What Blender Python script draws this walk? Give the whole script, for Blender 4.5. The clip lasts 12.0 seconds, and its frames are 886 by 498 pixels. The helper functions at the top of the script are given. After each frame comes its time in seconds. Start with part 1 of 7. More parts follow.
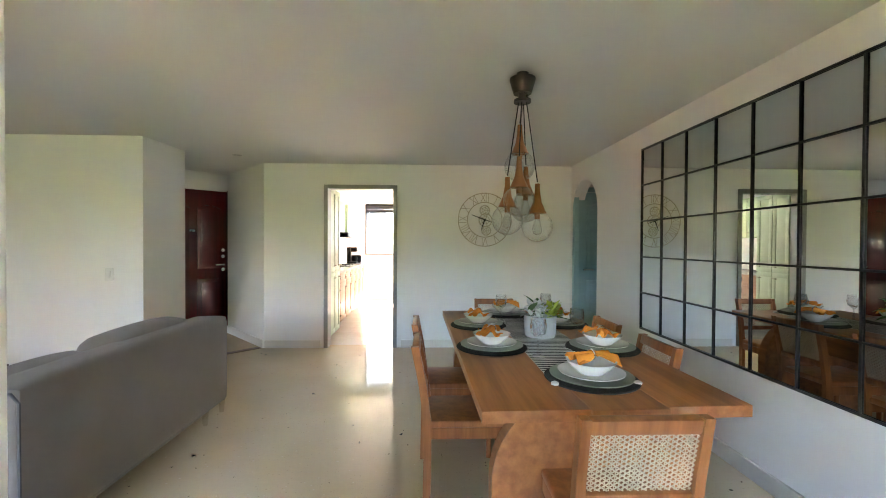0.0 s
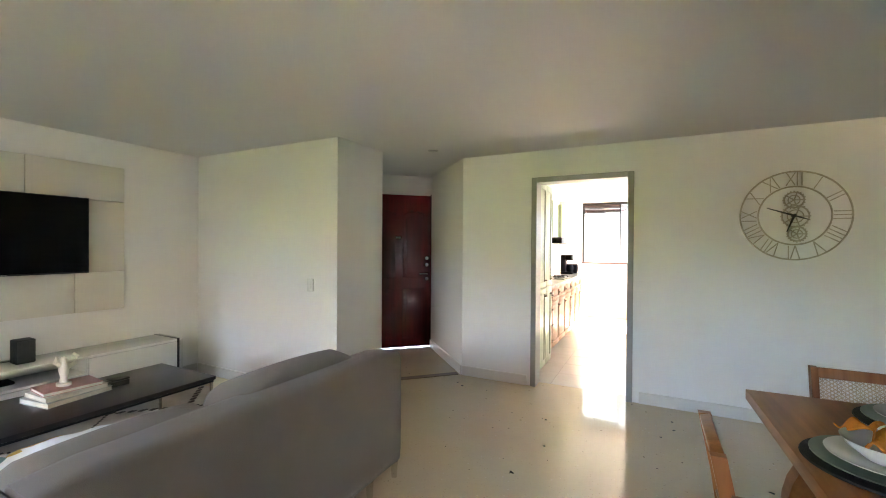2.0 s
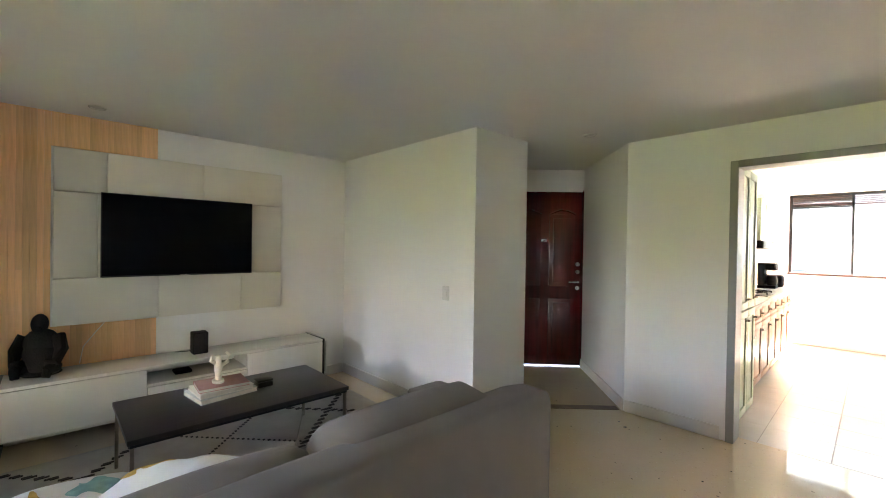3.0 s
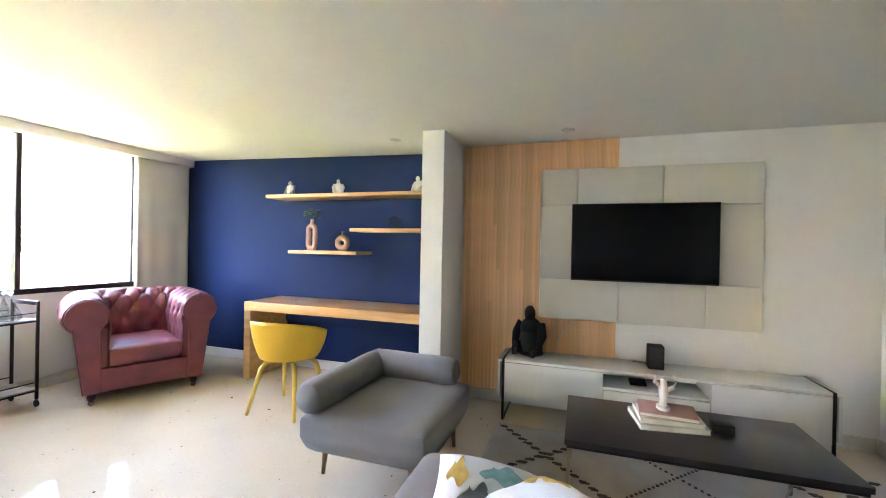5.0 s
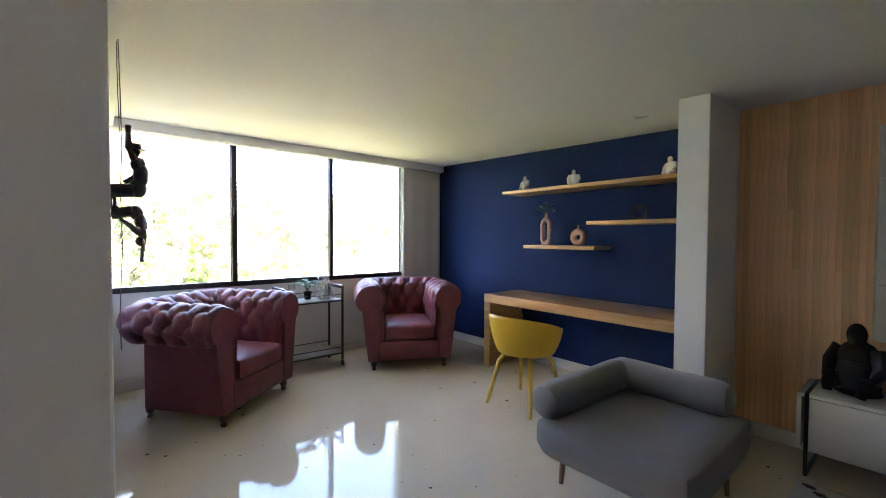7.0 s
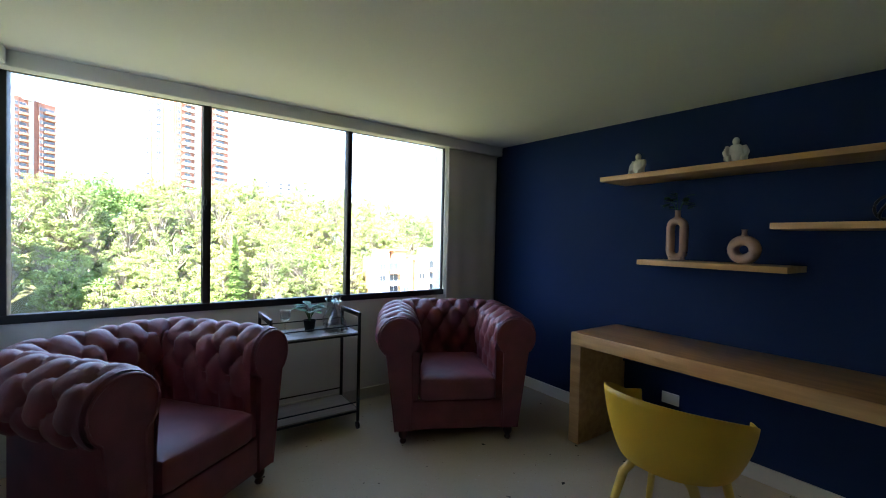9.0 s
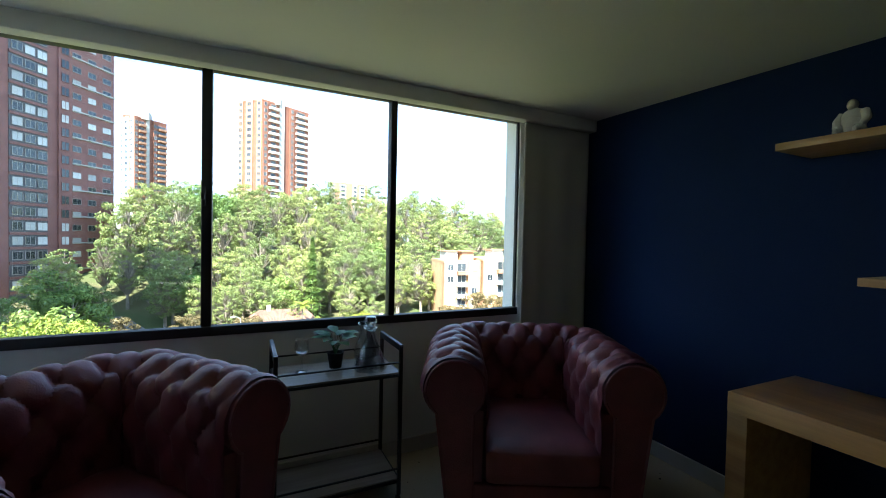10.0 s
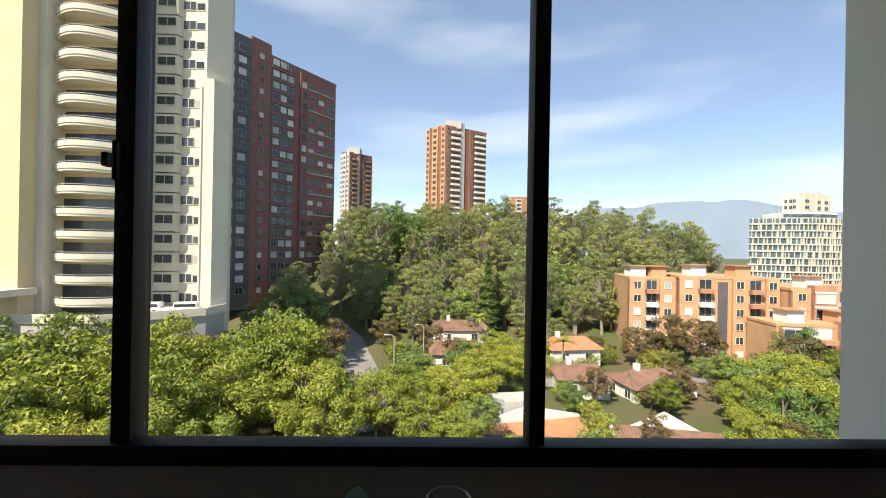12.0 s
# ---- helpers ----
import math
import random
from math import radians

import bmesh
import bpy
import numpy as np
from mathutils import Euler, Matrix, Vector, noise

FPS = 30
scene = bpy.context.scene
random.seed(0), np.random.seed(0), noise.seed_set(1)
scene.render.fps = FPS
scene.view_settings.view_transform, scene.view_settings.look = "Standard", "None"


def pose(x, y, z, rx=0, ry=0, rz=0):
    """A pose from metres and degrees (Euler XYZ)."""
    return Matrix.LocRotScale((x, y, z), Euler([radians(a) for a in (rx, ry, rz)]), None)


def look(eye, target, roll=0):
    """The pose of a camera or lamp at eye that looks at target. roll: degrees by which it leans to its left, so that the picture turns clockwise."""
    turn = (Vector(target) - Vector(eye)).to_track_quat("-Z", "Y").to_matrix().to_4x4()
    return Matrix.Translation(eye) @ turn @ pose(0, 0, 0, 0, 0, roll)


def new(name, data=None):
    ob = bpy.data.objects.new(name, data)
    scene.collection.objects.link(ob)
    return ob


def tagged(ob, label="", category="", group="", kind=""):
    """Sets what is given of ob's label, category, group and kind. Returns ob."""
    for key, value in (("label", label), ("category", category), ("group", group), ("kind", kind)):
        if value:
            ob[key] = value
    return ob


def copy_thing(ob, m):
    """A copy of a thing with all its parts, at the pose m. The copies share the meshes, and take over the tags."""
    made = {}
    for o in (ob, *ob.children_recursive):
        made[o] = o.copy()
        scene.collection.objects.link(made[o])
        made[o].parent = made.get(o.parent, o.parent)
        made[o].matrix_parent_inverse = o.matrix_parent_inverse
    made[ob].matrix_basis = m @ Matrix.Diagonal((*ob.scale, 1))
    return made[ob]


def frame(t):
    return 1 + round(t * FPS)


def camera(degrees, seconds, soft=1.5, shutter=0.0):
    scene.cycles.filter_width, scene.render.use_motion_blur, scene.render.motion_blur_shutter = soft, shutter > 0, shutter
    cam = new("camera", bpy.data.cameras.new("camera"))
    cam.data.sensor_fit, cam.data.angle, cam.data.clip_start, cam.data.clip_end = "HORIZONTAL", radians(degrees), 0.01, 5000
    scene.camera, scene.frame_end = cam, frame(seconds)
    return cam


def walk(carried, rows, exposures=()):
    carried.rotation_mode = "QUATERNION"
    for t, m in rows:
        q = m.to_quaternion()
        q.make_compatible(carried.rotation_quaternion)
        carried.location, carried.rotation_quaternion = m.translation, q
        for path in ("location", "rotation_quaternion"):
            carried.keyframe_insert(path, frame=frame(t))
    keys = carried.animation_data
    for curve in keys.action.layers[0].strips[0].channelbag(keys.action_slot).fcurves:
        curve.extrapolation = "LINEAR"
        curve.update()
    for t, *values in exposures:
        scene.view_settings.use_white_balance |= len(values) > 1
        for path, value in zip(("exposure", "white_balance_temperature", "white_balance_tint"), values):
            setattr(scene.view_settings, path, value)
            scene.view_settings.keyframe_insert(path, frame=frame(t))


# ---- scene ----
cam = camera(94.1, 12.0, soft=1.0)
PATH = [
    (0, (0.158, 1.065, 1.323), (0.231, 3.064, 1.298), 0.3),
    (0.5, (0.158, 1.373, 1.339), (-0.024, 3.365, 1.316), 0.2),
    (1, (0.06, 1.71, 1.36), (-0.336, 3.671, 1.339), 0.2),
    (1.5, (-0.031, 1.98, 1.368), (-0.694, 3.867, 1.348), 0.3),
    (2, (-0.085, 2.275, 1.381), (-0.99, 4.059, 1.367), 0.4),
    (2.5, (-0.219, 2.539, 1.379), (-1.331, 4.201, 1.359), 0.7),
    (3, (-0.404, 2.703, 1.412), (-1.854, 4.081, 1.395), 0.9),
    (3.3, (-0.472, 2.789, 1.424), (-2.138, 3.895, 1.405), 0.3),
    (3.5, (-0.504, 2.848, 1.399), (-2.294, 3.74, 1.386), 0.7),
    (3.7, (-0.528, 2.906, 1.406), (-2.414, 3.57, 1.384), 0.9),
    (5.3, (-0.782, 3.04, 1.379), (-2.563, 2.128, 1.375), 1.2),
    (5.5, (-0.798, 3.046, 1.378), (-2.475, 1.955, 1.372), 1.2),
    (6, (-0.836, 3.108, 1.395), (-2.282, 1.727, 1.382), 1.0),
    (6.5, (-0.864, 3.089, 1.403), (-2.174, 1.578, 1.366), 0.9),
    (6.7, (-0.859, 3.04, 1.402), (-2.154, 1.516, 1.354), 0.5),
    (8.3, (-1.322, 2.167, 1.364), (-2.544, 0.584, 1.331), 1.5),
    (8.5, (-1.42, 2.032, 1.376), (-2.597, 0.416, 1.33), 1.4),
    (9, (-1.664, 1.645, 1.427), (-2.814, 0.009, 1.383), 1.3),
    (9.5, (-1.939, 1.28, 1.44), (-2.952, -0.443, 1.393), 1.2),
    (10, (-2.166, 0.865, 1.443), (-3.031, -0.937, 1.396), 1.2),
    (10.5, (-2.384, 0.456, 1.423), (-3.13, -1.399, 1.401), 1.0),
    (11, (-2.563, 0.057, 1.43), (-3.151, -1.855, 1.414), 0.8),
    (11.5, (-2.683, -0.349, 1.457), (-3.111, -2.303, 1.451), 1.2),
    (12, (-2.758, -0.655, 1.441), (-2.812, -2.655, 1.444), 1.0),
]
EXPOSURE = [(0, 6.5, 7100, 19), (1.5, 6.48, 7100, 21), (2.5, 6.38, 7150, 20), (3.0, 6.28, 7100, 21), (3.5, 6.92, 6950, 25), (5.5, 6.75, 6500, 25), (6.0, 6.1, 6250, 25), (6.5, 5.6, 6400, 25),
            (8.5, 4.3, 6250, 17), (9.0, 3.8, 5950, 14), (9.5, 3.15, 5800, 9), (10.0, 2.6, 5900, 4), (10.5, 1.95, 6050, 1), (11.0, 1.55, 6950, 12), (11.5, 1.2, 7100, 11), (12.0, 0.98, 7200, 14)]
walk(cam, [(t, look(eye, target, roll)) for t, eye, target, roll in PATH], EXPOSURE)

# ---- world and sun ----
SUN_DIR = Vector((0.38, 0.54, 0.75)).normalized()  # towards the sun
world = bpy.data.worlds.new("world")
scene.world = world
world.use_nodes = True
wn = world.node_tree.nodes
sky = wn.new("ShaderNodeTexSky")
sky.sky_type = "NISHITA"
sky.sun_disc = False
sky.sun_elevation = math.asin(SUN_DIR.z)
sky.sun_rotation = math.atan2(SUN_DIR.x, SUN_DIR.y)
sky.air_density, sky.dust_density, sky.altitude = 1.0, 0.5, 1500
co_, mp_, cl_, rp_, mx_ = (wn.new("ShaderNode" + k) for k in ("TexCoord", "Mapping", "TexNoise", "ValToRGB", "Mix"))
mp_.inputs["Scale"].default_value, mp_.inputs["Rotation"].default_value = (1.0, 1.6, 5.0), (0.0, 0.5, 0.4)
cl_.inputs["Scale"].default_value, cl_.inputs["Detail"].default_value = 1.6, 5
rp_.color_ramp.elements[0].position, rp_.color_ramp.elements[1].position = 0.50, 0.74
rp_.color_ramp.elements[1].color = (0.32, 0.32, 0.32, 1)
mx_.data_type = "RGBA"
mx_.inputs["B"].default_value = (8.5, 8.6, 8.8, 1)
hz_ = wn.new("ShaderNodeMix")  # thin even haze over the whole sky
hz_.data_type = "RGBA"
hz_.inputs["Factor"].default_value = 0.25
hz_.inputs["B"].default_value = (2.2, 3.3, 5.0, 1)
wl = world.node_tree.links
wl.new(co_.outputs["Generated"], mp_.inputs[0]), wl.new(mp_.outputs[0], cl_.inputs["Vector"]), wl.new(cl_.outputs["Fac"], rp_.inputs[0])
wl.new(rp_.outputs[0], mx_.inputs["Factor"]), wl.new(sky.outputs[0], mx_.inputs["A"]), wl.new(mx_.outputs["Result"], hz_.inputs["A"]), wl.new(hz_.outputs["Result"], wn["Background"].inputs[0])
wn["Background"].inputs[1].default_value = 0.12
sun = new("sun", bpy.data.lights.new("sun", "SUN"))
sun.data.energy, sun.data.angle, sun.data.color = 5.0, radians(0.6), (1.0, 0.93, 0.82)
sun.matrix_world = look((0, 0, 60), Vector((0, 0, 60)) - SUN_DIR)


# ---- materials ----
def material(name, colour, rough=0.5, metal=0.0, vary=0.06, scale=6.0, fine=60.0, bump=0.05, second=None, mix=0.5,
             stretch=(1, 1, 1), per_object=0.0, coat=0.0, sheen=0.0, transmission=0.0):
    """A surface with variation at two scales: broad blotches towards a second colour, and fine grain with relief."""
    m = bpy.data.materials.new(name)
    m.use_nodes = True
    nt = m.node_tree
    b = nt.nodes["Principled BSDF"]
    b.inputs["Roughness"].default_value = rough
    b.inputs["Metallic"].default_value = metal
    b.inputs["Coat Weight"].default_value = coat
    b.inputs["Sheen Weight"].default_value = sheen
    b.inputs["Transmission Weight"].default_value = transmission
    co = nt.nodes.new("ShaderNodeTexCoord")
    mp = nt.nodes.new("ShaderNodeMapping")
    mp.inputs["Scale"].default_value = stretch
    nt.links.new(co.outputs["Object"], mp.inputs[0])
    big, small = nt.nodes.new("ShaderNodeTexNoise"), nt.nodes.new("ShaderNodeTexNoise")
    for n, sc in ((big, scale), (small, fine)):
        n.inputs["Scale"].default_value = sc
        n.inputs["Detail"].default_value = 4
        nt.links.new(mp.outputs[0], n.inputs["Vector"])
    two = second or tuple(c * (1 - 2 * vary) for c in colour)
    ramp = nt.nodes.new("ShaderNodeValToRGB")
    ramp.color_ramp.elements[0].position, ramp.color_ramp.elements[1].position = 0.35, 0.65
    ramp.color_ramp.elements[0].color = (*colour, 1)
    ramp.color_ramp.elements[1].color = (*[a + (c - a) * mix * 2 if second else c for a, c in zip(colour, two)], 1)
    nt.links.new(big.outputs["Fac"], ramp.inputs[0])
    hsv = nt.nodes.new("ShaderNodeHueSaturation")
    mr = nt.nodes.new("ShaderNodeMapRange")
    mr.inputs["To Min"].default_value, mr.inputs["To Max"].default_value = 1 - vary, 1 + vary
    nt.links.new(small.outputs["Fac"], mr.inputs["Value"])
    last = mr.outputs[0]
    if per_object:
        info, mr2, mul = nt.nodes.new("ShaderNodeObjectInfo"), nt.nodes.new("ShaderNodeMapRange"), nt.nodes.new("ShaderNodeMath")
        mr2.inputs["To Min"].default_value, mr2.inputs["To Max"].default_value = 1 - per_object, 1 + per_object
        nt.links.new(info.outputs["Random"], mr2.inputs["Value"])
        mul.operation = "MULTIPLY"
        nt.links.new(last, mul.inputs[0]), nt.links.new(mr2.outputs[0], mul.inputs[1])
        last = mul.outputs[0]
    nt.links.new(last, hsv.inputs["Value"])
    nt.links.new(ramp.outputs[0], hsv.inputs["Color"])
    nt.links.new(hsv.outputs[0], b.inputs["Base Color"])
    if bump:
        bp = nt.nodes.new("ShaderNodeBump")
        bp.inputs["Strength"].default_value, bp.inputs["Distance"].default_value = bump, 0.01
        nt.links.new(small.outputs["Fac"], bp.inputs["Height"])
        nt.links.new(bp.outputs[0], b.inputs["Normal"])
    return m


def glass_material(name, tint=(1, 1, 1), rough=0.0, gloss=0.03, power=4.0):
    """Thin clear glass: a clear layer with a reflecting surface by Fresnel."""
    m = bpy.data.materials.new(name)
    m.use_nodes = True
    nt = m.node_tree
    nt.nodes.remove(nt.nodes["Principled BSDF"])
    tr, gl, lw, mx, pw, fr = (nt.nodes.new("ShaderNode" + k) for k in ("BsdfTransparent", "BsdfGlossy", "LayerWeight", "MixShader", "Math", "Math"))
    lw.inputs["Blend"].default_value = 0.5
    pw.operation, fr.operation = "POWER", "MULTIPLY_ADD"
    pw.inputs[1].default_value = power
    nt.links.new(lw.outputs["Facing"], pw.inputs[0]), nt.links.new(pw.outputs[0], fr.inputs[0])
    fr.inputs[1].default_value, fr.inputs[2].default_value = 0.85, gloss
    tr.inputs[0].default_value = (*tint, 1)
    gl.inputs["Roughness"].default_value = rough
    nt.links.new(fr.outputs[0], mx.inputs[0]), nt.links.new(tr.outputs[0], mx.inputs[1]), nt.links.new(gl.outputs[0], mx.inputs[2])
    nt.links.new(mx.outputs[0], nt.nodes["Material Output"].inputs["Surface"])
    return m


def terrazzo_material():
    """Polished cream terrazzo with scattered dark and tan chips of two sizes."""
    m = material("terrazzo", (0.63, 0.535, 0.40), 0.06, vary=0.03, scale=1.1, fine=40, bump=0.0, second=(0.58, 0.48, 0.34))
    nt = m.node_tree
    b = nt.nodes["Principled BSDF"]
    base = b.inputs["Base Color"].links[0].from_socket
    co = nt.nodes.new("ShaderNodeTexCoord")
    for sc, size, keep, col in ((11.0, 0.13, 0.10, (0.05, 0.045, 0.04)), (27.0, 0.15, 0.045, (0.12, 0.09, 0.07)), (60.0, 0.25, 0.12, (0.52, 0.43, 0.31)),
                                (45.0, 0.22, 0.06, (0.66, 0.58, 0.46))):
        vo, lt, sp, lt2, mu, mx = (nt.nodes.new("ShaderNode" + k) for k in ("TexVoronoi", "Math", "SeparateColor", "Math", "Math", "Mix"))
        nz, ad = nt.nodes.new("ShaderNodeTexNoise"), nt.nodes.new("ShaderNodeVectorMath")
        nz.inputs["Scale"].default_value = sc * 2.5
        sc2 = nt.nodes.new("ShaderNodeVectorMath")
        sc2.operation = "SCALE"
        sc2.inputs["Scale"].default_value = 0.5 / sc
        nt.links.new(co.outputs["Object"], nz.inputs["Vector"]), nt.links.new(nz.outputs["Color"], sc2.inputs[0])
        nt.links.new(co.outputs["Object"], ad.inputs[0]), nt.links.new(sc2.outputs[0], ad.inputs[1])
        vo.inputs["Scale"].default_value = sc
        nt.links.new(ad.outputs[0], vo.inputs["Vector"])
        lt.operation = lt2.operation = "LESS_THAN"
        mu.operation = "MULTIPLY"
        lt.inputs[1].default_value, lt2.inputs[1].default_value = size, keep
        nt.links.new(vo.outputs["Distance"], lt.inputs[0])
        nt.links.new(vo.outputs["Color"], sp.inputs[0]), nt.links.new(sp.outputs[0], lt2.inputs[0])
        nt.links.new(lt.outputs[0], mu.inputs[0]), nt.links.new(lt2.outputs[0], mu.inputs[1])
        mx.data_type = "RGBA"
        nt.links.new(mu.outputs[0], mx.inputs["Factor"]), nt.links.new(base, mx.inputs["A"])
        mx.inputs["B"].default_value = (*col, 1)
        base = mx.outputs["Result"]
    nt.links.new(base, b.inputs["Base Color"])
    return m


def wood_material(name, colour, dark, rough=0.35, axis=2, tight=1.0, per_object=0.0, coat=0.0):
    """Wood with grain drawn out along one axis."""
    st = [14.0 * tight] * 3
    st[axis] = 0.9 * tight
    return material(name, colour, rough, vary=0.14, scale=1.6, fine=7.0, bump=0.06, second=dark, mix=0.5, stretch=st, per_object=per_object, coat=coat)


WHITE = material("white_wall_paint", (0.78, 0.77, 0.74), 0.75, vary=0.015, scale=0.8, fine=120, bump=0.06)
CEIL = material("ceiling_paint", (0.76, 0.75, 0.72), 0.8, vary=0.015, scale=0.6, fine=90, bump=0.06)
BLUE = material("blue_wall_paint", (0.0125, 0.027, 0.086), 0.88, vary=0.05, scale=1.2, fine=110, bump=0.08)
BLUE.node_tree.nodes["Principled BSDF"].inputs["Specular IOR Level"].default_value = 0.12
TERRAZZO = terrazzo_material()
SKIRT = material("skirting_paint", (0.66, 0.63, 0.57), 0.4, vary=0.03, scale=4, fine=60, bump=0.03)
GREYTRIM = material("grey_door_frame_paint", (0.27, 0.27, 0.25), 0.45, vary=0.03, scale=4, fine=80, bump=0.03)
BLACKMETAL = material("black_metal", (0.012, 0.012, 0.013), 0.38, metal=0.2, vary=0.1, scale=9, fine=140, bump=0.03)
ALU = material("dark_aluminium", (0.014, 0.013, 0.014), 0.6, metal=0.0, vary=0.08, scale=3, fine=90, bump=0.02)
CHROME = material("chrome", (0.75, 0.74, 0.72), 0.18, metal=1.0, vary=0.03, bump=0.0)
MIRROR = material("mirror_silver", (0.66, 0.69, 0.68), 0.012, metal=1.0, vary=0.004, scale=2, fine=3, bump=0.0)
PANE = glass_material("window_glass", (0.97, 0.985, 0.98))
CLEAR = glass_material("clear_glass", (0.96, 0.97, 0.97), 0.0, 0.055, 2.2)
OAK = wood_material("light_oak", (0.86, 0.51, 0.26), (0.66, 0.37, 0.17), 0.42, axis=2, per_object=0.13)
OAKH = wood_material("oak_edge", (0.56, 0.335, 0.14), (0.44, 0.24, 0.09), 0.42, axis=1)
DESKTOP = wood_material("desk_top_wood", (0.41, 0.22, 0.085), (0.29, 0.145, 0.055), 0.28, axis=1, coat=0.2)
DINEWOOD = wood_material("dining_wood", (0.40, 0.155, 0.05), (0.27, 0.095, 0.03), 0.42, axis=1, coat=0.05)
CHAIRWOOD = wood_material("chair_wood", (0.36, 0.135, 0.045), (0.24, 0.085, 0.028), 0.35, axis=2)
REDDOOR = wood_material("red_mahogany", (0.105, 0.006, 0.007), (0.065, 0.004, 0.005), 0.24, axis=2, coat=0.5)
TEAL = material("teal_door_paint", (0.30, 0.47, 0.50), 0.4, vary=0.04, scale=3, fine=70, bump=0.05)
GREYFAB = material("grey_upholstery", (0.17, 0.146, 0.125), 0.9, vary=0.10, scale=3, fine=420, bump=0.35, sheen=0.15)
GREYFAB2 = material("light_grey_upholstery", (0.205, 0.195, 0.188), 0.92, vary=0.10, scale=3, fine=420, bump=0.35, sheen=0.2)
LEATHER = material("oxblood_leather", (0.205, 0.046, 0.058), 0.5, vary=0.10, scale=7, fine=190, bump=0.22, second=(0.145, 0.033, 0.043), coat=0.03)
YELLOW = material("mustard_plastic", (0.66, 0.385, 0.010), 0.5, vary=0.03, scale=3, fine=200, bump=0.06)
YELLOWLEG = material("mustard_painted_wood", (0.62, 0.42, 0.07), 0.45, vary=0.05, scale=5, fine=80, bump=0.05)
LACQUER = material("white_lacquer", (0.72, 0.72, 0.68), 0.22, vary=0.015, scale=2, fine=50, bump=0.01)
CREAMPAN = material("cream_padded_panel", (0.68, 0.65, 0.56), 0.7, vary=0.03, scale=2, fine=300, bump=0.15)
SCREEN = material("tv_screen", (0.005, 0.005, 0.006), 0.22, vary=0.02, bump=0.0)
SCREEN.node_tree.nodes["Principled BSDF"].inputs["Specular IOR Level"].default_value = 0.12
DARKTOP = wood_material("dark_table_top", (0.030, 0.022, 0.02), (0.018, 0.014, 0.013), 0.32, axis=1)
BRONZE = material("brushed_bronze_metal", (0.28, 0.24, 0.19), 0.35, metal=0.9, vary=0.06, bump=0.02)
CURTAIN = material("beige_blind_fabric", (0.60, 0.57, 0.53), 0.85, vary=0.04, scale=2, fine=260, bump=0.2)
SHEER = material("white_curtain_fabric", (0.78, 0.78, 0.78), 0.9, vary=0.04, scale=2, fine=200, bump=0.15)
PORCELAIN = material("white_porcelain", (0.80, 0.80, 0.77), 0.15, vary=0.015, scale=8, fine=40, bump=0.0, coat=0.3)
PLASTER = material("white_plaster", (0.74, 0.71, 0.65), 0.7, vary=0.05, scale=14, fine=120, bump=0.15)
ORANGE = material("orange_napkin_linen", (0.78, 0.26, 0.025), 0.85, vary=0.10, scale=20, fine=350, bump=0.3)
SAGE = material("sage_charger_ceramic", (0.20, 0.25, 0.19), 0.3, vary=0.05, scale=10, fine=60, bump=0.02)
BLACKMAT = material("black_woven_mat", (0.018, 0.018, 0.018), 0.8, vary=0.2, scale=30, fine=400, bump=0.4)
COPPER = material("copper_metal", (0.42, 0.19, 0.09), 0.32, metal=0.85, vary=0.06, bump=0.02)
TAUPE = material("taupe_ceramic", (0.37, 0.235, 0.185), 0.65, vary=0.05, scale=10, fine=160, bump=0.12)
LEAFMAT = material("houseplant_leaf", (0.035, 0.125, 0.03), 0.7, vary=0.15, scale=15, fine=60, bump=0.1)
BRASSCLOCK = material("antique_clock_metal", (0.52, 0.48, 0.38), 0.45, metal=0.35, vary=0.12, scale=14, fine=90, bump=0.08)


# ---- mesh helpers ----
def thing(name, label, category, group="", at=None, kind=""):
    """An Empty at a thing's base, to which its parts are parented."""
    ob = new(name)
    ob.empty_display_size = 0.1
    ob.matrix_world = at if at is not None else Matrix()
    return tagged(ob, label, category, group, kind)


def mesh_of(name, bm, *mats, smooth=True):
    me = bpy.data.meshes.new(name)
    bmesh.ops.recalc_face_normals(bm, faces=bm.faces)
    bm.to_mesh(me)
    bm.free()
    for m in mats:
        me.materials.append(m)
    if smooth:
        me.shade_smooth()
        me.set_sharp_from_angle(angle=radians(38))
    return me


def part(name, bm, mat, parent=None, label="", at=None, smooth=True):
    """Links a bmesh as one mesh object under a thing or a part."""
    mats = mat if isinstance(mat, (list, tuple)) else (mat,)
    ob = new(name, mesh_of(name, bm, *mats, smooth=smooth))
    if parent is not None:
        ob.parent = parent
    if at is not None:
        ob.matrix_basis = at
    return tagged(ob, label)


def share(name, me, parent, at, label=""):
    """One more object on the same mesh, under a parent."""
    ob = new(name, me)
    ob.parent = parent
    ob.matrix_basis = at
    return tagged(ob, label)


def structure(name, bm, mat, label="", category="", smooth=False):
    ob = part(name, bm, mat, None, label, smooth=smooth)
    return tagged(ob, "", category, "", "structure")


def box(bm, lo, hi, r=0.0, seg=2, m=None, mi=0):
    """A box between two corners, with rounded edges of radius r."""
    t = bmesh.new()
    bmesh.ops.create_cube(t, size=1.0)
    lo, hi = Vector(lo), Vector(hi)
    for v in t.verts:
        v.co = Vector([(lo[i] + hi[i]) / 2 + v.co[i] * (hi[i] - lo[i]) for i in range(3)])
    r = min(r, 0.49 * min(hi[i] - lo[i] for i in range(3)))
    if r > 0:
        bmesh.ops.bevel(t, geom=t.edges[:], offset=r, segments=seg, profile=0.5, affect="EDGES")
    merge(bm, t, m, mi)
    return bm


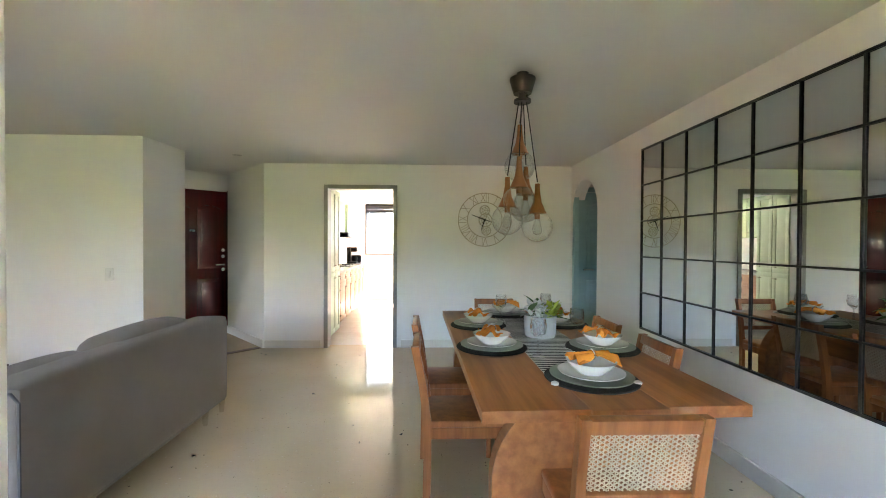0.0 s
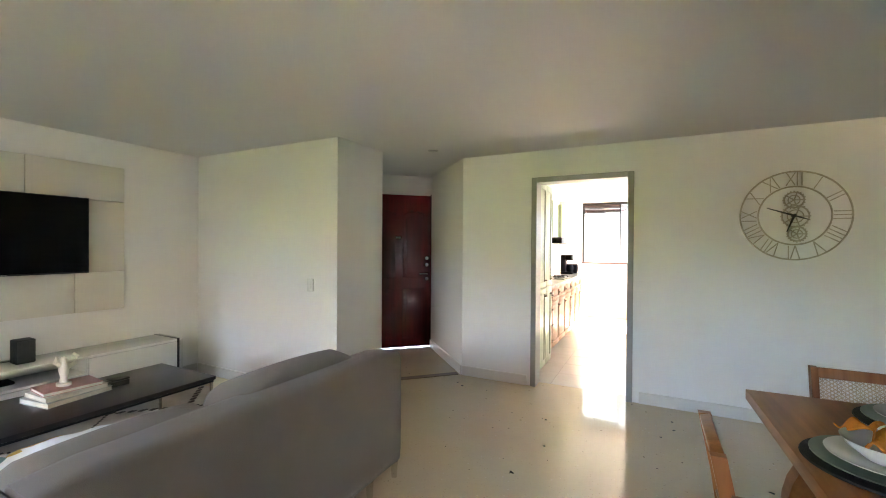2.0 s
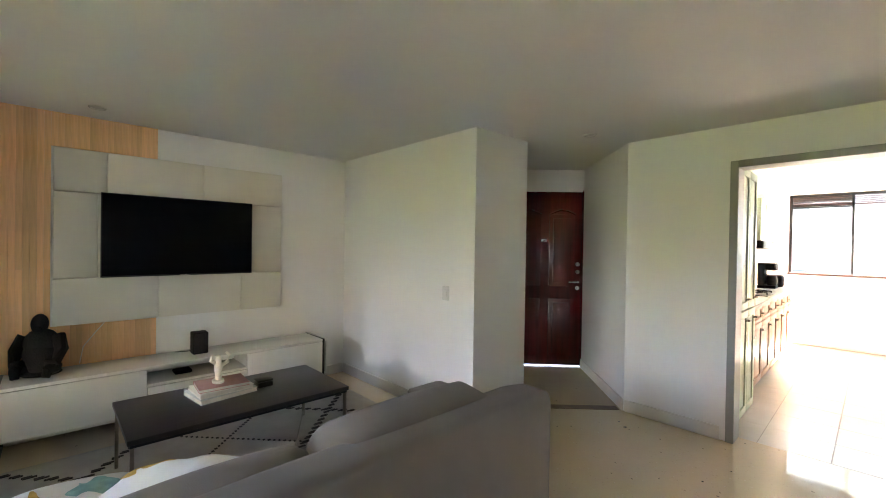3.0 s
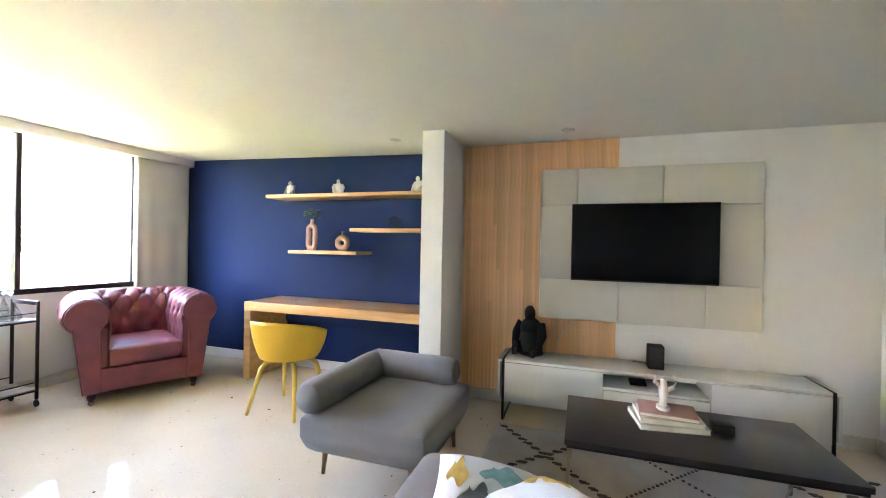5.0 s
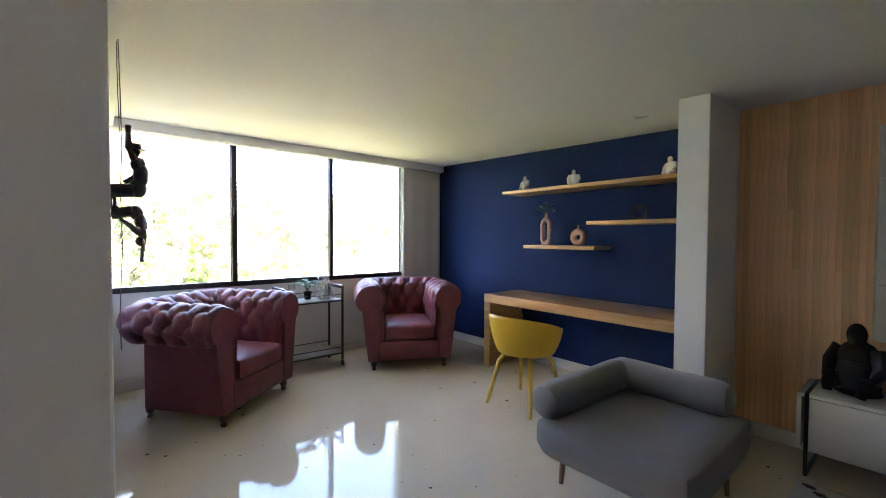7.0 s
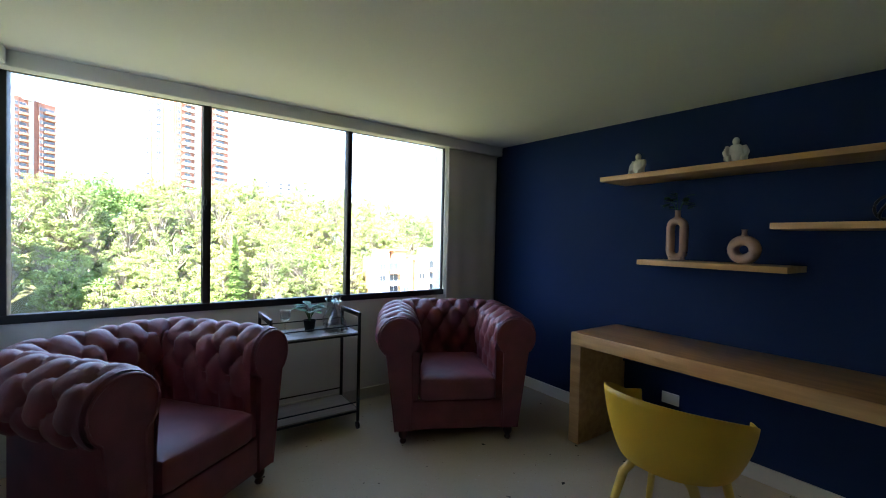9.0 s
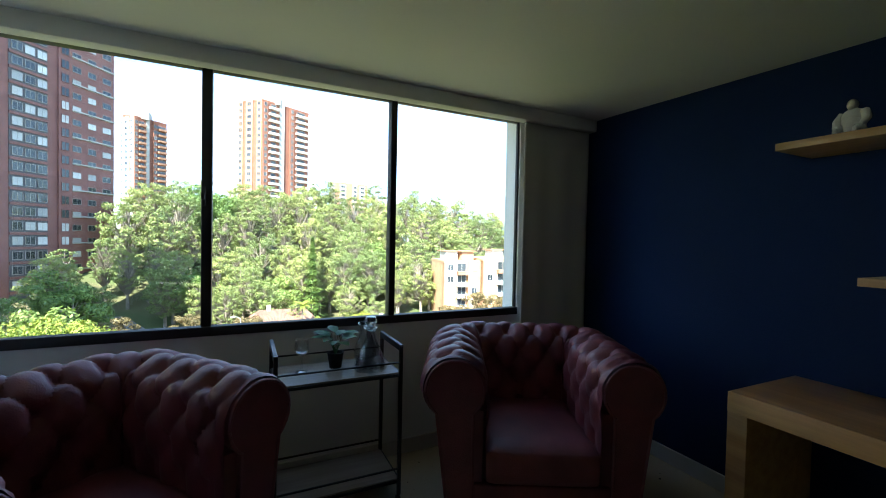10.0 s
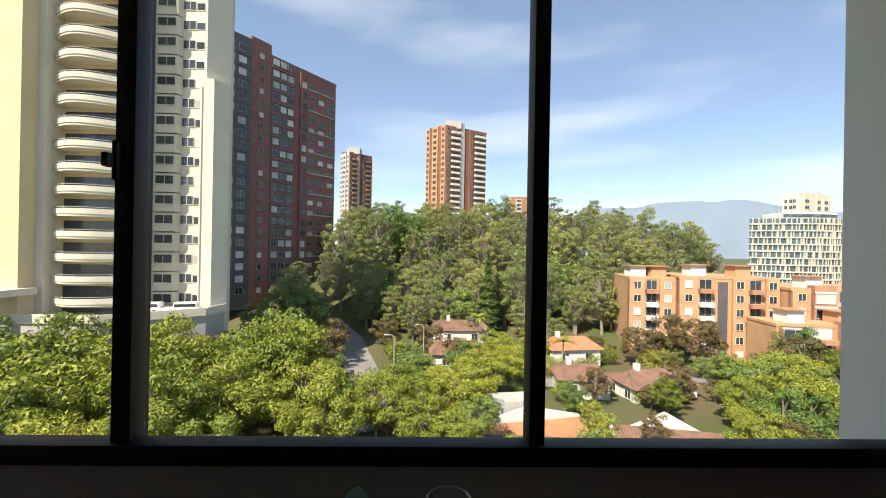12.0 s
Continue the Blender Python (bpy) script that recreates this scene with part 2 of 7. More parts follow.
def merge(bm, t, m=None, mi=0):
    if m is not None:
        bmesh.ops.transform(t, matrix=m, verts=t.verts)
    vs = [bm.verts.new(v.co) for v in t.verts]
    t.verts.index_update()
    for f in t.faces:
        nf = bm.faces.new([vs[v.index] for v in f.verts])
        nf.material_index = mi
    t.free()
    return bm


def rod(bm, a, b, r0, r1=None, seg=10, caps=True):
    """A round bar from a to b, tapering from r0 to r1."""
    a, b = Vector(a), Vector(b)
    r1 = r0 if r1 is None else r1
    q = (b - a).to_track_quat("Z", "X")
    rings = []
    for p, r in ((a, r0), (b, r1)):
        rings.append([bm.verts.new(p + q @ Vector((r * math.cos(2 * math.pi * k / seg), r * math.sin(2 * math.pi * k / seg), 0))) for k in range(seg)])
    for k in range(seg):
        bm.faces.new((rings[0][k], rings[0][(k + 1) % seg], rings[1][(k + 1) % seg], rings[1][k]))
    if caps:
        bm.faces.new(rings[0][::-1]), bm.faces.new(rings[1])
    return bm


def tube(bm, pts, r, seg=8, closed=False):
    """A round tube along points; r a number or a list of radii."""
    pts = [Vector(p) for p in pts]
    n = len(pts)
    rings = []
    up = Vector((0.13, 0.21, 0.97))
    for i, p in enumerate(pts):
        d = (pts[(i + 1) % n] - pts[i - 1]) if closed else (pts[min(i + 1, n - 1)] - pts[max(i - 1, 0)])
        d.normalize()
        s = d.cross(up)
        if s.length < 1e-3:
            s = d.cross(Vector((1, 0, 0)))
        s.normalize()
        w = s.cross(d)
        rr = r[i] if isinstance(r, (list, tuple)) else r
        rings.append([bm.verts.new(p + s * rr * math.cos(2 * math.pi * k / seg) + w * rr * math.sin(2 * math.pi * k / seg)) for k in range(seg)])
    for i in range(n if closed else n - 1):
        a, b = rings[i], rings[(i + 1) % n]
        for k in range(seg):
            bm.faces.new((a[k], a[(k + 1) % seg], b[(k + 1) % seg], b[k]))
    if not closed:
        bm.faces.new(rings[0][::-1]), bm.faces.new(rings[-1])
    return bm


def lathe(bm, profile, seg=24, at=(0, 0, 0), squash=1.0):
    """Turns (radius, height) pairs round the z axis."""
    at = Vector(at)
    rings = []
    for r, z in profile:
        if r < 1e-5:
            rings.append([bm.verts.new(at + Vector((0, 0, z)))])
        else:
            rings.append([bm.verts.new(at + Vector((r * math.cos(2 * math.pi * k / seg), squash * r * math.sin(2 * math.pi * k / seg), z))) for k in range(seg)])
    for a, b in zip(rings, rings[1:]):
        for k in range(seg):
            q = [a[k % len(a)], a[(k + 1) % len(a)], b[(k + 1) % len(b)], b[k % len(b)]]
            q = list(dict.fromkeys(q))
            if len(q) > 2:
                bm.faces.new(q)
    return bm


def prism(bm, poly, z0, z1):
    """A plan polygon pulled up from z0 to z1."""
    lo = [bm.verts.new((x, y, z0)) for x, y in poly]
    hi = [bm.verts.new((x, y, z1)) for x, y in poly]
    n = len(poly)
    bm.faces.new(lo[::-1]), bm.faces.new(hi)
    for k in range(n):
        bm.faces.new((lo[k], lo[(k + 1) % n], hi[(k + 1) % n], hi[k]))
    return bm


def grid(bm, nu, nv, fn, mi=0):
    """A sheet of nu x nv cells from fn(u, v), u and v in 0..1."""
    vs = [[bm.verts.new(fn(i / nu, j / nv)) for j in range(nv + 1)] for i in range(nu + 1)]
    for i in range(nu):
        for j in range(nv):
            f = bm.faces.new((vs[i][j], vs[i + 1][j], vs[i + 1][j + 1], vs[i][j + 1]))
            f.material_index = mi
    return vs


def cushion(bm, lo, hi, puff=0.03, r=0.05, n=10):
    """A stuffed block: rounded edges, faces that swell towards their middle."""
    t = bmesh.new()
    bmesh.ops.create_cube(t, size=1.0)
    bmesh.ops.subdivide_edges(t, edges=t.edges[:], cuts=n, use_grid_fill=True)
    lo, hi = Vector(lo), Vector(hi)
    c, h = (lo + hi) / 2, (hi - lo) / 2
    r = min(r, *(x * 0.95 for x in h))
    for v in t.verts:
        p = Vector([v.co[i] * 2 for i in range(3)])
        q = Vector([p[i] * h[i] for i in range(3)])
        core = Vector([max(-h[i] + r, min(h[i] - r, q[i])) for i in range(3)])
        d = q - core
        q = core + d.normalized() * r if d.length > 1e-6 else q
        f = [1 - p[i] ** 2 for i in range(3)]
        for i in range(3):
            o = [k for k in range(3) if k != i]
            q[i] += p[i] * puff * f[o[0]] * f[o[1]]
        v.co = c + q
    merge(bm, t)
    return bm


B = bmesh.new

# ---- the rooms ----
FLAT, HIGH = 2.325, 2.415      # ceiling over the living room; over the window bay
TOP = 2.6
YW, YO = -1.72, -1.91          # window wall, inside and outside


def ceiling_height(y):
    return FLAT + (HIGH - FLAT) * min(1.0, max(0.0, (2.0 - y) / 3.5))


structure("floor", box(B(), (-4.9, -1.91, -0.2), (3.4, 6.47, 0)), TERRAZZO, "polished cream terrazzo floor with dark chips", "floor")
structure("floor_hall", prism(B(), [(-1.85, 6.471), (-3.6, 6.471), (-3.6, 7.5), (-1.85, 7.5)], -0.2, 0), TERRAZZO, "polished cream terrazzo hall floor", "floor")
bm = B()
ys = [-1.95, -1.5, -0.5, 0.5, 1.2, 2.0, 4.0, 11.2]
for y0, y1 in zip(ys, ys[1:]):
    lo = [bm.verts.new((x, y, ceiling_height(y))) for x, y in ((-4.9, y0), (3.4, y0), (3.4, y1), (-4.9, y1))]
    hi = [bm.verts.new((v.co.x, v.co.y, TOP)) for v in lo]
    bm.faces.new(lo[::-1]), bm.faces.new(hi)
    bm.faces.new((lo[0], lo[3], hi[3], hi[0])), bm.faces.new((lo[1], lo[2], hi[2], hi[1]))
    if y0 == ys[0]:
        bm.faces.new((lo[0], lo[1], hi[1], hi[0]))
    if y1 == ys[-1]:
        bm.faces.new((lo[2], lo[3], hi[3], hi[2]))
structure("ceiling", bm, CEIL, "plain off-white painted ceiling", "ceiling")

# clock wall with the kitchen opening
bm = B()
box(bm, (-1.9, 6.32, 0), (-1.150, 6.47, TOP)), box(bm, (-0.235, 6.32, 0), (2.0, 6.47, TOP)), box(bm, (-1.150, 6.32, 2.06), (-0.235, 6.47, TOP))
structure("wall_north", bm, WHITE, "white painted wall with the kitchen doorway", "wall")
bm = B()
prism(bm, [(-1.9, 6.32), (-1.802, 6.47), (-2.69, 7.40), (-2.79, 7.25)], 0, TOP)
structure("wall_hall_right", bm, WHITE, "white painted slanting hall wall", "wall")
bm = B()
prism(bm, [(-4.62, 5.06), (-2.53, 5.06), (-2.51, 5.70), (-3.43, 6.62), (-3.53, 6.75), (-4.62, 6.75)], 0, TOP)
structure("wall_block", bm, WHITE, "white painted wall block beside the hall", "wall")
bm = B()
prism(bm, [(-2.79, 7.252), (-3.432, 6.622), (-3.56, 6.75), (-2.92, 7.38)], 2.07, TOP)
structure("wall_over_entrance", bm, WHITE, "white wall over the entrance door", "wall")
structure("wall_tv", box(B(), (-4.62, 1.99, 0), (-4.47, 5.06, TOP)), WHITE, "white painted wall behind the television", "wall")
structure("wall_pillar", box(B(), (-4.85, 1.80, 0), (-3.88, 1.99, TOP), 0.006, 2), WHITE, "white painted wall pier beside the desk", "wall")
structure("wall_blue", box(B(), (-4.85, YW, 0), (-4.70, 1.80, TOP)), BLUE, "dark blue painted accent wall", "wall")

# window wall
X0, X1, Z0, Z1 = -4.04, -0.95, 0.915, 2.36
bm = B()
box(bm, (-4.85, YO, 0), (X0, YW, TOP)), box(bm, (X1, YO, 0), (-0.74, YW, TOP))
box(bm, (X0, -1.80, 0), (X1, YW, Z0)), box(bm, (X0, YO, 0), (X1, -1.80, Z0 - 0.12)), box(bm, (X0, -1.80, Z1), (X1, YW, TOP)), box(bm, (X0, YO, 2.52), (X1, -1.80, TOP))
structure("wall_window", bm, WHITE, "white painted wall under the large window", "wall")
# wall between window bay and dining room, with a glazed door
bm = B()
box(bm, (-0.90, YW, 0), (-0.74, -0.55, TOP)), box(bm, (-0.90, 1.68, 0), (-0.74, 1.98, TOP), 0.006, 2), box(bm, (-0.90, -0.55, 2.2), (-0.74, 1.68, TOP))
structure("wall_divider", bm, WHITE, "white painted wall between bay and dining room", "wall")
# dining room
bm = B()
box(bm, (2.0, -1.0, 0), (2.15, 5.5, TOP)), box(bm, (2.0, 6.30, 0), (2.15, 6.47, TOP))
n = 16
cy, hw, spring = 5.90, 0.40, 1.72
arch = [(cy - hw * math.cos(math.pi * k / n), spring + 0.37 * math.sin(math.pi * k / n)) for k in range(n + 1)]
for (ya, za), (yb, zb) in zip(arch, arch[1:]):
    v = [bm.verts.new((x, y, z)) for x in (2.0, 2.15) for y, z in ((ya, za), (yb, zb), (yb, TOP), (ya, TOP))]
    for f in ((0, 1, 2, 3), (4, 7, 6, 5), (0, 4, 5, 1), (3, 2, 6, 7)):
        bm.faces.new([v[i] for i in f])
structure("wall_east", bm, WHITE, "white painted dining wall with an arched opening", "wall")
bm = B()
box(bm, (-0.74, -1.15, 0), (0.85, -1.0, TOP)), box(bm, (1.75, -1.15, 0), (2.15, -1.0, TOP)), box(bm, (0.85, -1.15, 2.1), (1.75, -1.0, TOP))
structure("wall_south", bm, WHITE, "white painted wall round the balcony door", "wall")
bm = B()
box(bm, (2.15, 5.1, 0), (3.3, 5.25, TOP)), box(bm, (3.2, 5.25, 0), (3.35, 6.62, TOP)), box(bm, (2.15, 6.301, 0), (3.2, 6.47, TOP))
structure("wall_corridor", bm, WHITE, "white painted corridor walls behind the arch", "wall")
# kitchen shell
bm = B()
box(bm, (-1.95, 6.47, 0), (-1.80, 11.15, TOP)), box(bm, (1.2, 6.47, 0), (1.35, 11.15, TOP))
box(bm, (-1.8, 11.0, 0), (1.2, 11.15, 1.05)), box(bm, (-1.8, 11.0, 2.27), (1.2, 11.15, TOP)), box(bm, (-1.8, 11.0, 1.05), (-1.35, 11.15, 2.27)), box(bm, (1.0, 11.0, 1.05), (1.2, 11.15, 2.27))
structure("wall_kitchen", bm, WHITE, "white painted kitchen walls round the window", "wall")

# skirting boards
SK = 0.1
bm = B()
box(bm, (-1.89, 6.306, 0), (-1.19, 6.3205, SK), 0.004), box(bm, (-0.18, 6.306, 0), (1.99, 6.3205, SK), 0.004)
box(bm, (-4.456, 5.045, 0), (-2.535, 5.0605, SK), 0.004), box(bm, (-4.4705, 1.995, 0), (-4.452, 5.04, SK), 0.004)
box(bm, (-4.7005, -1.70, 0), (-4.684, 1.795, SK), 0.004), box(bm, (-4.68, YW - 0.0005, 0), (-0.94, YW + 0.016, SK), 0.004)
box(bm, (1.984, -0.99, 0), (2.0005, 5.49, SK), 0.004), box(bm, (-3.8795, 1.80, 0), (-3.868, 1.99, SK), 0.003)
box(bm, (-2.5305, 5.07, 0), (-2.512, 5.68, SK), 0.003), box(bm, (-4.45, 1.9895, 0), (-3.885, 2.004, SK), 0.003)
for a, b in (((-1.905, 6.322), (-2.785, 7.242)),):
    d = (Vector(b) - Vector(a)).normalized()
    nrm = Vector((-d.y, d.x)) * 0.014
    prism(bm, [a, b, (b[0] + nrm.x, b[1] + nrm.y), (a[0] + nrm.x, a[1] + nrm.y)], 0, SK)
structure("baseboard", bm, SKIRT, "low cream skirting boards along the walls", "skirting board")
bm = B()
prism(bm, [(-2.50, 5.72), (-1.93, 6.30), (-1.99, 6.36), (-2.56, 5.78)], 0.001, 0.006)
structure("threshold", bm, wood_material("threshold_wood", (0.13, 0.07, 0.03), (0.08, 0.04, 0.02), 0.4, axis=0), "dark wooden threshold strip in the floor", "threshold")

# kitchen door frame
bm = B()
for lo, hi in (((-1.152, 6.30, 0), (-1.100, 6.485, 2.06)), ((-0.285, 6.30, 0), (-0.233, 6.485, 2.06)), ((-1.100, 6.30, 2.01), (-0.285, 6.485, 2.062))):
    box(bm, lo, hi, 0.004)
structure("door_frame_1", bm, GREYTRIM, "grey painted frame of the kitchen doorway", "door frame")

# big window: frame, mullions, panes
win = tagged(new("window_1"), "large black aluminium sliding window over the city", "window", "", "structure")
bm = B()
for lo, hi in (((X0, -1.768, Z0 - 0.03), (X1, -1.708, Z0 + 0.022)), ((X0, -1.78, Z1 - 0.022), (X1, -1.71, Z1 + 0.02)), ((X0, -1.765, Z0), (X0 + 0.012, -1.735, Z1)), ((X1 - 0.03, -1.80, Z0), (X1, -1.71, Z1))):
    box(bm, lo, hi, 0.004)
part("window_frame", bm, ALU, win)
for x, w in ((-1.975, 0.050), (-3.04, 0.042)):
    bm = B()
    box(bm, (x - w / 2, -1.795, Z0), (x + w / 2, -1.722, Z1), 0.004)
    if w > 0.045:
        box(bm, (x - 0.018, -1.79, Z0), (x + 0.03, -1.766, Z1), 0.003)
    part("mullion", bm, ALU, win)
bm = B()
box(bm, (-1.972, -1.722, 1.60), (-1.958, -1.70, 1.70), 0.004), box(bm, (-1.968, -1.70, 1.63), (-1.95, -1.675, 1.665), 0.005)
part("latch", bm, ALU, win)
for a, b in ((X0 + 0.008, -3.06), (-3.02, -2.01), (-1.955, X1 - 0.03)):
    ob = part("pane", box(B(), (a, -1.764, Z0 + 0.005), (b, -1.76, Z1 - 0.005)), PANE, win)
    ob.visible_shadow = False
bm = B()
box(bm, (X0, -1.94, Z0 - 0.12), (X1, -1.801, Z0 - 0.10), 0.004)
part("window_sill", bm, ALU, win)
# valance, blinds at both ends
bm = B()
box(bm, (-4.69, -1.69, 2.325), (-0.94, -1.60, HIGH + 0.01), 0.006)
tagged(part("curtain_valance", bm, WHITE), "white curtain rail box along the window head", "valance")


def hanging(name, a, b, z0, z1, depth, folds, mat, label):
    """A hanging cloth between two plan points with soft folds."""
    a, b = Vector(a), Vector(b)
    d = (b - a).normalized()
    nrm = Vector((-d.y, d.x))
    bm = B()

    def f(u, v):
        w = depth * (0.6 + 0.4 * (1 - v)) * math.sin(u * folds * 2 * math.pi + 0.6 * math.sin(7 * u))
        p = a + (b - a) * u + nrm * w
        return (p.x, p.y, z0 + (z1 - z0) * v)
    grid(bm, max(24, folds * 10), 12, f)
    ob = tagged(part(name, bm, mat), label, "curtain")
    m = ob.modifiers.new("thickness", "SOLIDIFY")
    m.thickness = 0.004
    return ob


hanging("blind_panel", (-4.66, -1.655), (-4.03, -1.655), 0.04, 2.326, 0.006, 3, CURTAIN, "beige gathered fabric blind beside the window")
hanging("curtain", (-0.945, -1.58), (-0.945, -0.60), 0.03, 2.33, 0.007, 3, SHEER, "white curtain drawn beside the glazed door")
bm = B()
box(bm, (-1.0, -1.60, 2.335), (-0.899, 1.70, HIGH + 0.01), 0.006)
tagged(part("curtain_valance", bm, WHITE), "white curtain rail box along the glazed door", "valance")


def glazed_door(name, along, fixed, a, b, z1, label, n=2):
    """A black framed glazed sliding door in a wall along x or y."""
    d = tagged(new(name), label, "sliding door", "", "structure")

    def bx(bm, s0, s1, za, zb, t0, t1):
        lo, hi = ((s0, fixed + t0, za), (s1, fixed + t1, zb)) if along == "x" else ((fixed + t0, s0, za), (fixed + t1, s1, zb))
        return box(bm, lo, hi, 0.003)
    bm = B()
    bx(bm, a, b, z1 - 0.05, z1, -0.05, 0.05), bx(bm, a, b, 0.001, 0.04, -0.05, 0.05), bx(bm, a, a + 0.05, 0, z1, -0.05, 0.05), bx(bm, b - 0.05, b, 0, z1, -0.05, 0.05)
    part("door_frame", bm, ALU, d)
    w = (b - a) / n
    for k in range(n):
        leaf = B()
        s0, s1, off = a + k * w, a + (k + 1) * w, 0.02 if k % 2 else -0.02
        bx(leaf, s0 + 0.03, s0 + 0.09, 0.04, z1 - 0.05, off - 0.015, off + 0.015), bx(leaf, s1 - 0.09, s1 - 0.03, 0.04, z1 - 0.05, off - 0.015, off + 0.015)
        bx(leaf, s0 + 0.09, s1 - 0.09, 0.04, 0.1, off - 0.015, off + 0.015), bx(leaf, s0 + 0.09, s1 - 0.09, z1 - 0.11, z1 - 0.05, off - 0.015, off + 0.015)
        part("leaf_frame", leaf, ALU, d)
        p = part("pane", bx(B(), s0 + 0.09, s1 - 0.09, 0.1, z1 - 0.11, off - 0.003, off + 0.003), PANE, d)
        p.visible_shadow = False
    return d


glazed_door("door_3", "y", -0.83, -0.55, 1.68, 2.2, "black framed glazed sliding door")
glazed_door("door_4", "x", -1.075, 0.85, 1.75, 2.1, "black framed glazed balcony door", n=1)


# entrance door: red mahogany with panels, on the slant
def panel_door(name, at, w, h, mat, label, panels, arch_top=False, handle_side=1, hardware=CHROME, full=True):
    """A panelled door leaf in its local x-z plane, front towards -y."""
    d = tagged(new(name), label, "door", "", "structure")
    d.matrix_world = at
    part("leaf", box(B(), (0, 0, 0.008), (w, 0.04, h), 0.003), mat, d)
    for x0, z0, x1, z1 in panels:
        bm = B()
        box(bm, (x0, -0.012, z0), (x1, 0.004, z1), 0.010, 2)
        box(bm, (x0 + 0.045, -0.020, z0 + 0.045), (x1 - 0.045, 0.0, z1 - 0.045), 0.012, 2)
        if arch_top and z1 > 1.5:
            lathe_top = [(x0 + (x1 - x0) * k / 12, z1 - 0.006 + 0.05 * math.sin(math.pi * k / 12)) for k in range(13)]
            tube(bm, [(x, -0.008, z) for x, z in lathe_top], 0.012, 6)
        part("panel", bm, mat, d)
    hx = w - 0.07 if handle_side > 0 else 0.07
    bm = B()
    rod(bm, (hx, 0.0, 1.0), (hx, -0.045, 1.0), 0.012)
    tube(bm, [(hx, -0.045, 1.0), (hx - handle_side * 0.05, -0.05, 1.0), (hx - handle_side * 0.11, -0.045, 0.998)], 0.009, 8)
    lathe(bm, [(0.0, 0.0), (0.025, 0.0), (0.025, 0.008), (0.0, 0.008)], 16)
    part("handle", bm, hardware, d)
    if full:
        for z in (0.93, 1.12, 1.21):
            bm = B()
            rod(bm, (hx, 0.001, z), (hx, -0.018, z), 0.028, 0.024, 18), rod(bm, (hx, -0.018, z), (hx, -0.028, z), 0.012, 0.012, 12)
            part("lock", bm, hardware, d)
        bm = B()
        box(bm, (w / 2 - 0.05, -0.018, 1.47), (w / 2 + 0.02, -0.008, 1.5), 0.003)
        part("peephole_plate", bm, hardware, d)
    return d


ang = math.degrees(math.atan2(7.252 - 6.622, -2.79 + 3.432))
panel_door("door_1", pose(-3.445, 6.64, 0.004, 0, 0, ang), 0.905, 2.064, REDDOOR, "dark red mahogany panelled entrance door, closed",
           [(0.10, 0.12, 0.40, 0.80), (0.50, 0.12, 0.80, 0.80), (0.10, 0.95, 0.40, 1.80), (0.50, 0.95, 0.80, 1.80)], arch_top=True)
panel_door("door_2", pose(2.075, 6.255, 0.004, 0, 0, 0), 0.80, 1.98, TEAL, "teal painted panelled door behind the arch",
           [(0.10, 0.14, 0.70, 0.86), (0.10, 1.0, 0.70, 1.82)], arch_top=True, handle_side=-1, full=False)
bm = B()
for lo, hi in (((2.012, 6.235, 0), (2.072, 6.299, 2.05)), ((2.88, 6.235, 0), (2.94, 6.299, 2.05)), ((2.072, 6.235, 1.99), (2.88, 6.299, 2.05))):
    box(bm, lo, hi, 0.004)
structure("door_frame_2", bm, TEAL, "teal painted door frame", "door frame")

bm = B()
for a, b in (((-2.762, 7.28), (-2.80, 7.242)), ((-3.395, 6.662), (-3.47, 6.59))):
    d = Vector((-0.714, 0.70)) * 0.16
    prism(bm, [a, b, (b[0] + d.x, b[1] + d.y), (a[0] + d.x, a[1] + d.y)], 0, 2.085)
structure("door_frame_3", bm, REDDOOR, "dark red frame of the entrance door", "door frame")
# unseen slab over the landing, added to keep sky light from the door gaps
bm = B()
prism(bm, [(-2.6, 7.45), (-3.6, 6.5), (-4.6, 6.76), (-4.6, 8.4), (-2.6, 8.4)], TOP - 0.05, TOP)
structure("landing_sky_blocker", bm, CEIL, "unseen slab outside the door, added to block the sky", "ceiling")

# wood cladding of the television wall: narrow strips, each a piece
clad = tagged(new("wood_cladding"), "vertical light oak strip cladding on the wall", "wall cladding", "", "structure")
strip_meshes = {}


def strip(y, w, z0, z1):
    key = (round(w, 3), round(z0, 3), round(z1, 3))
    if key not in strip_meshes:
        strip_meshes[key] = mesh_of("strip", box(B(), (0, 0, z0), (0.012, w - 0.0004, z1 - 0.0004), 0.0008, 1), OAK, smooth=False)
    share("strip", strip_meshes[key], clad, pose(-4.4705, y, 0))


def course(y, w, z0, z1):
    """One width of strips, butted end to end at staggered joints."""
    cuts = [z0]
    while cuts[-1] < z1 - 0.7:
        cuts.append(cuts[-1] + clad_rng.choice((0.8, 1.1, 1.5, 1.9, 2.4)))
    cuts = (cuts[:-1] if len(cuts) > 1 else cuts) + [z1]
    for a, b in zip(cuts, cuts[1:]):
        strip(y, w, a, b)


clad_rng = random.Random(3)


y = 2.0
k = 0
while y < 2.70:
    course(y, 0.035, SK, FLAT)
    y += 0.035
y = 2.70
while y < 3.31:
    course(y, 0.035, 2.08, FLAT), course(y, 0.035, 0.30, 0.785)
    y += 0.035

